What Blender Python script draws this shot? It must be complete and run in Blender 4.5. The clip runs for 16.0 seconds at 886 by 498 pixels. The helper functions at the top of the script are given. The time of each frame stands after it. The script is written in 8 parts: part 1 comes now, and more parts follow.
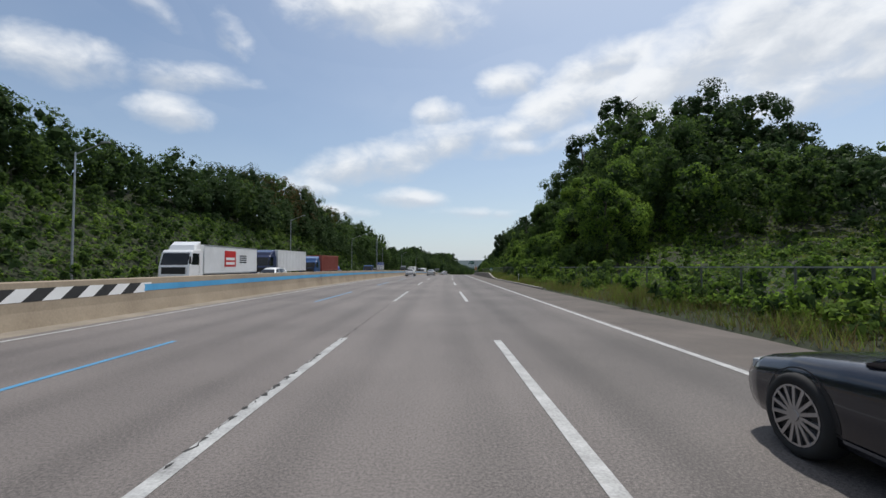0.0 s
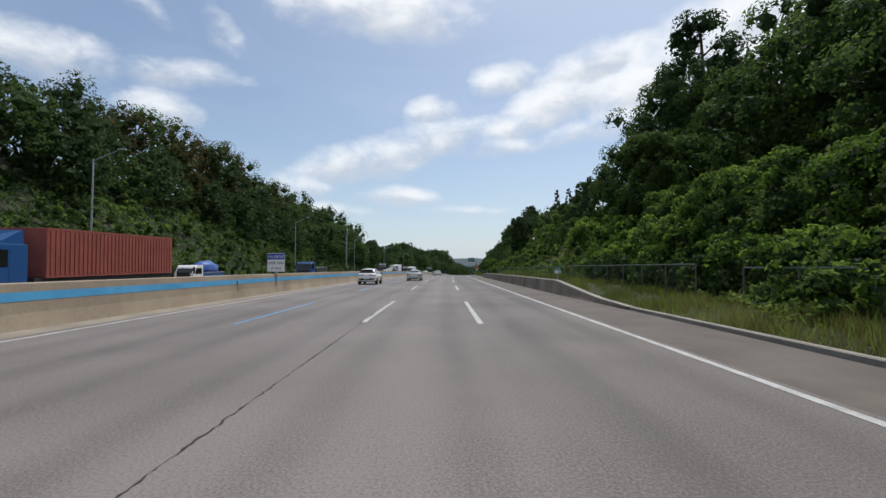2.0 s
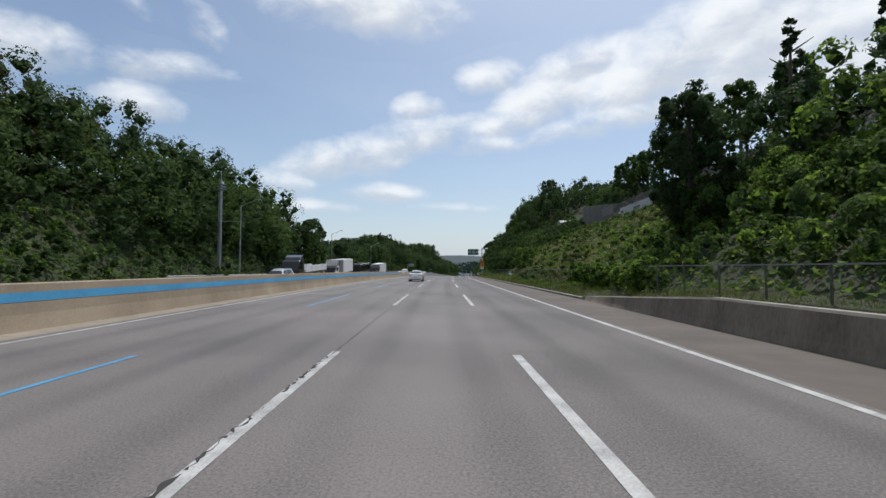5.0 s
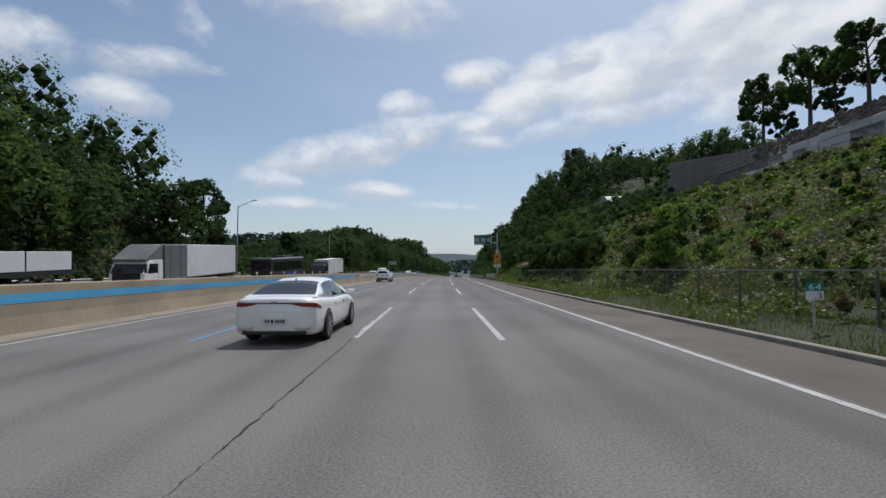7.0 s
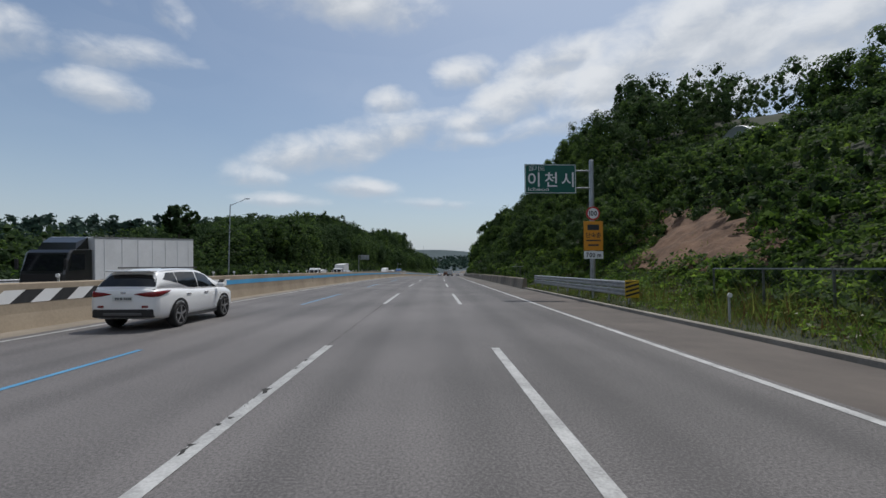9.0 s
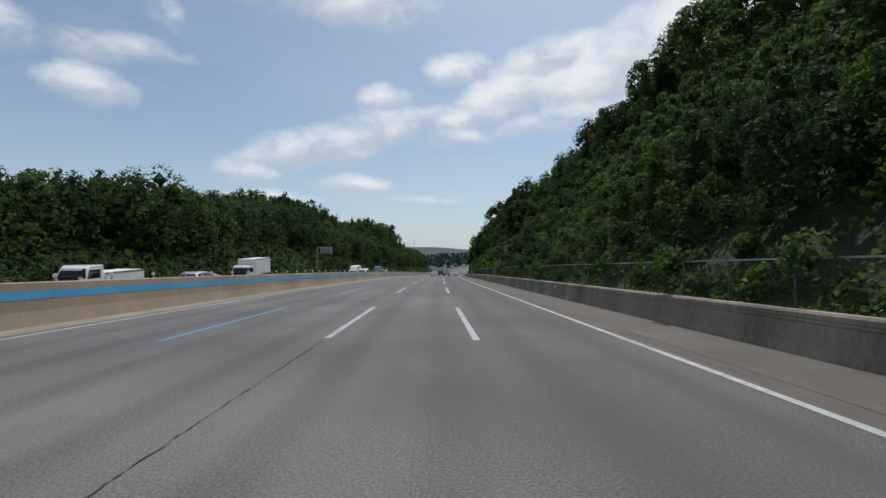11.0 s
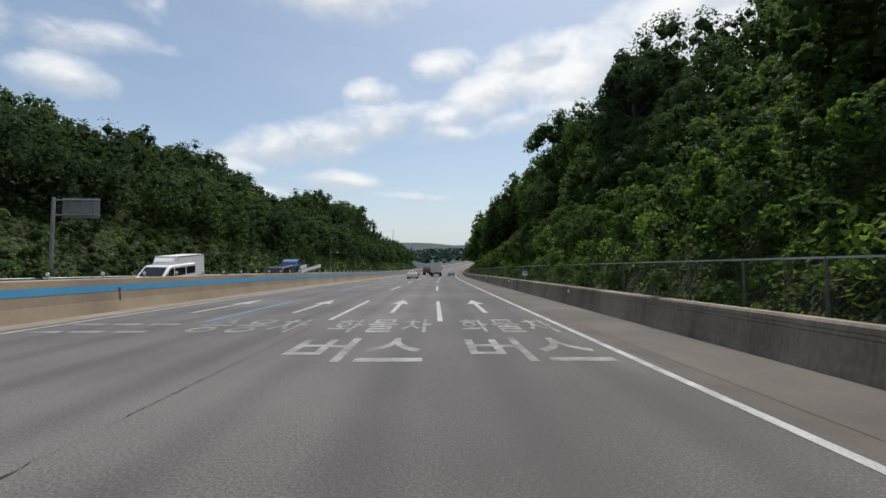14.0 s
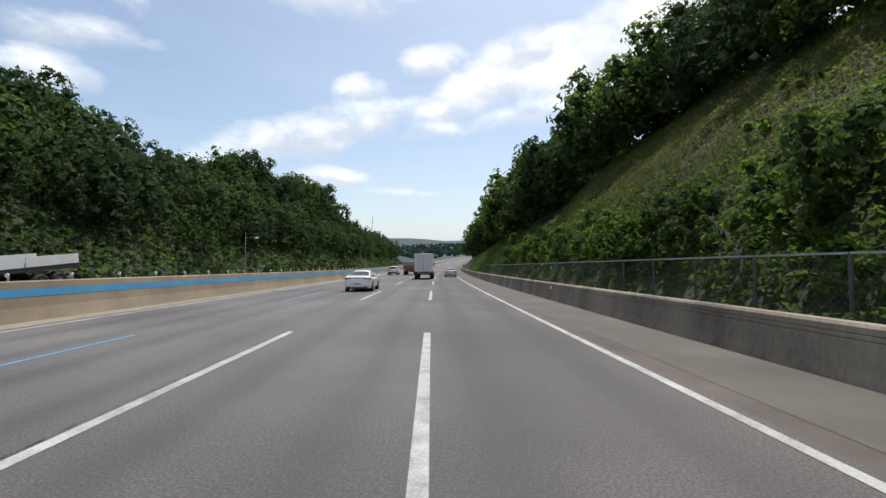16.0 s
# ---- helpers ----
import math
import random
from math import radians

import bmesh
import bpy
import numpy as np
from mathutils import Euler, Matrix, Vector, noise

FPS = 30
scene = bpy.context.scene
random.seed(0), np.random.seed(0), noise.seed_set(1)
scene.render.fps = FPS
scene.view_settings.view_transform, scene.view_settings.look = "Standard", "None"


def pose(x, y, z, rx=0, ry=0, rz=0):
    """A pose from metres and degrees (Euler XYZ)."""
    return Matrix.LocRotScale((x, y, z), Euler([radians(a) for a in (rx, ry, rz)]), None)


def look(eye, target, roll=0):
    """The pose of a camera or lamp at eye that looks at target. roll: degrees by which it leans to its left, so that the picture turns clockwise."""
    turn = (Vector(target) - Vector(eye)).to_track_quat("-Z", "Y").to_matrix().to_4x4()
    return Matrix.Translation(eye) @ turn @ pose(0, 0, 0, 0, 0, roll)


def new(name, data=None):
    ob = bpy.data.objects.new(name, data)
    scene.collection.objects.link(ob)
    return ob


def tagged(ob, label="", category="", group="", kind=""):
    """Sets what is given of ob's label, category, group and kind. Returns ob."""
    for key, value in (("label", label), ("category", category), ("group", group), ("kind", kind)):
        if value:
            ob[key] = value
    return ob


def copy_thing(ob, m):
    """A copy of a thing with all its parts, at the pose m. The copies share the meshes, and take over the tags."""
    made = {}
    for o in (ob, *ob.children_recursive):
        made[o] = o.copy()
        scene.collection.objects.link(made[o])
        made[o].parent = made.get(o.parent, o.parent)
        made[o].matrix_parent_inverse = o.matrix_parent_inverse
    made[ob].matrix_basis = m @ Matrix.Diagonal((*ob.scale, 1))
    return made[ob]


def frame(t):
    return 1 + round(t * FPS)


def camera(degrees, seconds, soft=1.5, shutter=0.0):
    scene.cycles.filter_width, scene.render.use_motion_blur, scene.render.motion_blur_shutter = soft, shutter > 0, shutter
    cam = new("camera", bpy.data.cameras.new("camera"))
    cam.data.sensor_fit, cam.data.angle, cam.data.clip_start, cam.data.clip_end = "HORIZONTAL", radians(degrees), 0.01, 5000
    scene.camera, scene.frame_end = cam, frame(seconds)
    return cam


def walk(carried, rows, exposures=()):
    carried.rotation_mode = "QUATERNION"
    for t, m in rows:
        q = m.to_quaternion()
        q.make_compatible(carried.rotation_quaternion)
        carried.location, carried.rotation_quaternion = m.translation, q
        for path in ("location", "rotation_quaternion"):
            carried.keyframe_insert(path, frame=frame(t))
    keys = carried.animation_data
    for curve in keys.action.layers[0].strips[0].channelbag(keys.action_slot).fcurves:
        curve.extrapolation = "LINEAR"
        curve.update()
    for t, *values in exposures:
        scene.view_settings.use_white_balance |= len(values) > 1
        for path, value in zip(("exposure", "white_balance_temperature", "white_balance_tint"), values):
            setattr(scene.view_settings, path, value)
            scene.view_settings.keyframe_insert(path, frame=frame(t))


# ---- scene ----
# ---------- plan: stations s along the road, offsets u to the right, heights z over the road ----------
BEND = 0.00039          # the road bends gently to the right
CREST = 0.00011         # and drops away over a long crest
RADIUS = 1.0 / BEND
EYE = 1.70


def road_z(s):
    s = np.asarray(s, float)
    a = np.clip(s, -150, 420)
    b = np.clip(s - 420, 0, 480)
    return -0.5 * CREST * a * a - CREST * 420 * (b - b * b / 960.0)


def grade(s):
    return -CREST * min(max(s, -150), 420) * (1 - min(max(s - 420, 0), 480) / 480)


def plan(s, u, z=0.0):
    """Arrays of world places for stations, offsets and heights over the road."""
    s, u = np.asarray(s, float), np.asarray(u, float)
    a = BEND * s
    return np.stack([RADIUS - (RADIUS - u) * np.cos(a), (RADIUS - u) * np.sin(a), road_z(s) + z], -1)


def at(s, u, z=0.0, turn=0.0):
    """A pose on the road: x to the right, y along the road."""
    p = plan(s, u, z)
    return Matrix.Translation(p) @ pose(0, 0, 0, math.degrees(math.atan(grade(s))), 0, turn - math.degrees(BEND * s))


# ---------- camera ----------
cam = camera(90.0, 16.0, soft=1.5)
# seconds, station, offset, heading against the road (right positive), pitch, roll
ROWS = [
    (0.0, 0.00, 2.24, 0.69, 2.20, -0.07),
    (0.5, 12.01, 2.21, 0.73, 2.30, -0.08),
    (1.0, 24.06, 2.27, 0.69, 2.30, -0.11),
    (1.5, 36.13, 2.33, 0.58, 2.19, -0.15),
    (2.0, 48.22, 2.37, 0.51, 2.28, -0.12),
    (2.5, 60.35, 2.27, 0.53, 2.26, -0.05),
    (3.0, 72.50, 2.28, 0.50, 2.34, -0.09),
    (3.7, 89.56, 2.20, 0.58, 2.35, -0.05),
    (4.6, 111.57, 2.10, 0.68, 2.36, -0.01),
    (5.5, 133.68, 2.01, 0.79, 2.38, 0.04),
    (6.0, 146.00, 1.98, 0.83, 2.34, 0.04),
    (6.5, 158.34, 1.94, 0.98, 2.44, 0.03),
    (7.0, 170.72, 1.98, 1.11, 2.51, 0.00),
    (7.5, 183.12, 1.99, 1.31, 2.62, -0.00),
    (8.0, 195.55, 2.09, 1.44, 2.48, 0.01),
    (8.5, 208.01, 2.16, 1.64, 2.35, 0.00),
    (9.0, 220.49, 2.21, 1.76, 2.37, -0.01),
    (9.8, 240.52, 2.34, 1.68, 2.38, 0.01),
    (10.7, 263.15, 2.48, 1.59, 2.38, 0.02),
    (11.5, 283.33, 2.61, 1.51, 2.39, 0.04),
    (12.0, 295.98, 2.70, 1.47, 2.36, 0.10),
    (12.5, 308.66, 2.83, 1.44, 2.47, 0.12),
    (13.0, 321.37, 2.95, 1.46, 2.32, 0.14),
    (13.5, 334.10, 3.16, 1.41, 2.27, 0.18),
    (14.0, 346.86, 3.32, 1.55, 2.41, 0.14),
    (14.5, 359.65, 3.38, 1.65, 2.19, 0.08),
    (15.0, 372.47, 3.47, 1.72, 2.47, 0.06),
    (15.5, 385.31, 3.58, 1.70, 2.35, -0.02),
    (16.0, 398.19, 3.68, 1.68, 2.23, -0.11),
]


def eye_pose(s, u, yaw, pitch, roll):
    p = plan(s, u, EYE)
    up = pitch + math.degrees(math.atan(grade(s)))
    return pose(*p, 90 + up, 0, -(math.degrees(BEND * s) + yaw)) @ pose(0, 0, 0, 0, 0, roll)


walk(cam, [(t, eye_pose(*r)) for t, *r in ROWS],
     exposures=[(0.0, 0.05, 6500, 10), (3.0, 0.15, 6500, 10), (6.5, -0.05, 6400, 10), (9.0, -0.25, 6400, 10), (12.0, 0.03, 6550, 10), (13.5, 0.14, 6700, 10), (14.4, 0.11, 6650, 10), (15.2, 0.28, 6650, 10), (16.0, 0.40, 6650, 10)])

# ---------- sky, sun ----------
SUN_UP, SUN_SIDE = 63.0, 34.0      # degrees: height, and to the right of the first heading
scene.view_settings.exposure = 0.0


def sky_dir(side, up):
    """A direction, degrees to the right of the first heading and above the level."""
    a, e = radians(side), radians(up)
    return math.sin(a) * math.cos(e), math.cos(a) * math.cos(e), math.sin(e)


def build_world():
    world = bpy.data.worlds.new("summer_sky")
    scene.world = world
    world.use_nodes = True
    nt = world.node_tree
    nt.nodes.clear()
    N, L = nt.nodes.new, nt.links.new
    sky = N("ShaderNodeTexSky")
    sky.sky_type = "NISHITA"
    sky.sun_disc = False
    sky.sun_elevation, sky.sun_rotation = radians(SUN_UP), radians(SUN_SIDE)
    sky.air_density, sky.dust_density, sky.ozone_density = 1.0, 1.2, 1.0
    tc = N("ShaderNodeTexCoord")
    sep = N("ShaderNodeSeparateXYZ")
    L(tc.outputs["Generated"], sep.inputs[0])

    def math_node(op, a, b=None, c=None):
        n = N("ShaderNodeMath")
        n.operation = op
        for i, v in enumerate((a, b, c)):
            if v is None:
                continue
            if isinstance(v, (int, float)):
                n.inputs[i].default_value = v
            else:
                L(v, n.inputs[i])
        return n.outputs[0]

    # cloud texture over the sphere of directions, flattened a little
    def noise_node(scale, detail, rough, warp=0.0, lift=0.0, flat=1.7):
        m = N("ShaderNodeMapping")
        m.inputs["Location"].default_value = (3.1, 1.7, lift)
        m.inputs["Scale"].default_value = (1.0, 1.0, flat)
        L(tc.outputs["Generated"], m.inputs[0])
        n = N("ShaderNodeTexNoise")
        n.inputs["Scale"].default_value, n.inputs["Detail"].default_value = scale, detail
        n.inputs["Roughness"].default_value, n.inputs["Distortion"].default_value = rough, warp
        L(m.outputs[0], n.inputs["Vector"])
        return n.outputs["Fac"]

    big = noise_node(5.0, 3, 0.5, 0.1)
    fine = noise_node(13.0, 7, 0.56, 0.25)
    wisp = noise_node(2.2, 3, 0.5, 0.3, 0.4, 2.2)

    def dot_node(e):
        v = N("ShaderNodeVectorMath")
        v.operation = "DOT_PRODUCT"
        L(tc.outputs["Generated"], v.inputs[0])
        v.inputs[1].default_value = e
        return v.outputs["Value"]

    # the cloud masses of the day: a long bank from low ahead to high on the right, and loose heaps
    def mass(side_, up_, wide, high, lean, gain):
        """A heap round a direction: how deep inside it a direction lies, and how far up in it."""
        d = Vector(sky_dir(side_, up_))
        side = Vector((d.y, -d.x, 0)).normalized()
        top = side.cross(d)
        c, s = math.cos(radians(lean)), math.sin(radians(lean))
        e1, e2 = (side * c + top * s) / radians(wide), (top * c - side * s) / radians(high)
        x, y = dot_node(e1), dot_node(e2)
        far = math_node("MULTIPLY_ADD", x, x, math_node("MULTIPLY", y, y))
        back_ = math_node("MULTIPLY", math_node("LESS_THAN", dot_node(d), 0.0), 40.0)
        far = math_node("MINIMUM", math_node("ADD", far, back_), 30.0)
        return math_node("MULTIPLY_ADD", far, -gain, gain), y

    weights, heights = None, None
    for row in CLOUDS:
        depth, y = mass(*row)
        w = math_node("POWER", 2.718, math_node("MULTIPLY", depth, 5.0))
        wy = math_node("MULTIPLY", w, math_node("MINIMUM", math_node("MAXIMUM", y, -2.0), 2.0))
        weights = w if weights is None else math_node("ADD", weights, w)
        heights = wy if heights is None else math_node("ADD", heights, wy)
    deep = math_node("MULTIPLY", math_node("LOGARITHM", math_node("MAXIMUM", weights, 0.0001), 2.718), 0.2)
    height = math_node("DIVIDE", heights, math_node("MAXIMUM", weights, 0.0001))
    # unseen denser cloud added overhead and behind, to brighten the fill light
    back = math_node("MULTIPLY_ADD", sep.outputs[1], -1.3, math_node("MULTIPLY_ADD", sep.outputs[2], 1.6, -1.55))
    deep = math_node("MAXIMUM", math_node("MAXIMUM", deep, -1.2), math_node("MINIMUM", back, 0.5))
    rough_ = math_node("ADD", math_node("MULTIPLY_ADD", big, 1.5, -0.75), math_node("MULTIPLY_ADD", fine, 2.6, -1.3))
    cover = math_node("MULTIPLY_ADD", math_node("ADD", deep, rough_), 0.50, 0.30)
    ramp = N("ShaderNodeValToRGB")
    ramp.color_ramp.interpolation = "EASE"
    ramp.color_ramp.elements[0].position, ramp.color_ramp.elements[1].position = 0.0, 1.0
    ramp.color_ramp.elements[0].color, ramp.color_ramp.elements[1].color = (0, 0, 0, 1), (1, 1, 1, 1)
    L(cover, ramp.inputs[0])
    film = math_node("MULTIPLY", math_node("MINIMUM", math_node("MAXIMUM", math_node("MULTIPLY_ADD", wisp, 2.2, -0.85), 0.0), 1.0), 0.11)
    amount = math_node("MAXIMUM", ramp.outputs[0], film)
    # grey undersides: the heaps are lit from above
    shade = N("ShaderNodeValToRGB")
    shade.color_ramp.interpolation = "EASE"
    shade.color_ramp.elements[0].position, shade.color_ramp.elements[1].position = 0.18, 0.72
    shade.color_ramp.elements[0].color, shade.color_ramp.elements[1].color = (0.58, 0.62, 0.68, 1), (1.0, 1.0, 1.0, 1)
    lit = math_node("MULTIPLY_ADD", height, 0.55, math_node("MULTIPLY_ADD", fine, 1.2, -0.08))
    thick = math_node("MULTIPLY_ADD", math_node("MINIMUM", math_node("MAXIMUM", cover, 0.0), 1.2), -0.22, lit)
    L(math_node("ADD", thick, 0.12), shade.inputs[0])
    white = N("ShaderNodeMix")
    white.data_type, white.blend_type = "RGBA", "MULTIPLY"
    white.inputs[0].default_value = 1.0
    white.inputs[6].default_value = (9.7, 9.9, 10.1, 1)
    L(shade.outputs[0], white.inputs[7])
    mix = N("ShaderNodeMix")
    mix.data_type = "RGBA"
    air = N("ShaderNodeMix")
    air.data_type, air.blend_type = "RGBA", "MULTIPLY"
    air.inputs[0].default_value = 1.0
    air.inputs[7].default_value = (0.93, 1.06, 1.14, 1)
    L(sky.outputs[0], air.inputs[6])
    L(amount, mix.inputs[0]), L(air.outputs[2], mix.inputs[6]), L(white.outputs[2], mix.inputs[7])
    # pale haze towards the horizon
    haze = N("ShaderNodeMix")
    haze.data_type = "RGBA"
    low = math_node("POWER", 2.718, math_node("MULTIPLY", math_node("MAXIMUM", sep.outputs[2], 0.0), -5.0))
    L(math_node("MULTIPLY", low, 0.7), haze.inputs[0])
    haze.inputs[7].default_value = (6.9, 7.7, 8.7, 1)
    L(mix.outputs[2], haze.inputs[6])
    # thin bright veil on the sun's side
    veil = N("ShaderNodeMix")
    veil.data_type = "RGBA"
    near = N("ShaderNodeVectorMath")
    near.operation = "DOT_PRODUCT"
    L(tc.outputs["Generated"], near.inputs[0])
    near.inputs[1].default_value = sky_dir(SUN_SIDE, SUN_UP)
    glow = math_node("POWER", math_node("MAXIMUM", near.outputs["Value"], 0.0), 4.0)
    L(math_node("MULTIPLY", glow, 0.62), veil.inputs[0])
    veil.inputs[7].default_value = (9.0, 9.5, 10.3, 1)
    L(haze.outputs[2], veil.inputs[6])
    bg, out = N("ShaderNodeBackground"), N("ShaderNodeOutputWorld")
    bg.inputs["Strength"].default_value = 0.092
    L(veil.outputs[2], bg.inputs[0]), L(bg.outputs[0], out.inputs[0])


# degrees to the right and up, half width, half height and lean in degrees, depth
CLOUDS = [
    (-40.8, 19.9, 5.5, 2.33, 5, 0.85),
    (-43.6, 20.3, 3.1, 1.83, 8, 0.75),
    (-29.8, 20.6, 5.5, 1.54, 5, 0.70),
    (-31.3, 16.6, 3.5, 1.61, 2, 0.68),
    (-5.8, 30.3, 11.2, 3.43, 0, 1.00),
    (-33.6, 26.5, 3.2, 1.04, -20, 0.45),
    (-25.3, 25.5, 2.1, 1.27, -50, 0.35),
    (9.8, 22.7, 3.8, 1.9, 10, 0.75),
    (16.6, 19.8, 8.1, 2.68, 12, 1.15),
    (12.0, 17.3, 7.5, 1.7, 12, 0.95),
    (20.5, 23.3, 7.0, 2.6, 14, 1.05),
    (-2.0, 14.6, 7.0, 1.7, 10, 0.95),
    (29.0, 21.3, 9.2, 3.78, 18, 1.25),
    (40.1, 22.1, 9.5, 4.25, 20, 1.30),
    (49.3, 22.2, 8.5, 4.08, 20, 1.30),
    (27.0, 17.2, 12.8, 1.66, 6, 0.80),
    (44.3, 18.2, 10.0, 2.81, 18, 1.00),
    (1.3, 16.1, 8.6, 2.10, 12, 1.00),
    (-8.4, 13.0, 8.8, 2.48, 10, 1.00),
    (0.6, 19.3, 3.2, 1.65, 5, 0.75),
    (8.3, 15.1, 4.2, 1.13, 0, 0.50),
    (-16.4, 9.5, 3.2, 1.06, 0, 0.40),
    (-3.7, 8.7, 4.7, 1.14, -3, 0.85),
    (-13.4, 6.8, 3.7, 0.75, 0, 0.50),
    (5.4, 6.8, 4.5, 0.65, -2, 0.50),
    (36.9, 24.6, 12.0, 4.55, 15, 1.20),
    (46.0, 21.4, 11.0, 3.49, 18, 1.20),
]
build_world()
sun = new("sun", bpy.data.lights.new("sun", "SUN"))
sun.data.energy, sun.data.angle, sun.data.color = 3.3, radians(1.2), (1.0, 0.965, 0.92)
a_, e_ = radians(SUN_SIDE), radians(SUN_UP)
sun.matrix_world = look((0, 0, 80), Vector((0, 0, 80)) - Vector((math.sin(a_) * math.cos(e_), math.cos(a_) * math.cos(e_), math.sin(e_))))


# ---------- materials ----------
def nodes_of(name):
    m = bpy.data.materials.new(name)
    m.use_nodes = True
    return m, m.node_tree, m.node_tree.nodes["Principled BSDF"]


def surface(name, low, high, scale=3.0, rough=0.8, metal=0.0, bump=0.0, fine=40.0, coat=0.0, spread=0.5, stretch=(1, 1, 1), per_object=0.0, speck=0.35):
    """A surface of two tones: blotches at one scale and grain at another, with relief."""
    m, nt, bsdf = nodes_of(name)
    N, L = nt.nodes.new, nt.links.new
    tc, mp = N("ShaderNodeTexCoord"), N("ShaderNodeMapping")
    mp.inputs["Scale"].default_value = stretch
    L(tc.outputs["Object"], mp.inputs[0])
    a, b = N("ShaderNodeTexNoise"), N("ShaderNodeTexNoise")
    a.inputs["Scale"].default_value, a.inputs["Detail"].default_value, a.inputs["Roughness"].default_value = scale, 5, 0.6
    b.inputs["Scale"].default_value, b.inputs["Detail"].default_value = fine, 3
    L(mp.outputs[0], a.inputs["Vector"]), L(mp.outputs[0], b.inputs["Vector"])
    mix = N("ShaderNodeMath")
    mix.operation = "MULTIPLY_ADD"
    L(b.outputs["Fac"], mix.inputs[0])
    mix.inputs[1].default_value = speck
    L(a.outputs["Fac"], mix.inputs[2])
    last = mix.outputs[0]
    if per_object:
        info, add = N("ShaderNodeObjectInfo"), N("ShaderNodeMath")
        add.operation = "MULTIPLY_ADD"
        L(info.outputs["Random"], add.inputs[0])
        add.inputs[1].default_value = per_object
        L(last, add.inputs[2])
        last = add.outputs[0]
    ramp = N("ShaderNodeValToRGB")
    mid = 0.5 + speck * 0.5 + per_object * 0.5
    ramp.color_ramp.elements[0].position, ramp.color_ramp.elements[1].position = mid - spread * 0.5, mid + spread * 0.5
    ramp.color_ramp.elements[0].color, ramp.color_ramp.elements[1].color = (*low, 1), (*high, 1)
    L(last, ramp.inputs[0])
    L(ramp.outputs[0], bsdf.inputs["Base Color"])
    bsdf.inputs["Roughness"].default_value, bsdf.inputs["Metallic"].default_value = rough, metal
    bsdf.inputs["Coat Weight"].default_value = coat
    bsdf.inputs["Coat Roughness"].default_value = 0.05
    if bump:
        bp = N("ShaderNodeBump")
        bp.inputs["Strength"].default_value, bp.inputs["Distance"].default_value = 0.6, bump
        L(mix.outputs[0], bp.inputs["Height"]), L(bp.outputs[0], bsdf.inputs["Normal"])
    return m


def leafage(name, dark, light, through_=0.35, rough=0.7):
    """Leaves: each card takes its own tone, light passes through in part."""
    m, nt, bsdf = nodes_of(name)
    N, L = nt.nodes.new, nt.links.new
    geo, tc, no = N("ShaderNodeNewGeometry"), N("ShaderNodeTexCoord"), N("ShaderNodeTexNoise")
    no.inputs["Scale"].default_value, no.inputs["Detail"].default_value = 0.09, 3
    L(tc.outputs["Object"], no.inputs["Vector"])
    mul = N("ShaderNodeMath")
    mul.operation = "MULTIPLY_ADD"
    L(geo.outputs["Random Per Island"], mul.inputs[0])
    mul.inputs[1].default_value = 0.32
    sub = N("ShaderNodeMath")
    sub.operation = "MULTIPLY_ADD"
    L(no.outputs["Fac"], sub.inputs[0])
    sub.inputs[1].default_value, sub.inputs[2].default_value = 1.6, -0.6
    L(sub.outputs[0], mul.inputs[2])
    ramp = N("ShaderNodeValToRGB")
    ramp.color_ramp.elements[0].color, ramp.color_ramp.elements[1].color = (*dark, 1), (*light, 1)
    ramp.color_ramp.elements[0].position, ramp.color_ramp.elements[1].position = 0.15, 0.95
    L(mul.outputs[0], ramp.inputs[0])
    L(ramp.outputs[0], bsdf.inputs["Base Color"])
    bsdf.inputs["Roughness"].default_value = rough
    bsdf.inputs["Specular IOR Level"].default_value = 0.12
    tr, mx = N("ShaderNodeBsdfTranslucent"), N("ShaderNodeMixShader")
    L(ramp.outputs[0], tr.inputs[0])
    mx.inputs[0].default_value = through_
    L(bsdf.outputs[0], mx.inputs[1]), L(tr.outputs[0], mx.inputs[2])
    L(mx.outputs[0], nt.nodes["Material Output"].inputs[0])
    return m


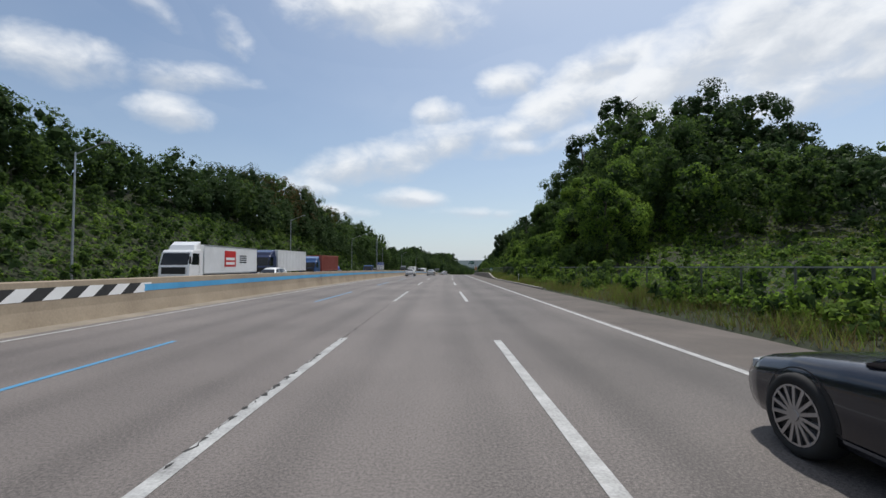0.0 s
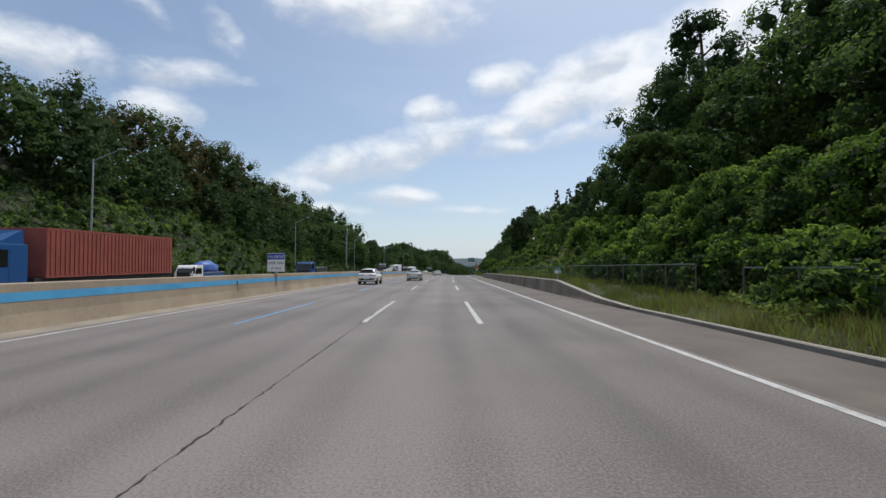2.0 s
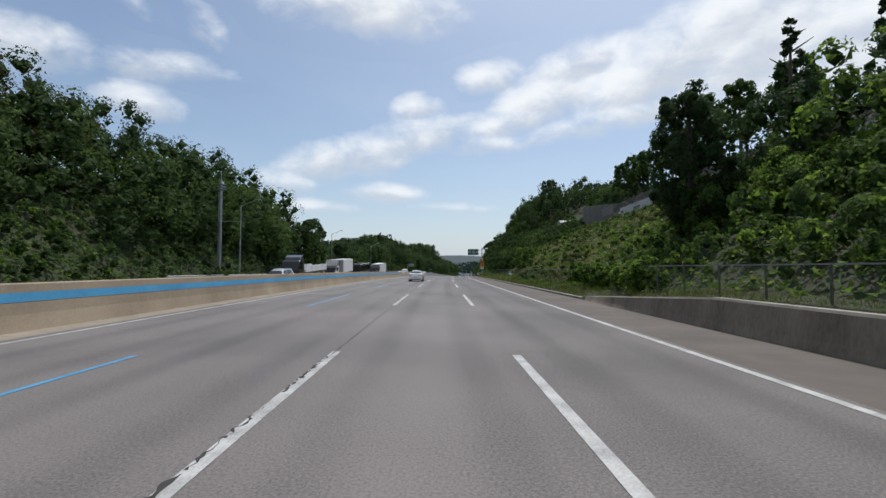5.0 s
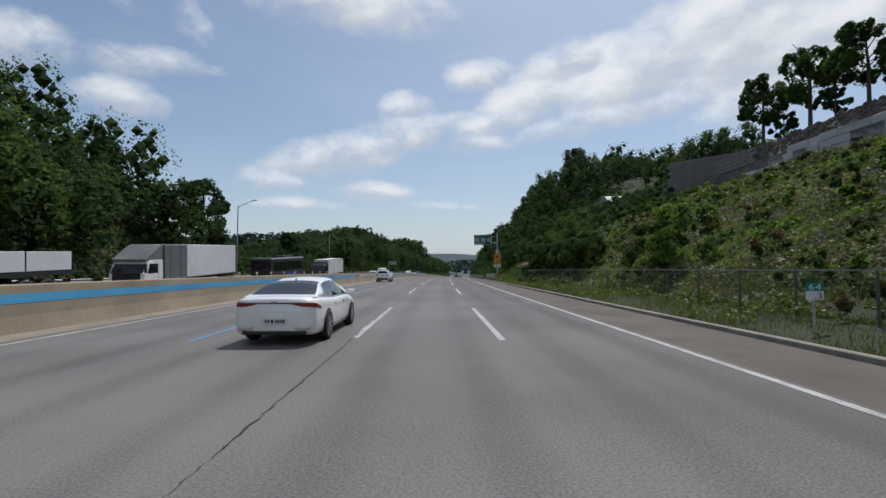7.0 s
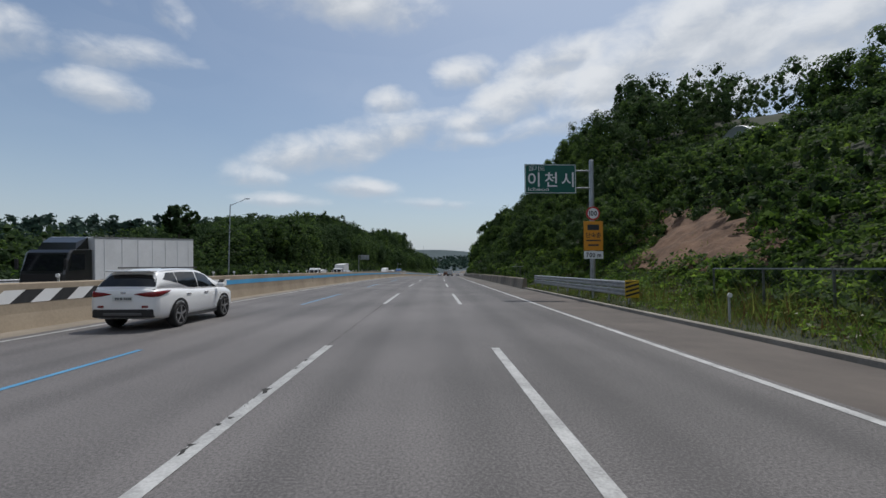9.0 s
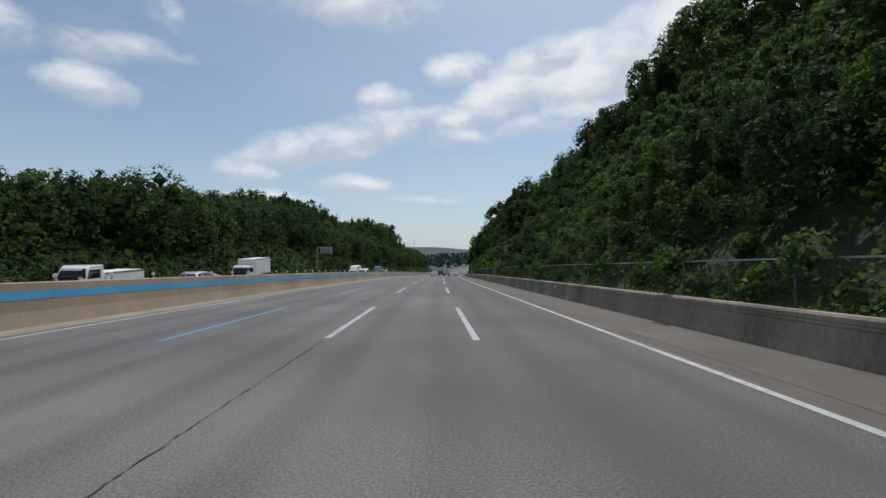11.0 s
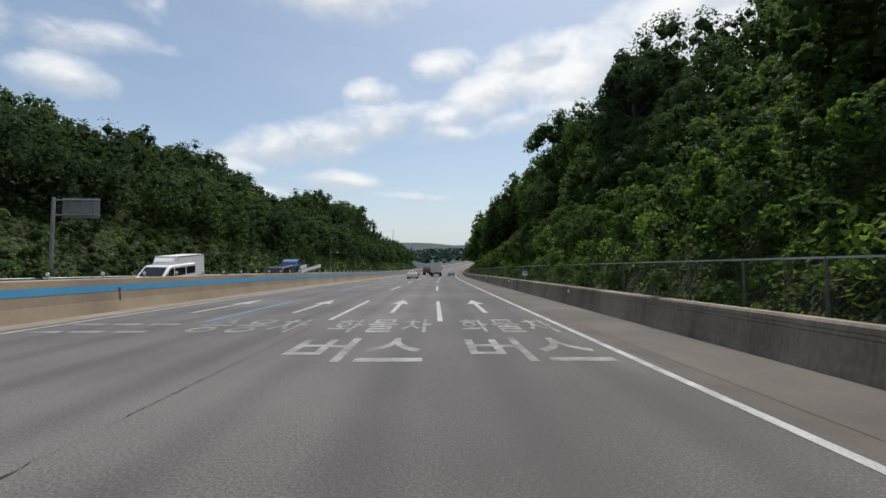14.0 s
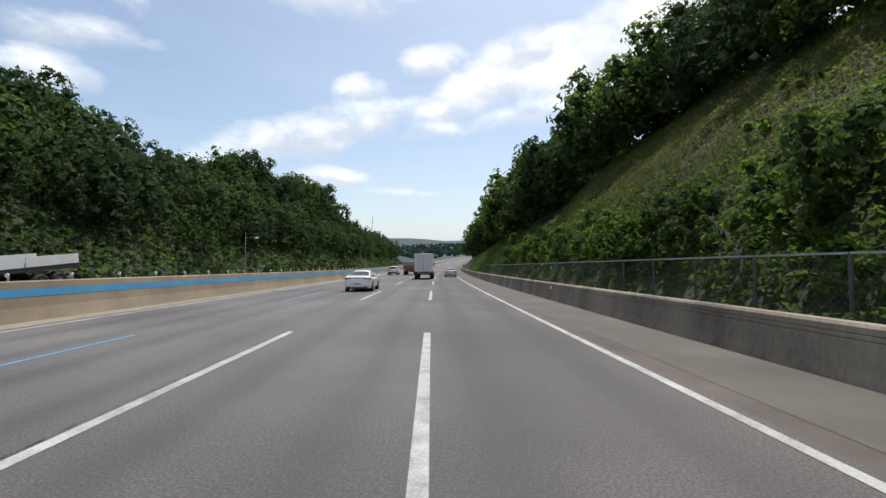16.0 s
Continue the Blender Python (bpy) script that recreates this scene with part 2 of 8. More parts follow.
def road_surface(name, low, high):
    """Aged asphalt: pale aggregate, darker wheel tracks along the lanes, patches of wear."""
    m, nt, bsdf = nodes_of(name)
    N, L = nt.nodes.new, nt.links.new
    uv, sep = N("ShaderNodeUVMap"), N("ShaderNodeSeparateXYZ")
    uv.uv_map = "lane"
    L(uv.outputs[0], sep.inputs[0])
    wave = N("ShaderNodeMath")
    wave.operation = "PINGPONG"
    L(sep.outputs[0], wave.inputs[0])
    wave.inputs[1].default_value = 0.895
    track = N("ShaderNodeMapRange")
    track.interpolation_type = "SMOOTHSTEP"
    L(wave.outputs[0], track.inputs[0])
    track.inputs[1].default_value, track.inputs[2].default_value = 0.35, 0.85
    mp = N("ShaderNodeMapping")
    mp.inputs["Scale"].default_value = (1.0, 0.07, 1.0)
    L(uv.outputs[0], mp.inputs[0])
    streak, patch, grit, speck = (N("ShaderNodeTexNoise") for _ in range(4))
    L(mp.outputs[0], streak.inputs["Vector"])
    for n, sc, de in ((streak, 1.3, 4), (patch, 0.18, 5), (grit, 34.0, 6), (speck, 130.0, 4)):
        n.inputs["Scale"].default_value, n.inputs["Detail"].default_value = sc, de
        if n is not streak:
            L(uv.outputs[0], n.inputs["Vector"])

    def mad(a, k, b):
        n = N("ShaderNodeMath")
        n.operation = "MULTIPLY_ADD"
        L(a, n.inputs[0])
        n.inputs[1].default_value = k
        if isinstance(b, float):
            n.inputs[2].default_value = b
        else:
            L(b, n.inputs[2])
        return n.outputs[0]

    outer = N("ShaderNodeMapRange")
    outer.interpolation_type = "SMOOTHSTEP"
    L(sep.outputs[0], outer.inputs[0])
    outer.inputs[1].default_value, outer.inputs[2].default_value = 2.0, 5.0
    v = mad(track.outputs[0], -0.075, 0.0)
    v = mad(outer.outputs[0], -0.10, v)
    later = N("ShaderNodeMapRange")
    L(sep.outputs[1], later.inputs[0])
    later.inputs[1].default_value, later.inputs[2].default_value = 185.0, 300.0
    v = mad(later.outputs[0], -0.10, v)
    v = mad(streak.outputs["Fac"], 0.15, v)
    v = mad(patch.outputs["Fac"], 0.45, v)
    v = mad(grit.outputs["Fac"], 0.75, v)
    v = mad(speck.outputs["Fac"], 1.05, v)
    ramp = N("ShaderNodeValToRGB")
    ramp.color_ramp.elements[0].position, ramp.color_ramp.elements[1].position = 0.478, 0.672
    ramp.color_ramp.elements[0].color, ramp.color_ramp.elements[1].color = (*low, 1), (*high, 1)
    L(mad(v, 0.5, 0.0), ramp.inputs[0])
    # browner over the first length, easing out by station 190
    brown, tint = N("ShaderNodeMapRange"), N("ShaderNodeMix")
    L(sep.outputs[1], brown.inputs[0])
    brown.inputs[1].default_value, brown.inputs[2].default_value = 50.0, 190.0
    brown.inputs[3].default_value, brown.inputs[4].default_value = 1.0, 0.0
    tint.data_type, tint.blend_type = "RGBA", "MULTIPLY"
    L(brown.outputs[0], tint.inputs[0]), L(ramp.outputs[0], tint.inputs[6])
    tint.inputs[7].default_value = (1.055, 1.0, 0.95, 1)
    L(tint.outputs[2], bsdf.inputs["Base Color"])
    bsdf.inputs["Roughness"].default_value = 0.72
    bsdf.inputs["Specular IOR Level"].default_value = 0.35
    bp = N("ShaderNodeBump")
    bp.inputs["Strength"].default_value, bp.inputs["Distance"].default_value = 0.22, 0.006
    L(speck.outputs["Fac"], bp.inputs["Height"]), L(bp.outputs[0], bsdf.inputs["Normal"])
    return m


ASPHALT = road_surface("aged_asphalt", (0.060, 0.056, 0.0545), (0.194, 0.180, 0.174))
SHOULDER = surface("shoulder_asphalt", (0.056, 0.046, 0.039), (0.124, 0.103, 0.087), 0.5, 0.85, bump=0.01, fine=60)
GUTTER = surface("gutter_concrete", (0.155, 0.130, 0.100), (0.28, 0.24, 0.187), 0.8, 0.85, bump=0.006, fine=30)
WHITE_LINE = surface("worn_white_paint", (0.21, 0.208, 0.20), (0.48, 0.48, 0.465), 2.2, 0.6, bump=0.002, fine=34, spread=0.5, speck=0.6)
BLUE_LINE = surface("blue_road_paint", (0.05, 0.20, 0.36), (0.085, 0.29, 0.48), 2.0, 0.6, bump=0.002, fine=30)
FAINT_LINE = surface("faded_white_paint", (0.105, 0.103, 0.099), (0.30, 0.30, 0.288), 1.1, 0.7, fine=9, spread=0.34)
CRACK = surface("tar_crack", (0.018, 0.017, 0.016), (0.05, 0.047, 0.044), 5, 0.9, fine=30)
BARRIER = surface("median_concrete", (0.20, 0.157, 0.110), (0.37, 0.303, 0.22), 0.35, 0.85, bump=0.006, fine=14)
OLD_WALL = surface("stained_concrete", (0.10, 0.083, 0.063), (0.36, 0.30, 0.225), 0.6, 0.9, bump=0.01, fine=14, stretch=(1, 1, 0.35))
SHOULDER_PALE = surface("pale_gutter", (0.058, 0.050, 0.042), (0.126, 0.111, 0.094), 0.35, 0.85, bump=0.006, fine=25)
KERB = surface("kerb_concrete", (0.16, 0.145, 0.12), (0.34, 0.31, 0.26), 0.7, 0.9, bump=0.008, fine=20)
# very dark: the undergrowth's shade on the soil is put into this colour
MEADOW = surface("shaded_hill_ground", (0.013, 0.019, 0.006), (0.034, 0.042, 0.014), 0.12, 0.95, bump=0.05, fine=2.5)
# the haze of distance is mixed into these three base colours
FAR_HAZE_GREEN = surface("valley_painted_haze", (0.024, 0.042, 0.046), (0.046, 0.070, 0.074), 0.02, 0.95, fine=0.2)
FAR_HAZE_LEAF = leafage("far_leaves_painted_haze", (0.030, 0.056, 0.042), (0.075, 0.118, 0.088), 0.3)
RIDGE_HAZE = surface("ridge_painted_haze", (0.050, 0.082, 0.118), (0.075, 0.112, 0.150), 0.01, 0.95, fine=0.08)
GALV = surface("galvanised_steel", (0.30, 0.31, 0.32), (0.52, 0.53, 0.54), 3, 0.45, 0.8, fine=25)
BLACK = surface("black_paint", (0.012, 0.012, 0.013), (0.03, 0.03, 0.03), 3, 0.6)
WHITE = surface("white_paint", (0.66, 0.66, 0.65), (0.80, 0.80, 0.79), 1.0, 0.5)
LEAF_DARK = leafage("dark_tree_leaves", (0.030, 0.056, 0.022), (0.096, 0.150, 0.052), 0.45)
LEAF_MID = leafage("tree_leaves", (0.050, 0.092, 0.020), (0.155, 0.238, 0.054), 0.55)
LEAF_LIGHT = leafage("shrub_leaves", (0.092, 0.168, 0.024), (0.268, 0.385, 0.065), 0.6)
LEAF_BROWN = leafage("browned_leaves", (0.075, 0.052, 0.018), (0.17, 0.108, 0.042))
GRASS = leafage("verge_grass", (0.090, 0.120, 0.024), (0.265, 0.285, 0.078), 0.55)
DRY = leafage("dry_grass", (0.12, 0.10, 0.042), (0.28, 0.235, 0.11), 0.4)
BLOOM = leafage("pale_flower_heads", (0.30, 0.29, 0.20), (0.55, 0.54, 0.42), 0.3)
# leaf colour darkened to paint the shade inside crowns
LEAF_INNER_SHADE = leafage("inner_leaf_shade", (0.030, 0.056, 0.020), (0.085, 0.138, 0.044), 0.45)
BARK = surface("tree_bark", (0.045, 0.036, 0.028), (0.13, 0.105, 0.08), 4, 0.9, bump=0.02, fine=20)


# ---------- building helpers ----------
def mesh_of(name, verts, faces, mats, index=None, smooth=False):
    me = bpy.data.meshes.new(name)
    me.from_pydata([tuple(v) for v in verts], [], faces)
    for m in (mats if isinstance(mats, (list, tuple)) else [mats]):
        me.materials.append(m)
    if index is not None:
        me.polygons.foreach_set("material_index", np.asarray(index, np.int32))
    if smooth:
        me.polygons.foreach_set("use_smooth", np.ones(len(me.polygons), bool))
    me.update()
    return me


def quads_of(name, verts, mats, index=None, corners=4):
    """A mesh of loose cards from an array (n, corners, 3): quick for very many."""
    n = len(verts)
    me = bpy.data.meshes.new(name)
    me.vertices.add(n * corners)
    me.vertices.foreach_set("co", np.ascontiguousarray(verts, np.float32).ravel())
    me.loops.add(n * corners)
    me.loops.foreach_set("vertex_index", np.arange(n * corners, dtype=np.int32))
    me.polygons.add(n)
    me.polygons.foreach_set("loop_start", np.arange(0, n * corners, corners, dtype=np.int32))
    for m in mats:
        me.materials.append(m)
    if index is not None:
        me.polygons.foreach_set("material_index", np.asarray(index, np.int32))
    me.update(calc_edges=True)
    return me


def part(name, bm, material, parent=None, label="", smooth=False, pose_=None):
    """Link a bmesh as one mesh object under a thing or a part."""
    me = bpy.data.meshes.new(name)
    bm.to_mesh(me)
    bm.free()
    me.materials.append(material)
    if smooth:
        me.polygons.foreach_set("use_smooth", np.ones(len(me.polygons), bool))
    ob = new(name, me)
    if parent is not None:
        ob.parent = parent
    if pose_ is not None:
        ob.matrix_basis = pose_
    if label:
        tagged(ob, label)
    return ob


def thing(name, m, label, category, group="", kind=""):
    ob = new(name)
    ob.matrix_basis = m
    return tagged(ob, label, category, group, kind)


def strip(name, stations, section, material, closed=False, kind="structure", label="", category="", uv=False, smooth=False, cap=False):
    """Sweep a section [(u, z), ...] along the stations of the road."""
    n, k = len(stations), len(section)
    ss = np.repeat(np.asarray(stations, float), k)
    uu, zz = np.tile([p[0] for p in section], n), np.tile([p[1] for p in section], n)
    verts = plan(ss, uu, zz)
    edges = [(j, (j + 1) % k) for j in range(k if closed else k - 1)]
    faces = [(i * k + a, i * k + b, (i + 1) * k + b, (i + 1) * k + a) for i in range(n - 1) for a, b in edges]
    if cap:
        faces += [tuple(range(k))[::-1], tuple((n - 1) * k + j for j in range(k))]
    me = mesh_of(name, verts, faces, material, smooth=smooth)
    if uv:
        layer = me.uv_layers.new(name="lane")
        vi = np.empty(len(me.loops), np.int32)
        me.loops.foreach_get("vertex_index", vi)
        layer.data.foreach_set("uv", np.stack([uu[vi], ss[vi]], 1).ravel().astype(np.float32))
    ob = new(name, me)
    return tagged(ob, label, category, "", kind)


def box_into(bm, x0, x1, y0, y1, z0, z1, bevel=0.0):
    r = bmesh.ops.create_cube(bm, size=1.0, matrix=Matrix.Translation(((x0 + x1) / 2, (y0 + y1) / 2, (z0 + z1) / 2)) @ Matrix.Diagonal((x1 - x0, y1 - y0, z1 - z0, 1)))
    if bevel:
        es = list({e for v in r["verts"] for e in v.link_edges})
        bmesh.ops.bevel(bm, geom=es, offset=bevel, segments=2, affect="EDGES", profile=0.6)
    return bm


def box(x0, x1, y0, y1, z0, z1, bevel=0.0):
    return box_into(bmesh.new(), x0, x1, y0, y1, z0, z1, bevel)


def tube_into(bm, p, q, r0, r1=None, seg=8):
    p, q = Vector(p), Vector(q)
    d = q - p
    m = Matrix.Translation((p + q) / 2) @ d.to_track_quat("Z", "Y").to_matrix().to_4x4()
    bmesh.ops.create_cone(bm, cap_ends=True, segments=seg, radius1=r0, radius2=r0 if r1 is None else r1, depth=d.length, matrix=m)
    return bm


def tube(p, q, r0, r1=None, seg=8):
    return tube_into(bmesh.new(), p, q, r0, r1, seg)


def curve_table(rows):
    """A smooth table: value at a station from rows of (station, value)."""
    xs, ys = [r[0] for r in rows], [r[1] for r in rows]
    return lambda s: np.interp(s, xs, ys)


# ---------- the ground ----------
R_FOOT = curve_table([(-50, 16), (40, 16), (60, 14.5), (150, 14), (165, 13.5), (230, 13.5), (260, 13), (300, 11.6), (336, 11.8), (365, 11.8), (520, 11.6)])
R_TAN = curve_table([(-50, 0.16), (35, 0.18), (62, 0.68), (150, 0.66), (162, 0.55), (228, 0.545), (260, 0.75), (292, 1.05), (302, 1.3), (338, 1.25), (350, 1.22), (362, 1.08), (450, 1.1), (520, 1.0)])
R_TOP = curve_table([(-50, 3), (35, 4), (48, 8), (62, 18), (118, 16.5), (135, 11.5), (158, 12), (166, 22), (228, 22), (240, 19), (275, 17), (292, 28), (310, 30), (340, 26), (380, 26), (440, 30), (520, 30), (620, 16), (720, 2)])
L_TAN = curve_table([(-50, 0.85), (60, 0.95), (230, 0.95), (246, 0.35), (268, 0.05), (300, 0.2), (350, 0.65), (420, 0.95), (640, 0.9)])
L_TOP = curve_table([(-50, 15), (40, 16), (80, 18), (130, 21), (180, 20), (225, 18), (235, 13), (243, 3), (268, 1.0), (300, 4), (330, 9), (360, 13), (400, 17), (440, 22), (483, 24), (550, 25), (620, 22), (700, 8), (780, 1)])


def hill_height(s, u):
    """Height of the ground over the road."""
    s, u = np.asarray(s, float), np.asarray(u, float)
    right = np.clip((u - R_FOOT(s)) * R_TAN(s), 0, None)
    top = R_TOP(s)
    right = top * (1 - np.exp(-(right / top) ** 1.6)) ** (1 / 1.6)
    right = np.where(u > 60, right * np.exp(-((u - 60) / 260.0) ** 2), right)
    verge = np.clip((u - 10.2) / 2.2, 0, 1) * np.where(s > 256, 0.70, 0.32 + 0.38 * np.clip((s - 66) / 11, 0, 1) * np.clip((146 - s) / 8, 0, 1))
    left = np.clip((-u - 28.5) * L_TAN(s), 0, None)
    ltop = L_TOP(s)
    left = ltop * (1 - np.exp(-(left / ltop) ** 1.6)) ** (1 / 1.6)
    left = np.where(u < -75, left * np.exp(-((u + 75) / 260.0) ** 2), left)
    z = np.where(u > 0, np.maximum(right, 0) + verge, left)
    bump = 0.35 * np.sin(s * 0.31 + u * 0.2) * np.sin(u * 0.43 - s * 0.11)
    z = z + bump * np.clip((np.abs(u + 8) - 24) / 8, 0, 1)
    return z


def far_height(s, u):
    """Wooded ridges across the valley ahead and to the sides."""
    x = np.clip((s - 1150) / 900, 0, 1)
    ridge = 30 * x * x * (3 - 2 * x) * (0.80 + 0.12 * np.sin(u * 0.006 + 1.0) + 0.10 * np.sin(u * 0.017 + s * 0.002))
    y = np.clip((np.abs(u + 10) - 330) / 500, 0, 1)
    side = 55 * y * y * (3 - 2 * y) * (0.75 + 0.25 * np.sin(s * 0.0065 + 0.6))
    return np.maximum(ridge, side)


def build_ground():
    ss = np.concatenate([np.arange(-160, 700, 5.0), np.arange(700, 1200, 25.0), np.arange(1200, 4000, 90.0)])
    us = np.concatenate([-np.geomspace(1900, 95, 22), np.arange(-90, -30, 3.0), [-29, -27.5, -26.8, -9.3, 9.9, 10.05, 10.2, 10.8, 11.6, 12.4],
                         np.arange(13.0, 48, 1.5), np.arange(50, 92, 5.0), np.geomspace(95, 1900, 22)])
    S, U = np.meshgrid(ss, us, indexing="ij")
    Z = hill_height(S, U)
    inside = (U > -27.2) & (U < 10.1)
    Z = np.where(inside, -0.12, Z + np.where(U > 0, 0.0, -0.02)) + far_height(S, U)
    V = plan(S.ravel(), U.ravel(), Z.ravel())
    n, k = len(ss), len(us)
    i, j = np.meshgrid(np.arange(n - 1), np.arange(k - 1), indexing="ij")
    a = (i * k + j).ravel()
    F = np.stack([a, a + 1, a + k + 1, a + k], 1)
    me = mesh_of("ground", V, F.tolist(), [MEADOW, FAR_HAZE_GREEN], (ss[i.ravel()] > 640).astype(int), smooth=True)
    tagged(new("ground", me), "grassy cut slopes and wooded hills along the motorway", "ground", "", "structure")


build_ground()


def far_ridge():
    """The wooded ridge that closes the valley, kilometres away; its blue is painted-in haze."""
    xs = np.arange(-2200, 2601, 40.0)
    top = 27 + 7 * np.sin(xs / 270 + 0.2) + 3 * np.sin(xs / 103) + 1.2 * np.sin(xs / 31)
    v = [(x, y, z if z is not None else h) for x, h in zip(xs, top) for y, z in ((2950, -60.0), (3080, None), (3300, -60.0))]
    n = len(xs)
    f = [(i * 3 + j, i * 3 + 3 + j, i * 3 + 4 + j, i * 3 + 1 + j) for i in range(n - 1) for j in range(2)]
    tagged(new("backdrop_ridge", mesh_of("backdrop_ridge", v, f, RIDGE_HAZE, smooth=True)), "wooded ridge far beyond the valley, haze painted in as blue", "hills", "", "structure")


far_ridge()

# ---------- carriageways ----------
RUN = np.concatenate([np.arange(-120, 700, 6.0), np.arange(700, 1400, 30.0)])
strip("road", RUN, [(-8.1, 0.0), (-4, 0.0), (0, 0.0), (4, 0.0), (7.35, 0.0)], ASPHALT, label="four lane grey asphalt motorway carriageway", category="road", uv=True)
strip("road_shoulder", RUN, [(7.35, 0.0), (9.9, -0.03)], SHOULDER, label="brownish asphalt hard shoulder", category="road")
strip("median_gutter", RUN, [(-8.90, 0.02), (-8.1, 0.0)], GUTTER, label="pale concrete gutter beside the median barrier", category="road")
strip("road_opposite", RUN, [(-27.3, -0.02), (-22, 0.0), (-18, 0.0), (-14, 0.0), (-9.5, 0.0)], ASPHALT, label="opposite grey asphalt motorway carriageway", category="road", uv=True)

# lane marks
DASH, PITCH, FIRST = 8.65, 19.965, 1.60


def mark_piece(name, s0, s1, u, w, material, parent, z=0.006):
    ss = np.linspace(s0, s1, max(2, int((s1 - s0) / 3) + 1))
    v = np.concatenate([plan(ss, u - w / 2 + 0 * ss, z), plan(ss, u + w / 2 + 0 * ss, z)])
    n = len(ss)
    ob = new(name, mesh_of(name, v, [(i, n + i, n + i + 1, i + 1) for i in range(n - 1)], material))
    ob.parent = parent
    return ob


def lane_line(name, u, material, label, first=FIRST, w=0.16, s0=-60, s1=560):
    line = tagged(new(name), label, "road marking", "", "structure")
    k = math.ceil((s0 - first) / PITCH)
    while first + PITCH * k < s1:
        a = first + PITCH * k
        mark_piece("dash", a, a + DASH, u, w, material, line)
        k += 1
    return line


lane_line("lane_line_1", 0.0, WHITE_LINE, "worn white dashed lane line", first=FIRST + 0.4, w=0.17)
lane_line("lane_line_2", 3.58, WHITE_LINE, "white dashed lane line", w=0.17)
lane_line("bus_lane_line", -3.78, BLUE_LINE, "thin blue dashed bus lane line", w=0.12)
lane_line("lane_line_3", -13.6, WHITE_LINE, "white dashed lane line of the opposite carriageway")
lane_line("lane_line_4", -17.2, WHITE_LINE, "white dashed lane line of the opposite carriageway")
strip("edge_line_right", RUN, [(7.05, 0.006), (7.21, 0.006)], WHITE_LINE, label="solid white edge line", category="road marking")
strip("edge_line_left", RUN, [(-7.74, 0.006), (-7.59, 0.006)], WHITE_LINE, label="solid white edge line by the median", category="road marking")
strip("edge_line_opposite", RUN, [(-10.4, 0.006), (-10.25, 0.006)], WHITE_LINE, label="solid white edge line of the opposite carriageway", category="road marking")
strip("edge_line_far", RUN, [(-24.6, 0.006), (-24.45, 0.006)], WHITE_LINE, label="solid white edge line of the opposite shoulder", category="road marking")

# ---------- barriers and kerb ----------
MED = [(-8.87, 0.0), (-8.90, 0.12), (-8.98, 0.46), (-9.06, 1.26), (-9.09, 1.29), (-9.31, 1.29), (-9.34, 1.26), (-9.42, 0.46), (-9.50, 0.12), (-9.53, 0.0)]
strip("median_barrier", RUN, MED, BARRIER, label="tan concrete median barrier with a blue painted band", category="barrier")
RWALL = [(9.74, -0.05), (9.765, 0.06), (9.80, 0.20), (9.855, 0.60), (9.875, 0.615), (9.86, 0.63), (9.866, 0.68), (9.886, 0.695), (9.872, 0.71), (9.89, 0.80), (9.93, 0.85), (10.16, 0.85), (10.20, 0.80), (10.20, -0.03)]
strip("right_barrier", np.arange(258, 700, 6.0), RWALL, OLD_WALL, label="dark stained concrete roadside barrier with two grooves", category="barrier", cap=True)
strip("concrete_gutter", np.arange(252, 700, 6.0), [(7.78, -0.0005), (9.80, -0.022)], SHOULDER_PALE, label="pale worn concrete gutter under the barrier", category="road")


def low_wall():
    """The first roadside barrier: it ramps up from the kerb, runs level, and ramps down again."""
    ss = np.concatenate([np.arange(66, 82, 1.0), np.arange(82, 134, 4.0), np.arange(134, 146, 1.0)])
    hh = np.interp(ss, [66, 69.4, 71, 77.6, 134, 140, 146], [0.11, 0.22, 0.34, 0.86, 0.86, 0.5, 0.16])
    v, f = [], []
    for s, h in zip(ss, hh):
        foot = 9.72 + 0.17 * max(0.0, 1 - (s - 66) / 6)
        sec = [(foot, -0.03), (0.5 * foot + 4.92, 0.25 * h), (9.86, 0.93 * h), (9.89, h), (10.14, h), (10.16, 0.9 * h), (10.2, -0.03)]
        v += [plan(s, a, b) for a, b in sec]
    k = 7
    f = [(i * k + j, i * k + j + 1, (i + 1) * k + j + 1, (i + 1) * k + j) for i in range(len(ss) - 1) for j in range(k - 1)]
    f += [tuple(range(k))[::-1], tuple((len(ss) - 1) * k + j for j in range(k))]
    # paler on the front bevel and the top, darker elsewhere
    idx = [1 if j in (3, 2) else 0 for i in range(len(ss) - 1) for j in range(k - 1)] + [0, 0]
    tagged(new("right_barrier", mesh_of("right_barrier", v, f, [OLD_WALL, KERB], idx)), "concrete barrier with a dark face and a paler top, ramping down to the kerb", "barrier", "", "structure")


low_wall()
for a, b in ((34, 66), (146, 258)):
    strip("kerb", np.arange(a, b + 0.1, 4.0), [(9.90, -0.03), (9.91, 0.08), (9.94, 0.105), (10.07, 0.105), (10.09, 0.08), (10.12, -0.05)], KERB, label="weathered concrete kerb", category="kerb", cap=True)


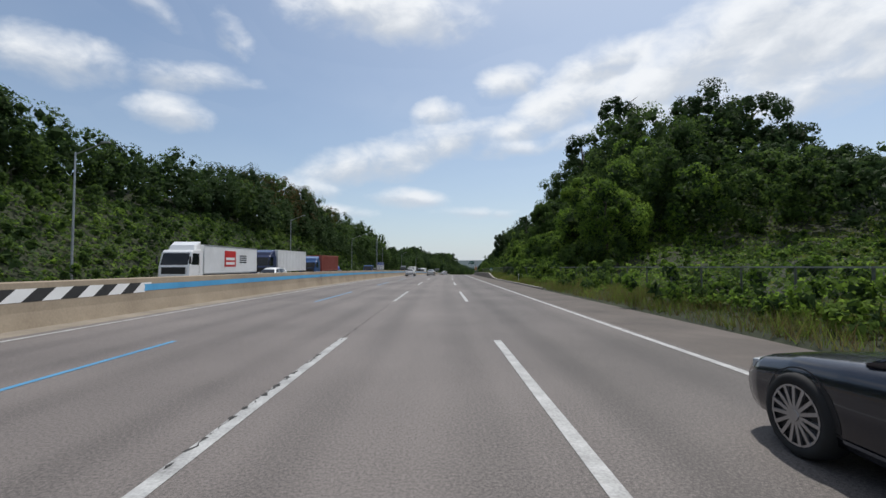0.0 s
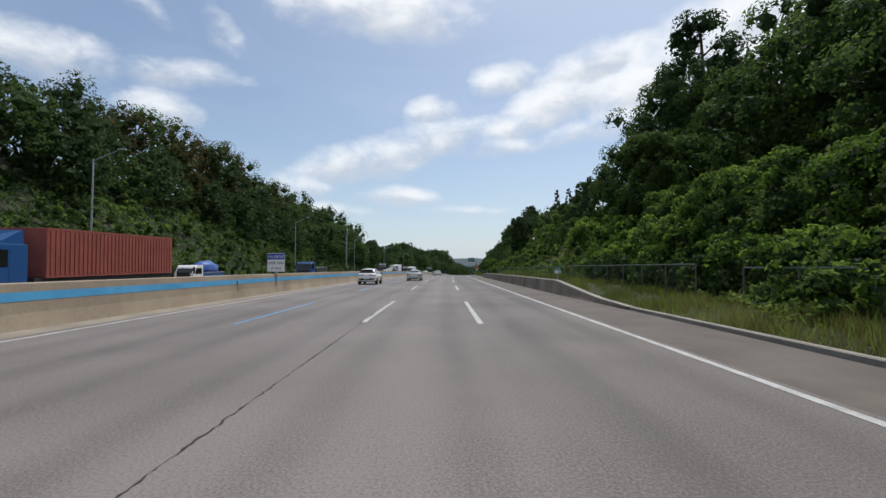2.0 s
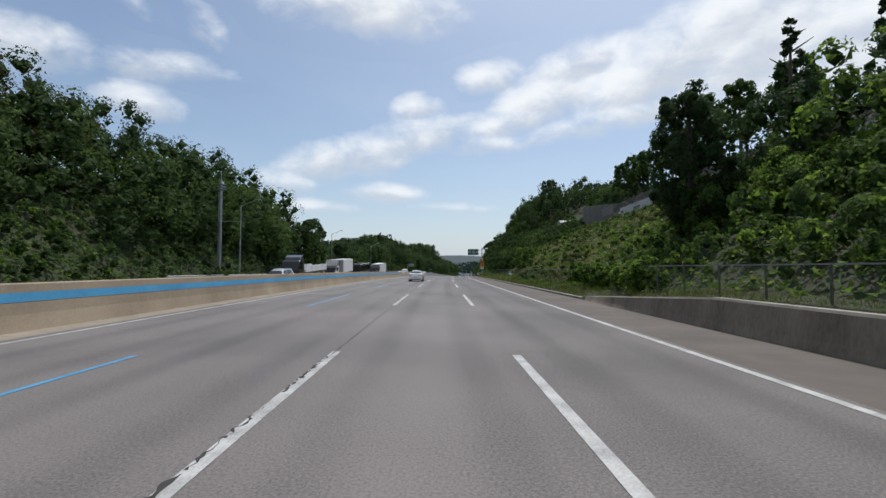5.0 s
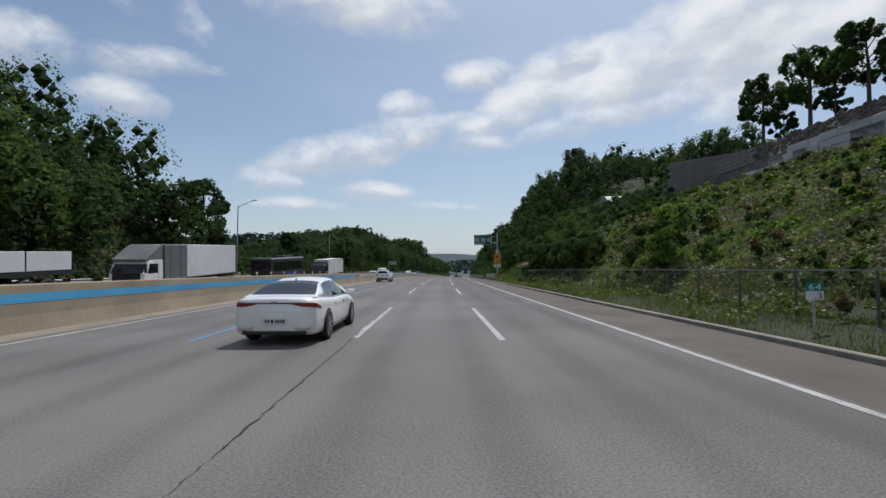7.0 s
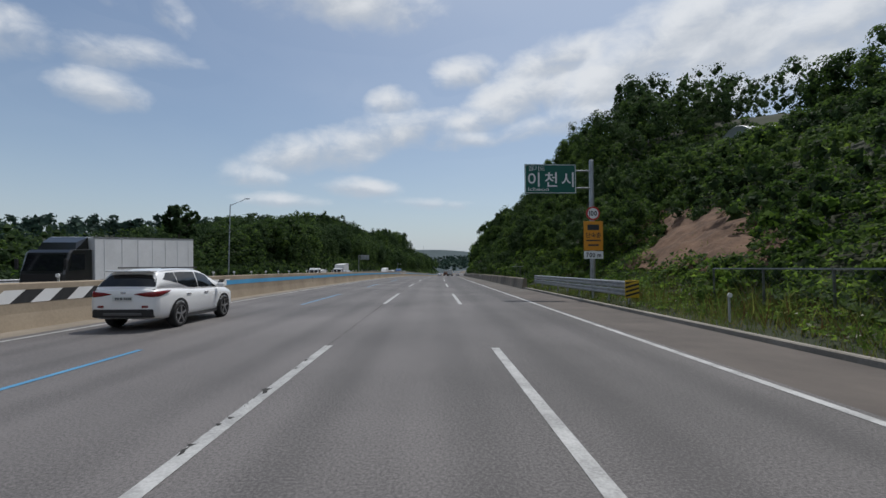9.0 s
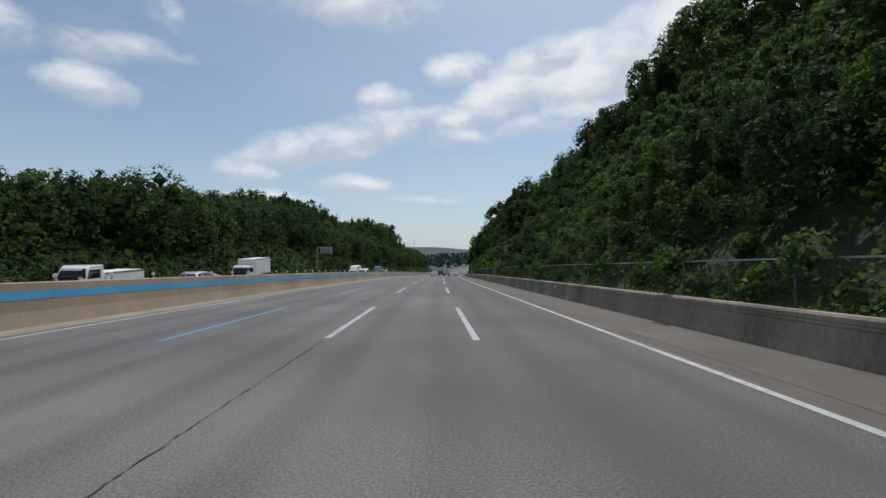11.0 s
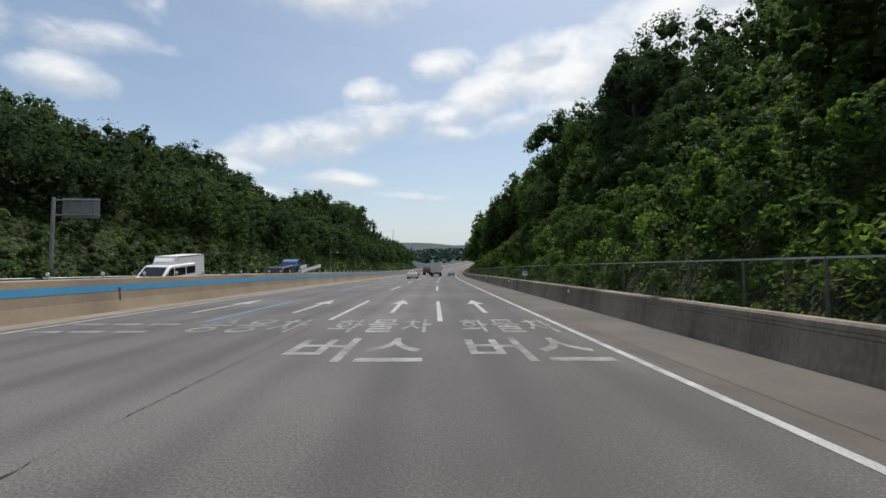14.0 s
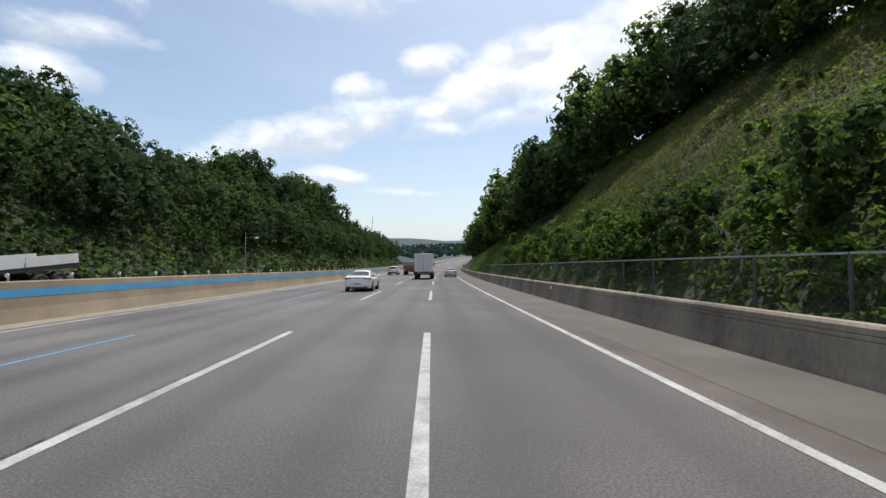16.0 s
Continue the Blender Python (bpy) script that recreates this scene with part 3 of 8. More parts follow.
def painted_band():
    """The blue band on the median barrier, broken by boards of black and white slants."""
    def face(s, z):
        return plan(s, -8.98 - (z - 0.38) * 0.091 + 0.012, z)
    gaps = [(4, 17), (232, 245), (346, 358)]
    a = -60.0
    k = 0
    band = tagged(new("painted_band"), "bright blue band painted along the median barrier", "road marking", "", "structure")
    for g0, g1 in gaps + [(700, 701)]:
        ss = np.arange(a, g0 + 0.01, 4.0)
        if len(ss) < 2:
            a = g1
            continue
        v = np.concatenate([face(ss, 0.79 + 0 * ss), face(ss, 1.04 + 0 * ss)])
        n = len(ss)
        ob = new("blue_band", mesh_of("blue_band", v, [(i, i + 1, n + i + 1, n + i) for i in range(n - 1)], BLUE_BAND))
        ob.parent = band
        a = g1
    for g0, g1 in gaps[:3]:
        chev = tagged(new("chevron_board"), "black and white slanted warning stripes on the median barrier", "road marking", "", "structure")
        s = g0
        i = 0
        while s < g1 - 0.3:
            q = [(s, 0.74), (s + 0.62, 0.74), (s + 1.12, 1.10), (s + 0.50, 1.10)]
            ob = new("stripe", mesh_of("stripe", [face(*p) for p in q], [(0, 1, 2, 3)], BLACK if i % 2 else WHITE))
            ob.parent = chev
            s += 0.62
            i += 1


def barrier_stain(s, z_top, long, seed):
    """A dark run of rust and soot below a hole in the barrier's face."""
    rg = np.random.default_rng(seed)
    n = 9
    rows = []
    for k in range(n):
        z = z_top - long * k / (n - 1)
        u = -8.98 - (z - 0.46) * 0.10 + 0.016 if z > 0.46 else -8.98 + (0.46 - z) * 0.235 + 0.016
        w = (0.10 if k < 3 else 0.055) * rg.uniform(0.6, 1.3) * (1 - 0.5 * k / n)
        m = s + rg.uniform(-0.02, 0.02)
        rows.append((plan(m - w, u, z), plan(m + w, u, z)))
    v = [p for r in rows for p in r]
    me = mesh_of("barrier_stain", v, [(2 * k, 2 * k + 1, 2 * k + 3, 2 * k + 2) for k in range(n - 1)], STAIN)
    tagged(new("barrier_stain", me), "dark rusty stain running down the median barrier", "stain", "", "structure")


STAIN = surface("rust_stain", (0.045, 0.034, 0.025), (0.13, 0.10, 0.07), 6.0, 0.9, fine=30)
for k, (s_, z_, l_) in enumerate(((41.5, 0.92, 0.55), (73.0, 0.95, 0.6), (110.0, 0.9, 0.4), (324.0, 0.95, 0.35), (364.6, 0.92, 0.5), (398.0, 1.0, 0.3), (262.0, 0.9, 0.5))):
    barrier_stain(s_, z_, l_, 40 + k)


BLUE_BAND = surface("blue_band_paint", (0.05, 0.25, 0.46), (0.085, 0.36, 0.62), 0.5, 0.6, fine=12)
painted_band()


# ---------- woods ----------
SEEN_R, SEEN_L = np.array([-0.62, -0.74, 0.26]), np.array([0.62, -0.74, 0.26])
def leaf_cards(centres, normals, size, rg):
    """Leaf sprays: one three-cornered blade each."""
    n = len(centres)
    t = np.cross(normals, rg.normal(size=(n, 3)))
    t /= np.linalg.norm(t, axis=1, keepdims=True) + 1e-9
    b = np.cross(normals, t)
    s = (size * rg.uniform(0.6, 1.4, n))[:, None]
    w = rg.uniform(0.42, 0.72, (n, 1))
    lift = normals * s * rg.uniform(-0.3, 0.3, (n, 1))
    return np.stack([centres + t * s * 0.75, centres - t * s * 0.4 + b * s * w + lift, centres - t * s * 0.4 - b * s * w], 1)


def ico_table():
    """Corners and faces of a twenty-sided solid, for the dense inside of a clump."""
    g = (1 + 5 ** 0.5) / 2
    v = np.array([(-1, g, 0), (1, g, 0), (-1, -g, 0), (1, -g, 0), (0, -1, g), (0, 1, g), (0, -1, -g), (0, 1, -g), (g, 0, -1), (g, 0, 1), (-g, 0, -1), (-g, 0, 1)])
    v = v / np.linalg.norm(v[0])
    d = np.linalg.norm(v[:, None] - v[None], axis=2)
    near = (d > 0.1) & (d < 1.2)
    f = []
    for p in range(12):
        for q in range(p + 1, 12):
            for r in range(q + 1, 12):
                if near[p, q] and near[q, r] and near[p, r]:
                    f.append((p, q, r) if np.dot(np.cross(v[q] - v[p], v[r] - v[p]), v[p]) > 0 else (p, r, q))
    return v, np.array(f)


ICO_V, ICO_F = ico_table()


OCTA = np.array([[(a, 0, 0), (0, b, 0), (0, 0, c)] if a * b * c > 0 else [(0, b, 0), (a, 0, 0), (0, 0, c)] for a in (1, -1) for b in (1, -1) for c in (1, -1)], float)


def clump_cores(centres, radii, rg, t=OCTA):
    """Triangles of ragged lumps: solid fill standing in for the dense, shaded inside of a crown."""
    n = len(centres)
    v = t[None] * rg.uniform(0.74, 1.14, (n, len(t), 3, 1)) * radii[:, None, None, :] + centres[:, None, None, :]
    return v.reshape(-1, 3, 3)


def crown_parts(c, rad, high, count, size, rg, lobes=0, look_=None):
    """One crown as triangles: leaves over clumps, and the clumps' dense insides."""
    n = lobes or int(np.clip(9 + rad * 2.2, 10, 24))
    k = np.arange(n) + rg.uniform(-0.3, 0.3, n)
    zz = np.clip(0.97 - 1.72 * (k + 0.5) / n, -0.8, 0.97)
    th = k * 2.39996 + rg.uniform(-0.5, 0.5, n)
    rr = np.sqrt(1 - zz * zz)
    out = np.stack([np.cos(th) * rr, np.sin(th) * rr, zz], 1)
    swell = rg.uniform(0.52, 0.84, n)[:, None]
    lc = out * swell * np.array([rad, rad, high])
    lr = rg.uniform(0.24, 0.42, n) * min(rad, high * 1.2)
    w = lr ** 2
    pick = rg.choice(n, count, p=w / w.sum())
    d = rg.normal(size=(count, 3)) * 0.8 + out[pick] * 0.8
    d[:, 2] += 0.25
    d /= np.linalg.norm(d, axis=1, keepdims=True)
    if look_ is not None:
        # most leaves hidden from the camera's path are turned to the seen side
        hid = (d @ look_ < -0.25) & (rg.random(count) < 0.75)
        d[hid] -= 2 * np.outer(d[hid] @ look_, look_)
    depth = 1.06 - rg.random(count) ** 1.4 * 0.34
    p = c + lc[pick] + d * (lr[pick] * depth)[:, None]
    nrm = d + rg.normal(size=(count, 3)) * 0.5
    nrm /= np.linalg.norm(nrm, axis=1, keepdims=True)
    t = np.cross(nrm, rg.normal(size=(count, 3)))
    t /= np.linalg.norm(t, axis=1, keepdims=True) + 1e-9
    b = np.cross(nrm, t)
    s = (size * rg.uniform(0.6, 1.4, count))[:, None]
    wd = rg.uniform(0.42, 0.72, (count, 1))
    lift = nrm * s * rg.uniform(-0.3, 0.3, (count, 1))
    leaves = np.stack([p + t * s * 0.75, p - t * s * 0.4 + b * s * wd + lift, p - t * s * 0.4 - b * s * wd], 1)
    # sprays deeper in and a small heart to each clump, coloured darker for shade
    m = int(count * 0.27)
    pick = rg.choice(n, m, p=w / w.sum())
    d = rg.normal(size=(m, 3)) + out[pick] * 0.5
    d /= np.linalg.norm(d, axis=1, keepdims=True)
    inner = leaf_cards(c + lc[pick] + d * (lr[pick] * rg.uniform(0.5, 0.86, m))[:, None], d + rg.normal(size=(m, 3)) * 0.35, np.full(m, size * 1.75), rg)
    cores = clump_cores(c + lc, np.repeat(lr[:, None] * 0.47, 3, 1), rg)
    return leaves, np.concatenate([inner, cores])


def wood(name, trees, mats, label, seed, category="trees", look_=None, lobes=0):
    """Many crowns as one stand: rows of (place, half width, half height, leaves, leaf size, tone)."""
    if not trees:
        return None
    rg = np.random.default_rng(seed)
    cards, tone = [], []
    for c, rad, high, count, size, k in trees:
        leaves, cores = crown_parts(np.asarray(c), rad, high, count, size, rg, 3 if size > 1 else 8 if size > 0.45 else lobes if count > 160 else max(3, lobes - 2) if lobes else 0, look_)
        cards += [leaves, cores]
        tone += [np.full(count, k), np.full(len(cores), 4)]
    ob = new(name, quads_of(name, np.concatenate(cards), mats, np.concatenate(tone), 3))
    tagged(ob, label, category, "", "stuff")
    return ob


def scatter(s0, s1, u0, u1, gap, rg):
    """Loose grid of stations and offsets."""
    s, u = np.meshgrid(np.arange(s0, s1, gap), np.arange(u0, u1, gap), indexing="ij")
    s, u = s.ravel(), u.ravel()
    return np.stack([s + rg.uniform(-0.5, 0.5, len(s)) * gap, u + rg.uniform(-0.5, 0.5, len(u)) * gap], 1)


MATS = [LEAF_DARK, LEAF_MID, LEAF_LIGHT, LEAF_BROWN, LEAF_INNER_SHADE]
# how tall trees stand, and from which offset woods (not shrubs) begin
R_WOOD = curve_table([(-50, 44), (34, 40), (44, 30), (50, 26), (62, 24), (104, 23), (110, 22), (122, 29), (132, 35), (138, 27), (148, 21), (155, 18), (157, 90), (242, 90), (250, 40), (257, 24), (263, 17), (282, 17), (292, 26), (300, 30), (340, 29), (352, 25), (360, 27), (384, 25), (393, 17), (408, 17), (414, 22), (440, 24), (455, 16), (700, 16)])
R_END = curve_table([(-50, 64), (40, 62), (50, 44), (66, 44), (72, 52), (135, 54), (160, 40), (165, 0), (236, 0), (240, 30), (284, 30), (290, 60), (300, 92), (335, 92), (350, 44), (400, 36), (700, 34)])
R_TALL = curve_table([(-50, 7), (36, 9), (46, 11), (56, 15), (118, 16), (130, 14), (138, 7), (162, 7), (166, 5), (240, 5), (262, 5.5), (284, 7), (292, 10), (305, 11), (335, 12), (350, 13), (362, 13), (384, 11), (396, 13), (408, 13), (415, 10), (440, 12), (470, 11), (700, 11)])
R_CAP = curve_table([(-50, 12), (36, 14), (50, 16), (58, 22), (70, 29.5), (80, 31), (100, 33), (107, 32), (113, 25), (118, 17.5), (126, 16), (133, 16), (137, 17.5), (150, 18), (163, 16), (238, 12), (262, 13), (284, 16.5), (292, 36), (305, 41.5), (322, 44.5), (335, 45), (340, 39), (347, 31), (356, 28.5), (364, 30), (388, 28.5), (396, 22), (412, 23), (418, 24), (440, 27.5), (452, 26), (470, 23.5), (700, 38)])
L_WOOD = curve_table([(-50, 42), (60, 42), (100, 39), (130, 36), (170, 33), (235, 30), (255, 33), (275, 33), (300, 35), (345, 35), (372, 37), (400, 36), (430, 33), (700, 32)])
L_TALL = curve_table([(-50, 8), (60, 8.5), (150, 9), (228, 11), (236, 9), (242, 3.5), (290, 4.5), (320, 9), (338, 12), (352, 9), (400, 9), (700, 9)])
L_CAP = curve_table([(-50, 21), (50, 22), (62, 21), (79, 22.5), (100, 25.5), (113, 28), (133, 28.5), (160, 27.5), (222, 26.5), (235, 24), (242, 7), (262, 6), (300, 9), (325, 13.5), (331, 15), (338, 18), (345, 16.5), (353, 15), (358, 15.5), (372, 18.5), (382, 19), (392, 20), (404, 23.8), (434, 27), (455, 27), (463, 23.5), (475, 23), (495, 27.5), (515, 32.5), (577, 34), (650, 26), (760, 8)])


L_BACK = curve_table([(-50, 0), (318, 12), (340, 16), (370, 21), (400, 26.5), (440, 32.5), (470, 35), (486, 34.5), (495, 30), (506, 28.5), (534, 33), (600, 34), (680, 28)])


def crest_rows(s0, s1, rg):
    """The wood along the back of the hill across the motorway, where its crest shows over the slope."""
    rows = []
    for s, u in scatter(max(s0, 322), s1, 61, 74, 4.4, rg):
        if s >= s1 or s < 322:
            continue
        top = float(L_BACK(s)) * rg.uniform(0.86, 1.02)
        rad = rg.uniform(2.6, 4.6)
        high = rad * rg.uniform(0.9, 1.35)
        rows.append((plan(s, -u, top - high), rad, high, int(rad * high * 22), rg.uniform(0.33, 0.42), rg.choice([0, 0, 0, 1])))
        rows.append((plan(s + rg.uniform(-1, 1), -u + rg.uniform(-1, 1), top - high * 2.3), rad * 1.2, high * 1.1, int(rad * high * 15), 0.42, 0))
    return rows


def woods_rows(side, s0, s1, rg):
    """Trees of mixed size: the front row keeps fine leaves, those behind fewer and larger."""
    rows = []
    pts = scatter(s0, s1, 12, 92, 4.1, rg) if side > 0 else scatter(s0, s1, 29.5, 54.5, 4.5, rg)
    for s, u in pts:
        lim = float((R_WOOD if side > 0 else L_WOOD)(s))
        upper = side > 0 and 244 < s < 292 and max(48, 44 + (s - 262) * 0.42) < u < 62
        if not upper and (u < lim + rg.uniform(-1.2, 1.2) or side > 0 and u > float(R_END(s))):
            continue
        depth = u - lim
        if depth > (14 if s > 345 or side < 0 else 26) and rg.random() < 0.5:
            continue
        big = rg.random() < 0.3
        tall = float((R_TALL if side > 0 else L_TALL)(s)) * (rg.uniform(1.0, 1.25) if big else rg.uniform(0.62, 0.98))
        if side > 0 and 56 < s < 125 and depth < 5:
            tall *= 0.75
        if side > 0 and 345 < s < 412 and depth < 4.5:
            tall *= 0.62
        uu = u * side
        ground = float(hill_height(s, uu))
        cap = float((R_CAP if side > 0 else L_CAP)(s)) * rg.uniform(0.93, 1.0)
        if upper:
            cap = 27.5 + (s - 244) * 0.16
            tall = rg.uniform(0.7, 1.0) * (cap - ground)
        if side < 0 and 44 < u < 54 and s < 600:
            tall = max(tall, (cap - ground) * rg.uniform(0.80, 1.10))
        tall = max(min(tall, (cap - ground) * 1.06), 3.0)
        rad = min(max(1.6, tall * (rg.uniform(0.32, 0.42) if big else rg.uniform(0.27, 0.35))), 5.2)
        high = tall * rg.uniform(0.55, 0.63)
        far = s > 440 or side < 0
        front = depth < (9 if side > 0 else 7) or upper or side < 0 and 44 < u < 50
        size = (0.20 if front else 0.27) if not far else (0.235 if s < 440 else 0.40)
        near = side > 0 and u < 21 and s < 440
        size = (0.15 if near else size) * rg.uniform(0.9, 1.15)
        area = rad * high
        count = int(np.clip(area * ((54 if front else 22 if depth < 13 else 11) if side > 0 else (38 if front else 18)) * (0.26 / size) ** 1.7, 160, 3200 if near else 1900))
        tone = rg.choice([0, 1, 1, 1] if s < 125 else [0, 0, 0, 1] if 284 < s < 372 else [0, 0, 1, 1]) if depth > 4 else rg.choice([1, 1, 1, 2] if s < 125 else [0, 0, 0, 1] if 335 < s < 372 else [0, 1, 1, 1, 2])
        if side < 0:
            tone = rg.choice([1, 1, 2, 2] if u < 34 and s < 150 else [0, 0, 0, 1, 1])
        if side < 0 and s < 190 and depth > 6 and rg.random() < (0.65 if 90 < s < 140 else 0.16):
            tone = 3
        if high > rad * 1.3 and (side < 0 or s > 340):
            # a slender tree: a rounded head over a broader skirt of lower boughs
            rad = min(max(rad * 1.15, 2.3 if side > 0 else 2.9), 5.2)
            head = min(rad * rg.uniform(0.8, 1.05), tall * 0.5)
            rows.append((plan(s, uu, ground + tall - head), rad, head, int(count * 0.6), size, tone))
            low = (tall - head) * 0.5
            side_step = rg.uniform(-0.8, 0.8, 2)
            rows.append((plan(s + side_step[0], uu + side_step[1], ground + low), rad * 1.12, low * 1.05, int(count * 0.5), size, tone))
        else:
            rows.append((plan(s, uu, ground + tall - high), rad, high, count, size, tone))
    return rows


def open_slope(s, u):
    """Where the right-hand slope carries weeds and grass only."""
    return ((s > 156) & (s < 228) & (u < 40)) | ((s > 402) & (s < 446) & (u > 15.5) & (u < 27))


def bare(s, u):
    return ((np.abs(s - 244.5 - (u - 16.2) * 1.5) < 4.4 + 0.7 * np.sin(u * 2.1)) & (u > 15.6 + 0.4 * np.sin(s * 1.3)) & (u < 20.2 + 0.5 * np.sin(s * 1.9))) | ((s > 103) & (s < 112) & (u > 15.5) & (u < 19.5)) | ((s > 340.2) & (s < 348.9) & (u > 11.7) & (u < 19.2))


def shrub_rows(side, s0, s1, rg):
    rows = []
    pts = scatter(s0, s1, 12.3, 46, 2.0, rg) if side > 0 else scatter(s0, s1, 28.8, 52, 2.15, rg)
    for s, u in pts:
        lim = float((R_WOOD if side > 0 else L_WOOD)(s))
        if u > lim + ((28 if 236 < s < 292 else 8 if s < 130 or s > 400 else 2) if side > 0 else 9) or (side > 0 and (bare(s, u) or (s < 236 or s > 292) and u > 39 or 162 < s < 238 and u > 38.5)):
            continue
        if side > 0 and 338.6 < s < 351.5 and u < 20.5:
            continue
        if side > 0 and s < 66 and (u < 14.5 and rg.random() < 0.6 or u > 30 and rg.random() < 0.6):
            continue
        op = side > 0 and open_slope(s, u)
        if side > 0 and 229 < s < 253 and u < 16.4 and rg.random() < 0.9 or op and rg.random() < (0.3 if s < 300 else 0.6) or side > 0 and 60 < s < 256 and u < 14.2 and (s < 146 or rg.random() < 0.75):
            continue
        uu = u * side
        ground = float(hill_height(s, uu))
        lush = side > 0 and (120 < s < 162 and u > 15 or 66 < s < 110 and u > 17 or 240 < s < 392)
        rad = rg.uniform(0.7, 1.5) * (1.5 if side > 0 and s > 400 and u > lim - 1 else 1.0) * ((rg.uniform(0.35, 1.0) * (1.25 if s < 176 else 1.0) if s < 300 else 0.5) if op else 1.0) * (1.45 if lush else 1.0)
        if side > 0 and s < 44 and u > 14:
            rad *= 0.62
        high = rad * rg.uniform(0.65, 1.0)
        if side < 0:
            rad *= 1.75
            tone = rg.choice([1, 1, 1, 2] if s < 170 and u < 40 else [0, 0, 0, 1, 1])
        else:
            tone = rg.choice([2, 2, 2, 1] if s < 112 and u < 21 else [0, 0, 1, 1] if 286 < s < 346 else [0, 1, 1, 1] if 346 <= s < 402 and u > 16 else [1, 1, 2, 2] if lush else [1, 2, 2, 2])
        if op and s < 300:
            tone = rg.choice([1, 2, 2, 3])
        elif side > 0 and 236 < s < 292 and u > 18:
            tone = rg.choice([0, 1, 1])
        count = (100 if s < 420 else 55) if side < 0 else 60 if op else int(95 * (rad / 1.1) ** 1.2)
        close = side > 0 and u < 17
        rows.append((plan(s, uu, ground + high * 0.55), rad, high, count * 2 if close else count, 0.26 if side < 0 else 0.12 if close else 0.19, tone))
    return rows


def carpet(name, side, s0, s1, u0, u1, density, size, rise, mats, weights, label, seed, keep=None):
    """Creepers and weeds: leaves over a lumpy skin on the slope."""
    rg = np.random.default_rng(seed)
    n = int((s1 - s0) * (u1 - u0) * density)
    s, u = rg.uniform(s0, s1, n), rg.uniform(u0, u1, n)
    ok = np.ones(n, bool)
    if side > 0:
        ok &= ~bare(s, u)
        if keep is None:
            ok &= u > R_FOOT(s) - 1.6
    if keep is not None:
        ok &= keep(s, u)
    s, u = s[ok], u[ok]
    lump = 0.5 + 0.28 * np.sin(s * 1.3 + 2.1 * np.sin(u * 0.7)) + 0.25 * np.sin(u * 1.7 + 1.7 * np.sin(s * 0.53)) + 0.15 * np.sin(s * 3.1 + u * 2.3)
    z = hill_height(s, u * side) + rise * np.clip(lump, 0, 1.3) * rg.uniform(0.55, 1.05, len(s))
    p = plan(s, u * side, z)
    nrm = rg.normal(size=(len(s), 3)) * 0.6 + np.array([0, 0, 0.9])
    nrm[:, 0] -= side * 0.45
    nrm /= np.linalg.norm(nrm, axis=1, keepdims=True)
    tone = rg.choice(len(mats), len(s), p=weights)
    blotch = np.sin(s * 0.23 + 1.1 * np.sin(u * 0.4)) + np.sin(u * 0.5 + s * 0.09)
    tone = np.where((blotch > 0.9) & (rg.random(len(s)) < 0.6), 0, tone)
    ob = new(name, quads_of(name, leaf_cards(p, nrm, size, rg), mats, tone, 3))
    return tagged(ob, label, "undergrowth", "", "stuff")


def blades(name, s0, s1, u0, u1, density, tall, wide, mats, weights, label, seed, keep=None, side=1):
    """Grass: narrow blades standing and leaning."""
    rg = np.random.default_rng(seed)
    n = int((s1 - s0) * (u1 - u0) * density)
    s, u = rg.uniform(s0, s1, n), rg.uniform(u0, u1, n)
    clump = 0.5 + 0.5 * np.sin(s * 0.9 + 2 * np.sin(u * 1.9)) * np.sin(u * 2.3 + 1.3 * np.sin(s * 0.37))
    ok = rg.random(n) < 0.35 + 0.65 * clump
    if keep is not None:
        ok &= keep(s, u)
    s, u, clump = s[ok], u[ok], clump[ok]
    n = len(s)
    h = tall * (0.45 + 0.75 * clump) * rg.uniform(0.5, 1.25, n)
    base = plan(s, u * side, hill_height(s, u * side) - 0.03)
    a = rg.uniform(0, 2 * np.pi, n)
    w = (wide * rg.uniform(0.6, 1.4, n))[:, None]
    across = np.stack([np.cos(a), np.sin(a), 0 * a], 1) * w
    lean = np.stack([rg.normal(0, 0.28, n), rg.normal(0, 0.28, n), np.ones(n)], 1) * h[:, None]
    bend = np.stack([rg.normal(0, 0.2, n), rg.normal(0, 0.2, n), 0 * a], 1) * h[:, None]
    v = np.stack([base - across, base + across, base + lean + bend], 1)
    tone = rg.choice(len(mats), n, p=weights)
    ob = new(name, quads_of(name, v, mats, tone, 3))
    return tagged(ob, label, "grass", "", "stuff")


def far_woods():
    """Wooded ground beyond the cutting: wide crowns, each a few large sprays, haze put into their colour."""
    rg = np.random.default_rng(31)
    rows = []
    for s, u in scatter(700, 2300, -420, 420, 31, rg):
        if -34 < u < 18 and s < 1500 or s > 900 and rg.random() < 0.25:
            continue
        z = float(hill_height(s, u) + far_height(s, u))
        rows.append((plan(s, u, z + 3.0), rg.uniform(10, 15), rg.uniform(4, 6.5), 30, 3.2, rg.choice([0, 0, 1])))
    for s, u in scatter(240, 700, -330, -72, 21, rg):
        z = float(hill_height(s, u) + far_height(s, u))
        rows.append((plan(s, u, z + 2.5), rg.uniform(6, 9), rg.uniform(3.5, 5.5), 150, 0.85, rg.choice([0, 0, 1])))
    wood("far_woods", rows, [FAR_HAZE_LEAF] * 5, "dark woods across the valley, haze painted into the leaf colour", 32)


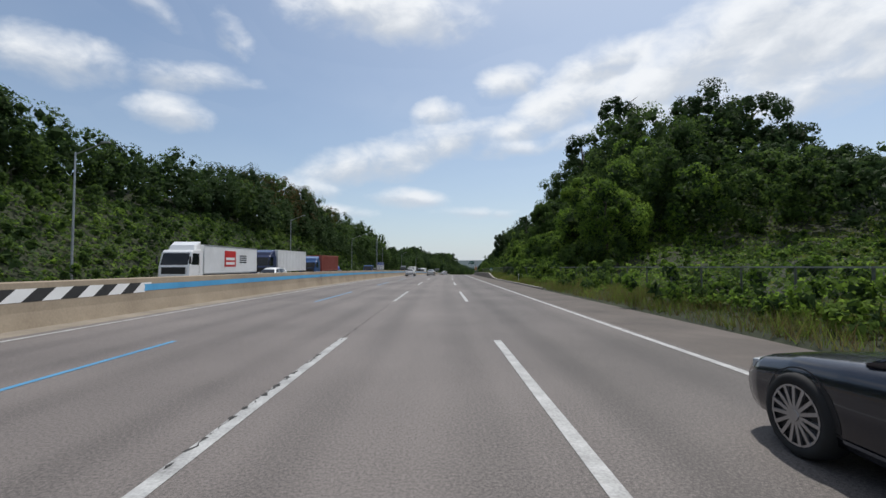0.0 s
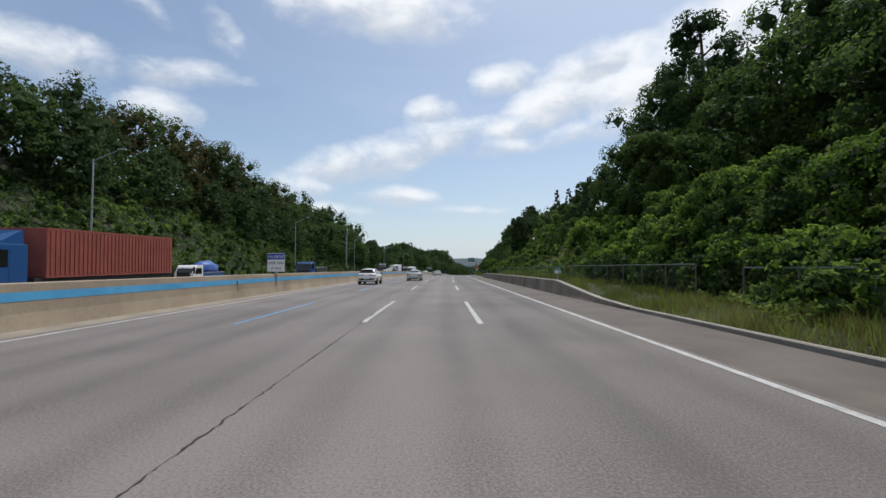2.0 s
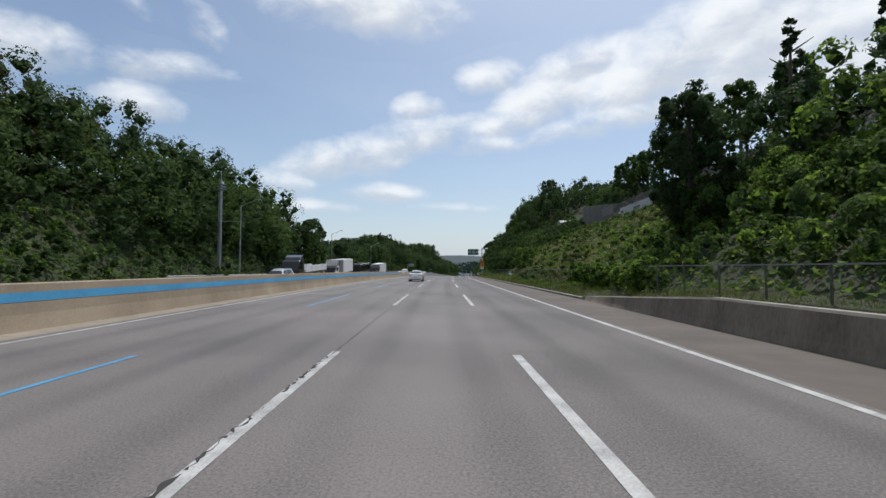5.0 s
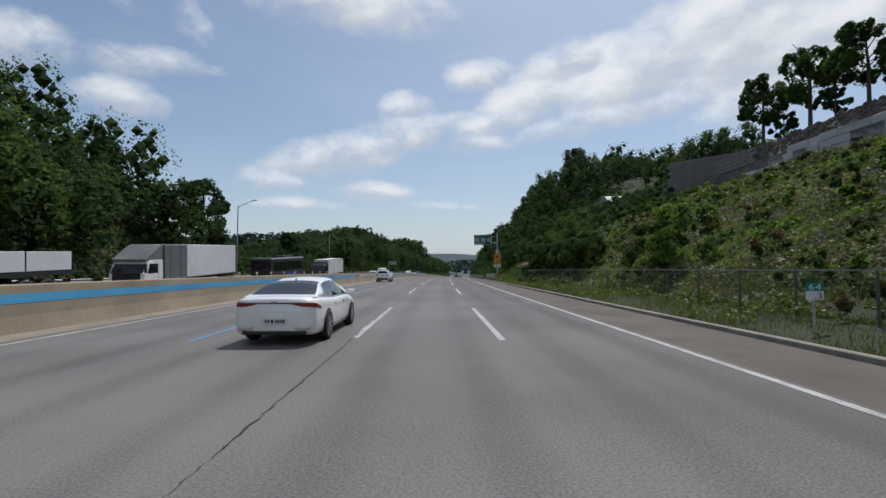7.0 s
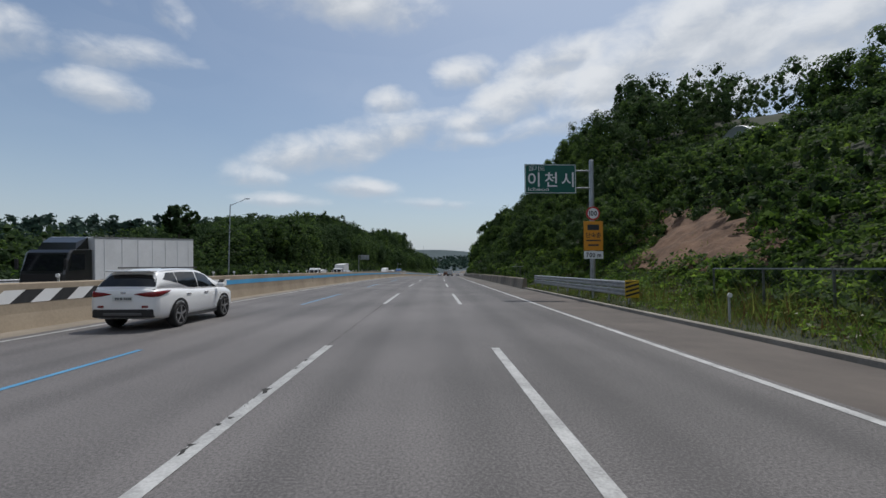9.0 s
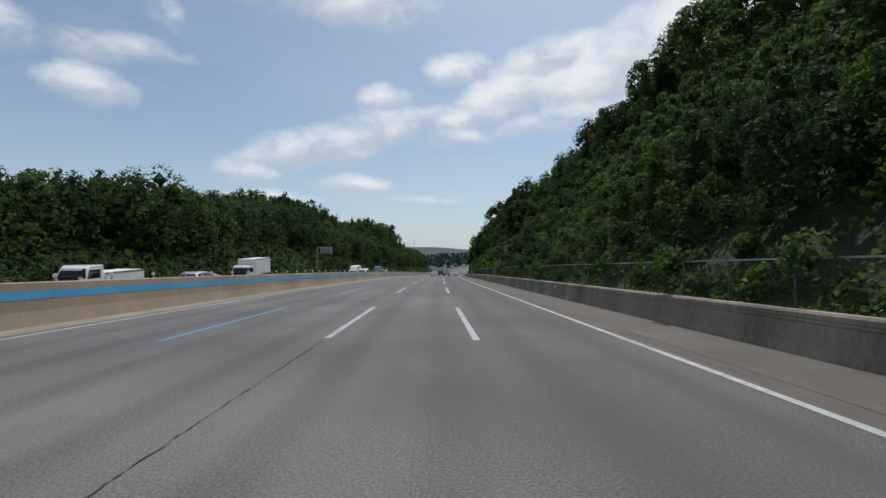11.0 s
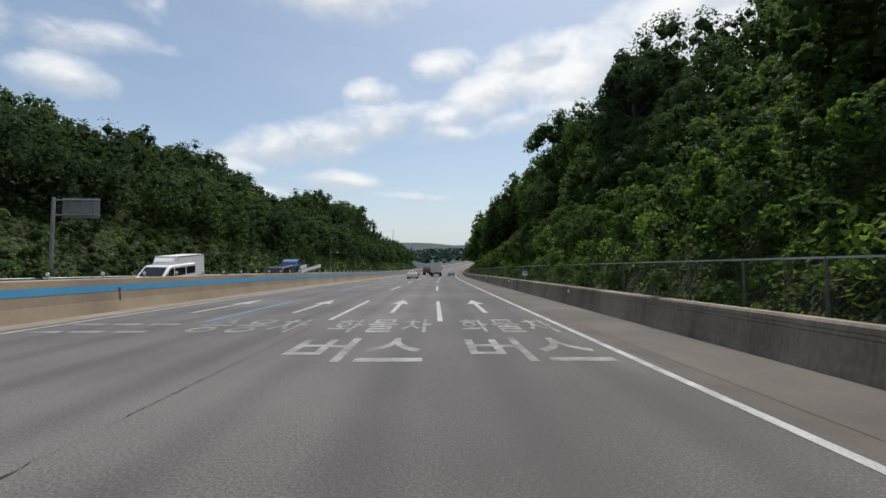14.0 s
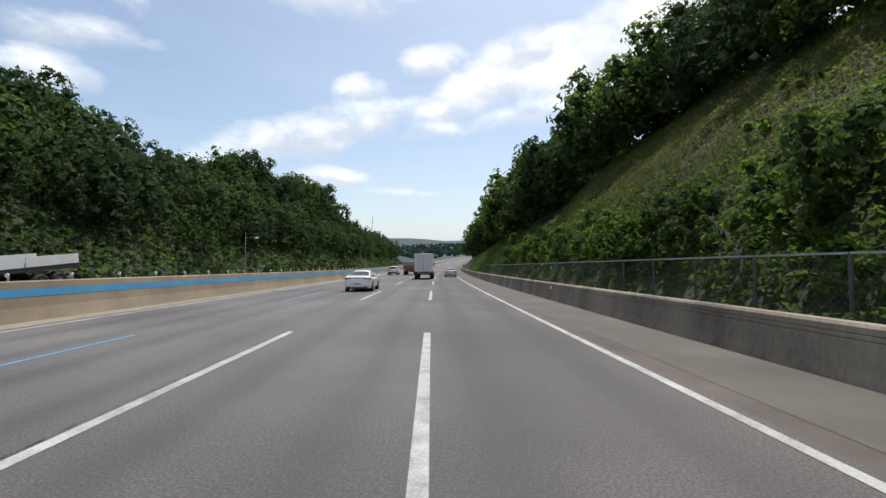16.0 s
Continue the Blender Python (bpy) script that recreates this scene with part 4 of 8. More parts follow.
far_woods()
for k, (s0, s1) in enumerate(((-15, 130), (130, 262), (262, 420), (420, 680))):
    rg_ = np.random.default_rng(50 + k)
    wood("woodland", woods_rows(1, s0, s1, rg_), MATS, "dense green broadleaf wood on the cut slope", 60 + k, look_=SEEN_R)
    wood("woodland", woods_rows(-1, s0, s1, rg_) + crest_rows(s0, s1, rg_), MATS, "dense dark green wood across the motorway", 70 + k, look_=SEEN_L)
    if s0 < 420:
        wood("shrubs", shrub_rows(1, s0, min(s1, 450), rg_), MATS, "bright green creepers and shrubs on the slope", 80 + k, "shrubs", SEEN_R, 4)
    wood("shrubs", shrub_rows(-1, s0, min(s1, 560), rg_), MATS, "bright green creepers below the wood", 90 + k, "shrubs", SEEN_L, 3)


def bush_row(name, s0, s1, step, u0, u1, rad, tall, tones, label, seed):
    """Large bushes at the foot of the slope, rooted on it."""
    rg = np.random.default_rng(seed)
    rows = []
    for s in np.arange(s0, s1, step):
        u = rg.uniform(u0, u1)
        r, h = rad * rg.uniform(0.75, 1.25), tall * rg.uniform(0.75, 1.15) * 0.5
        rows.append((plan(s + rg.uniform(-0.6, 0.6), u, float(hill_height(s, u)) + h * 0.85), r, h, int(r * h * 350), 0.13, rg.choice(tones)))
    return wood(name, rows, MATS, label, seed, "bushes", SEEN_R)


bush_row("bushes", 211, 231, 1.5, 13.6, 17.2, 2.0, 5.2, [0, 1, 1, 1], "tall dark green bushes behind the fence", 301)
bush_row("bushes", 195, 199, 2.0, 14.6, 15.6, 1.7, 4.6, [1, 2], "large green bush behind the fence", 314)
bush_row("bushes", 254, 300, 2.4, 14.2, 17.5, 1.9, 4.2, [0, 1, 1], "tall dark green bushes behind the barrier", 302)
bush_row("bushes", 58, 62.4, 0.8, 12.7, 13.2, 0.75, 1.9, [2, 2], "light-leaved creeper bush grown over the fence", 303)
bush_row("bushes", 50, 82, 1.1, 13.5, 14.3, 0.9, 1.9, [0, 1, 1], "shaded undergrowth close behind the fence", 318)
# lightest leaf tone used in place of sunlight reaching the bank
bush_row("bushes", 50, 86, 1.5, 14.6, 16.4, 1.4, 2.6, [2, 2, 2], "mounds of creepers on the bank, leaf tone lightened for sunlight", 319)
bush_row("bushes", 50, 78, 2.4, 16.4, 18.6, 2.0, 4.4, [2, 2, 1], "tall creeper-grown bushes on the bank", 320)
bush_row("bushes", 144, 158, 1.2, 12.6, 13.3, 0.9, 1.9, [2, 2], "bright creeper hedge grown over the fence", 307)
bush_row("bushes", 3, 19, 1.2, 11.2, 12.4, 0.6, 0.8, [1, 2, 2], "leafy weeds massed on the verge", 310)
bush_row("bushes", 41, 50, 1.0, 12.7, 13.1, 0.8, 2.1, [2, 2], "bright creeper hedge grown over the fence", 312)
bush_row("bushes", 27, 56, 2.3, 11.2, 12.4, 0.5, 0.8, [1, 2], "leafy weeds massed on the verge", 311)
bush_row("bushes", 44, 54, 2.0, 17.0, 20.0, 2.0, 3.6, [1, 2], "bright undergrowth round the broad tree", 308)
bush_row("bushes", 116, 156, 2.6, 19.5, 24.0, 1.9, 4.4, [1, 1, 2], "tall green bushes on the slope", 304)
# sunlight on these bushes is put into the lighter leaf tone
bush_row("bushes", 62, 104, 2.6, 18.0, 22.0, 2.0, 3.4, [2, 2, 2, 1], "sunlit green bushes below the wood", 305)
bush_row("bushes", 330, 338.6, 1.4, 12.9, 17.0, 1.4, 2.8, [0, 1, 1], "dark bushes beside the tiered wall", 313)
bush_row("bushes", 337.6, 340.4, 0.45, 12.4, 18.0, 0.95, 2.0, [0, 1, 1, 2], "green bushes against the end of the tiered wall", 317)
bush_row("bushes", 340, 349, 0.9, 20.0, 24.0, 1.6, 3.8, [0, 0, 1], "dark bushes over the upper tiers of the wall", 321)
bush_row("bushes", 376, 402, 1.2, 18.0, 22.5, 2.0, 5.2, [0, 0, 1], "tall dark undergrowth below the trees", 322)
bush_row("bushes", 414, 450, 1.6, 12.4, 14.6, 1.3, 2.4, [1, 2, 2], "green bushes along the foot of the open slope", 309)
bush_row("bushes", 414, 447, 1.6, 26.5, 29.5, 1.9, 4.2, [0, 1, 1], "dark bushes along the crest of the open slope", 316)
bush_row("bushes", 360, 412, 2.2, 13.2, 16.0, 1.5, 3.0, [1, 1, 2], "shaded green bushes behind the fence", 306)

# creepers under and between
KUDZU = [LEAF_MID, LEAF_LIGHT, GRASS]
carpet("creepers", 1, 0, 164, 13.0, 30, 17, 0.17, 1.0, KUDZU, [0.35, 0.55, 0.10], "leafy green creepers covering the slope", 101)
carpet("creepers", 1, 288, 346, 12.0, 31, 42, 0.18, 0.9, [LEAF_DARK, LEAF_MID, LEAF_LIGHT], [0.42, 0.42, 0.16], "leafy green creepers covering the steep slope", 115)
carpet("creepers", 1, 226, 404, 12.0, 22, 14, 0.17, 0.9, KUDZU, [0.45, 0.45, 0.10], "leafy green creepers covering the steep slope", 102)
carpet("creepers", 1, 400, 520, 12.0, 17.5, 20, 0.17, 0.9, KUDZU, [0.45, 0.5, 0.05], "leafy green creepers above the barrier", 103)
carpet("creepers", -1, -10, 165, 28.2, 42, 19, 0.27, 1.2, [LEAF_DARK, LEAF_MID, LEAF_LIGHT], [0.25, 0.55, 0.20], "lush green creepers across the motorway", 126)
carpet("creepers", -1, 165, 420, 28.2, 42, 19, 0.29, 1.2, [LEAF_DARK, LEAF_MID, LEAF_LIGHT], [0.55, 0.37, 0.08], "leafy green creepers across the motorway", 104)
carpet("creepers", -1, 420, 680, 28.2, 44, 6, 0.5, 1.1, [LEAF_DARK, LEAF_MID, LEAF_LIGHT], [0.5, 0.4, 0.10], "leafy green creepers across the motorway", 105)
carpet("creepers", 1, 236, 292, 22, 46, 5, 0.3, 0.7, KUDZU, [0.6, 0.3, 0.10], "low growth on the upper terrace", 116)
carpet("creepers", 1, 346, 412, 11.8, 24.0, 55, 0.15, 0.8, KUDZU, [0.48, 0.42, 0.10], "dense creepers under the trees", 120)
carpet("slope_weeds", 1, 5, 62, 26, 46, 14, 0.2, 0.6, [LEAF_LIGHT, GRASS, LEAF_MID], [0.4, 0.35, 0.25], "weeds on the low terrace below the trees", 121)
carpet("creepers", 1, 228, 262, 12.6, 25, 75, 0.15, 0.9, [LEAF_DARK, LEAF_MID, LEAF_LIGHT], [0.25, 0.45, 0.30], "mixed creepers and weeds round the bare clay", 122)
blades("verge_weeds", 226, 244, 10.9, 14.0, 55, 0.9, 0.016, [LEAF_BROWN, GRASS, LEAF_MID], [0.35, 0.35, 0.30], "tall reddish brown weeds before the fence", 123)
bush_row("bushes", 231, 239, 1.3, 13.6, 14.6, 0.8, 1.3, [1, 1, 2], "leafy bushes behind the fence", 315)
carpet("creepers", 1, 346, 360, 11.9, 22, 90, 0.14, 0.8, [LEAF_MID, LEAF_LIGHT, GRASS], [0.50, 0.40, 0.10], "bright creepers spilling over the ends of the tiered wall", 124)
blades("slope_grass", 238, 256, 15.6, 20.4, 34, 0.55, 0.018, [GRASS, LEAF_MID, DRY], [0.5, 0.3, 0.2], "sparse tufts on the bare clay", 127, keep=lambda s, u: bare(s, u) & (np.sin(s * 2.1 + u) + np.sin(u * 3.3 - s) > 0.5))
# weeds on the open slopes
WEEDS = [LEAF_LIGHT, LEAF_MID, GRASS, DRY, BLOOM]
carpet("slope_weeds", 1, 160, 230, 12.6, 22, 95, 0.115, 0.7, WEEDS, [0.17, 0.15, 0.32, 0.22, 0.14], "mixed weeds with pale flower heads on the slope", 106)
carpet("slope_weeds", 1, 160, 232, 22, 39.6, 42, 0.16, 0.8, WEEDS, [0.17, 0.15, 0.32, 0.22, 0.14], "mixed weeds with pale flower heads on the slope", 117)
carpet("slope_weeds", 1, 404, 450, 14.0, 28.5, 60, 0.12, 0.5, [LEAF_LIGHT, GRASS, DRY], [0.24, 0.42, 0.34], "low olive weeds on the open slope", 119)
blades("slope_grass", 400, 450, 14.5, 28.5, 70, 0.6, 0.018, [GRASS, DRY, LEAF_MID], [0.48, 0.37, 0.15], "half-dry rough grass on the bare slope", 107)
blades("slope_grass", 160, 232, 12.5, 39, 22, 0.6, 0.018, [GRASS, DRY], [0.6, 0.4], "tall grass among the weeds", 108)
blades("slope_grass", 66, 116, 12.8, 19.5, 60, 0.5, 0.016, [GRASS, DRY, LEAF_LIGHT], [0.55, 0.30, 0.15], "lit grass below the wood", 118)
# verge between kerb and fence
blades("verge_grass", -5, 66, 10.15, 14.2, 190, 0.52, 0.011, [GRASS, DRY, LEAF_BROWN, LEAF_LIGHT], [0.46, 0.30, 0.10, 0.14], "rough verge grass, green and straw coloured", 109)
blades("verge_grass", 46, 84, 10.2, 13.6, 150, 0.34, 0.013, [GRASS, DRY, LEAF_LIGHT], [0.58, 0.20, 0.22], "soft half-dry verge grass before the fence", 125)
blades("verge_grass", 66, 146, 10.3, 14.0, 120, 0.32, 0.011, [GRASS, DRY, LEAF_LIGHT], [0.60, 0.20, 0.20], "verge grass behind the barrier", 110)
blades("verge_grass", 146, 258, 10.08, 15.0, 130, 0.34, 0.011, [GRASS, DRY, LEAF_MID], [0.52, 0.18, 0.30], "long green verge grass by the kerb", 111)
carpet("verge_weeds", 1, -5, 66, 11.2, 14.6, 70, 0.10, 0.7, [LEAF_LIGHT, LEAF_MID, GRASS], [0.45, 0.30, 0.25], "leafy weeds on the verge", 112, keep=lambda s, u: np.sin(s * 0.55) + np.sin(s * 0.21 + u) > 0.0)
carpet("verge_weeds", 1, 146, 258, 10.5, 15.0, 60, 0.09, 0.45, [LEAF_LIGHT, LEAF_MID, GRASS, BLOOM], [0.30, 0.34, 0.30, 0.06], "leafy weeds on the verge", 113, keep=lambda s, u: np.sin(s * 0.45) + np.sin(s * 0.17 + u) > -0.3)
carpet("creepers", 1, 258, 520, 10.3, 13.0, 60, 0.095, 0.55, KUDZU, [0.4, 0.55, 0.05], "leafy creepers behind the barrier", 114, keep=lambda s, u: u > 10.3)

# ---------- signs, fences, walls, posts ----------
SIGN_GREEN = surface("green_sign_sheet", (0.002, 0.085, 0.062), (0.003, 0.108, 0.080), 0.6, 0.6)
SIGN_BLUE = surface("blue_sign_sheet", (0.012, 0.06, 0.30), (0.018, 0.085, 0.38), 0.6, 0.45)
SIGN_ORANGE = surface("orange_sign_sheet", (0.62, 0.25, 0.015), (0.74, 0.32, 0.02), 0.6, 0.45)
SIGN_RED = surface("red_sign_sheet", (0.42, 0.012, 0.012), (0.55, 0.02, 0.02), 0.6, 0.45)
SIGN_WHITE = surface("white_sign_sheet", (0.70, 0.71, 0.71), (0.80, 0.81, 0.81), 0.8, 0.45)
SIGN_TEAL = surface("teal_sign_sheet", (0.008, 0.20, 0.20), (0.012, 0.25, 0.25), 0.8, 0.45)
INK = surface("sign_ink", (0.02, 0.02, 0.022), (0.035, 0.035, 0.04), 2.0, 0.5)
FENCE = surface("fence_steel", (0.07, 0.078, 0.066), (0.16, 0.17, 0.15), 3.0, 0.5, 0.4, fine=20)
RAIL_GREY = surface("grey_fence_rail", (0.20, 0.21, 0.20), (0.34, 0.35, 0.34), 2.0, 0.5, 0.3, fine=20)
RAIL_PALE = surface("pale_fence_rail", (0.34, 0.36, 0.35), (0.52, 0.54, 0.53), 2.0, 0.45, 0.3, fine=20)
STONE = surface("cut_granite", (0.13, 0.12, 0.105), (0.46, 0.45, 0.43), 0.9, 0.9, bump=0.03, fine=9, per_object=0.9, spread=0.9)
RUBBLE = surface("slope_rubble", (0.075, 0.062, 0.050), (0.21, 0.18, 0.15), 2.2, 0.95, bump=0.10, fine=7)
BLOCKWALL = surface("precast_wall", (0.15, 0.138, 0.122), (0.26, 0.245, 0.22), 0.8, 0.9, bump=0.02, fine=10)
PANEL = surface("weathered_panel", (0.062, 0.053, 0.046), (0.35, 0.315, 0.28), 1.1, 0.95, bump=0.04, fine=8, per_object=0.35, stretch=(1, 1, 0.3))
CLAY = surface("bare_clay", (0.060, 0.031, 0.016), (0.19, 0.108, 0.062), 0.9, 0.95, bump=0.08, fine=6)
POLE = surface("lamp_pole_steel", (0.28, 0.29, 0.30), (0.46, 0.47, 0.48), 1.5, 0.4, 0.7, fine=20)
YELLOW = surface("yellow_sheet", (0.55, 0.36, 0.02), (0.68, 0.46, 0.03), 1.0, 0.5)
HOUSE = surface("far_plaster", (0.55, 0.56, 0.57), (0.72, 0.72, 0.72), 0.3, 0.7)


def words(body, high, material, parent, x, y, z, name="character", width=None, bold=0.0):
    """Lettering on a board that faces the traffic, one mesh a character: it stands in the x-z plane, its front towards -y."""
    glyphs, run = [], 0.0
    for ch in body:
        if ch == " ":
            run += 0.32 * high
            continue
        cu = bpy.data.curves.new(name, "FONT")
        cu.body, cu.size, cu.align_x, cu.align_y, cu.offset = ch, high, "LEFT", "BOTTOM_BASELINE", bold * high
        tmp = new(name, cu)
        bpy.context.view_layer.update()
        me = bpy.data.meshes.new_from_object(tmp.evaluated_get(bpy.context.evaluated_depsgraph_get()))
        bpy.data.objects.remove(tmp)
        bpy.data.curves.remove(cu)
        me.materials.clear()
        me.materials.append(material)
        xs, zs = [v.co.x for v in me.vertices], [v.co.y for v in me.vertices]
        glyphs.append((me, run - min(xs), min(zs), max(zs)))
        run += max(xs) - min(xs) + 0.09 * high
    run -= 0.09 * high
    k = width / run if width else 1.0
    mid = (min(g[2] for g in glyphs) + max(g[3] for g in glyphs)) / 2
    for me, at_x, _, _ in glyphs:
        ob = new(name, me)
        ob.parent = parent
        ob.matrix_basis = pose(x + (at_x - run / 2) * k, y, z - mid, 90, 0, 0) @ Matrix.Diagonal((k, 1, 1, 1))


def disc(r, y0, y1, seg=28, cx=0.0, cz=0.0):
    return tube((cx, y0, cz), (cx, y1, cz), r, r, seg)


def town_sign():
    """Tall post with the green town board, a speed roundel and an orange camera warning."""
    t = thing("road_sign_post", at(246, 11.55, 0.6), "steel sign post with green town board and orange warning plates", "road sign")
    part("post", tube((0, 0, 0), (0, 0, 7.35), 0.15, 0.13, 16), POLE, t)
    part("post_cap", tube((0, 0, 7.35), (0, 0, 7.42), 0.15, 0.10, 16), POLE, t)
    for z in (5.75, 6.75):
        part("bracket", tube((-1.2, -0.06, z), (0.1, -0.06, z), 0.05, 0.05, 8), POLE, t)
    b = part("town_board", box(-3.95, -0.95, -0.16, -0.12, 5.40, 7.12, 0.01), SIGN_GREEN, t, "dark green town board with white lettering")
    for x0, x1, z0, z1 in ((-3.92, -0.98, 7.06, 7.09), (-3.92, -0.98, 5.43, 5.46), (-3.92, -3.89, 5.46, 7.06), (-1.01, -0.98, 5.46, 7.06)):
        part("border", box(x0, x1, -0.166, -0.161, z0, z1), SIGN_WHITE, b)
    for ch, x in (("이", -3.42), ("천", -2.42), ("시", -1.45)):
        words(ch, 0.92, SIGN_WHITE, b, x, -0.166, 6.22, bold=0.012)
    words("경기도", 0.30, SIGN_WHITE, b, -3.25, -0.166, 6.86, width=0.95)
    words("Icheon", 0.30, SIGN_WHITE, b, -3.15, -0.166, 5.66, width=1.2)
    r = part("speed_plate", disc(0.40, -0.19, -0.165, cz=4.25), SIGN_RED, t, "round red-rimmed speed limit plate")
    part("white_field", disc(0.31, -0.196, -0.191, cz=4.25), SIGN_WHITE, r)
    words("100", 0.38, INK, r, 0.0, -0.199, 4.25, width=0.46, bold=0.03)
    o = part("camera_warning", box(-0.56, 0.56, -0.19, -0.165, 2.10, 3.80, 0.01), SIGN_ORANGE, t, "orange speed camera warning board")
    for x0, x1, z0, z1 in ((-0.34, 0.34, 3.28, 3.60), (-0.42, 0.42, 2.64, 2.72), (-0.30, 0.30, 2.36, 2.46)):
        part("bar", box(x0, x1, -0.197, -0.192, z0, z1), INK, o)
    words("단속중", 0.34, INK, o, 0.0, -0.197, 2.98, width=0.86, bold=0.012)
    w = part("distance_plate", box(-0.56, 0.56, -0.19, -0.165, 1.62, 2.06, 0.01), SIGN_WHITE, t, "white distance plate")
    words("700 m", 0.36, INK, w, 0.0, -0.197, 1.84, width=0.86, bold=0.02)
    return t


town_sign()


def bus_lane_sign():
    t = thing("bus_lane_sign", at(79.2, -9.2, 1.29), "blue and white bus lane sign standing on the median barrier", "road sign")
    part("post", box(-0.05, 0.05, -0.03, 0.03, 0.0, 0.5), GALV, t)
    part("clamp", box(-0.09, 0.09, -0.05, 0.05, -0.02, 0.10, 0.01), GALV, t)
    b = part("panel", box(-0.60, 0.60, -0.06, -0.035, 0.14, 1.42, 0.01), SIGN_WHITE, t, "white panel with two rows of dark writing")
    h = part("header", box(-0.58, 0.58, -0.067, -0.061, 0.98, 1.40), SIGN_BLUE, t, "blue header with pale writing")
    words("버스전용차로", 0.24, SIGN_WHITE, h, 0, -0.071, 1.19, width=1.04)
    words("토요일 공휴일", 0.22, INK, b, 0, -0.067, 0.74, width=1.02, bold=0.012)
    words("07-21시", 0.22, INK, b, 0, -0.067, 0.38, width=0.66, bold=0.012)
    part("stay", tube((0, 0, -0.9), (0, 0, 0.1), 0.04, 0.04, 8), INK, t)
    return t


bus_lane_sign()


def km_sign(s, u, z, digit):
    t = thing("kilometre_sign", at(s, u, z), "small green and white kilometre plate on a thin post", "road sign", "kilometre signs")
    part("post", tube((0, 0, -0.25), (0, 0, 1.20), 0.03, 0.03, 8), RAIL_PALE, t)
    p = part("upper_plate", box(-0.215, 0.215, -0.05, -0.03, 1.03, 1.24), SIGN_TEAL, t, "green plate with white digits")
    q = part("lower_plate", box(-0.215, 0.215, -0.05, -0.03, 0.82, 1.03), SIGN_WHITE, t, "white plate with a black digit")
    words("64", 0.21, SIGN_WHITE, p, 0, -0.053, 1.135, width=0.30)
    words("." + digit, 0.21, INK, q, 0.08, -0.053, 0.925, width=0.18)
    return t


km_sign(79.6, 10.55, 0.44, "2")
km_sign(181.4, 11.2, 0.12, "3")
km_sign(381.0, 10.35, 0.35, "5")


def street_lamp():
    t = thing("street_lamp", at(86.5, -28.2, 0.0), "tall grey street lamp with a single arm over the road", "street lamp", "lamps of the opposite shoulder")
    part("base", box(-0.2, 0.2, -0.2, 0.2, -0.3, 0.35, 0.03), KERB, t)
    part("pole", tube((0, 0, 0.3), (0, 0, 11.2), 0.11, 0.065, 12), POLE, t)
    bm = tube((0, 0, 11.1), (2.3, 0, 12.1), 0.05, 0.035, 8)
    tube_into(bm, (0, 0, 11.1), (0, 0, 11.3), 0.07, 0.05, 8)
    part("arm", bm, POLE, t)
    part("lamp_head", box(2.15, 2.85, -0.12, 0.12, 12.05, 12.18, 0.04), GALV, t, "flat grey lamp head")
    return t


lamp = street_lamp()
for s in (36.5, 136.8, 187, 236.3, 286):
    copy_thing(lamp, at(s, -28.2, 0.0))


def camera_tower():
    t = thing("steel_tower", at(185, -30.2, 0.6), "tall grey steel pole tower with cameras and ladder", "tower")
    part("shaft", tube((0, 0, -0.5), (0, 0, 14.0), 0.24, 0.18, 14), POLE, t)
    part("platform", disc_ring(0.7, 12.6), GALV, t)
    for z, r in ((13.0, 0.03), (13.4, 0.03)):
        part("hoop", disc_ring(0.62, z, 0.05), GALV, t)
    part("ladder_rail", tube((-0.32, 0, 0), (-0.32, 0, 12.6), 0.025, 0.025, 6), GALV, t)
    part("arm", tube((0.1, 0, 8.0), (3.0, 0, 8.0), 0.05, 0.035, 8), POLE, t)
    part("mast", tube((0, 0, 14.0), (0, 0, 15.2), 0.05, 0.03, 8), POLE, t)
    part("camera_head", box(-0.1, 0.3, -0.15, 0.15, 13.5, 13.8, 0.04), SIGN_WHITE, t)
    part("cabinet", box(-0.9, -0.35, -0.3, 0.3, 0.3, 1.6, 0.03), GALV, t)
    return t


def disc_ring(r, z, h=0.08):
    return tube((0, 0, z), (0, 0, z + h), r, r, 18)


camera_tower()


def gantry_sign():
    """The big board for the other carriageway, seen from behind."""
    t = thing("cantilever_sign", at(385.3, -29.6, 0.5), "grey back of a cantilevered direction board on a steel post", "road sign")
    part("post", tube((0, 0, -0.6), (0, 0, 7.3), 0.17, 0.14, 14), POLE, t)
    for z in (5.75, 7.05):
        part("arm", tube((0, 0, z), (3.9, 0, z), 0.07, 0.06, 10), POLE, t)
    b = part("board", box(0.7, 3.9, 0.08, 0.12, 5.5, 7.25, 0.01), GALV, t, "unpainted aluminium back of the board")
    for x in (1.3, 2.3, 3.3):
        part("stiffener", box(x - 0.04, x + 0.04, 0.02, 0.075, 5.55, 7.2), POLE, b)
    return t


gantry_sign()


def cctv_pole(s, u):
    t = thing("camera_pole", at(s, u, 0.4), "slim grey pole with a short arm and a camera", "pole")
    part("pole", tube((0, 0, -0.5), (0, 0, 7.2), 0.10, 0.07, 12), POLE, t)
    part("arm", tube((0, 0, 6.2), (2.0, 0, 6.35), 0.04, 0.03, 8), POLE, t)
    part("camera_head", box(1.7, 2.1, -0.25, 0.15, 6.05, 6.3, 0.03), SIGN_WHITE, t)
    part("cabinet", box(-0.28, 0.28, -0.35, -0.12, 1.0, 1.9, 0.02), GALV, t)
    return t


cctv_pole(473, -28.6)
mast = thing("mast", at(614, -35, 8.0), "thin leaning dark mast above the trees", "mast")
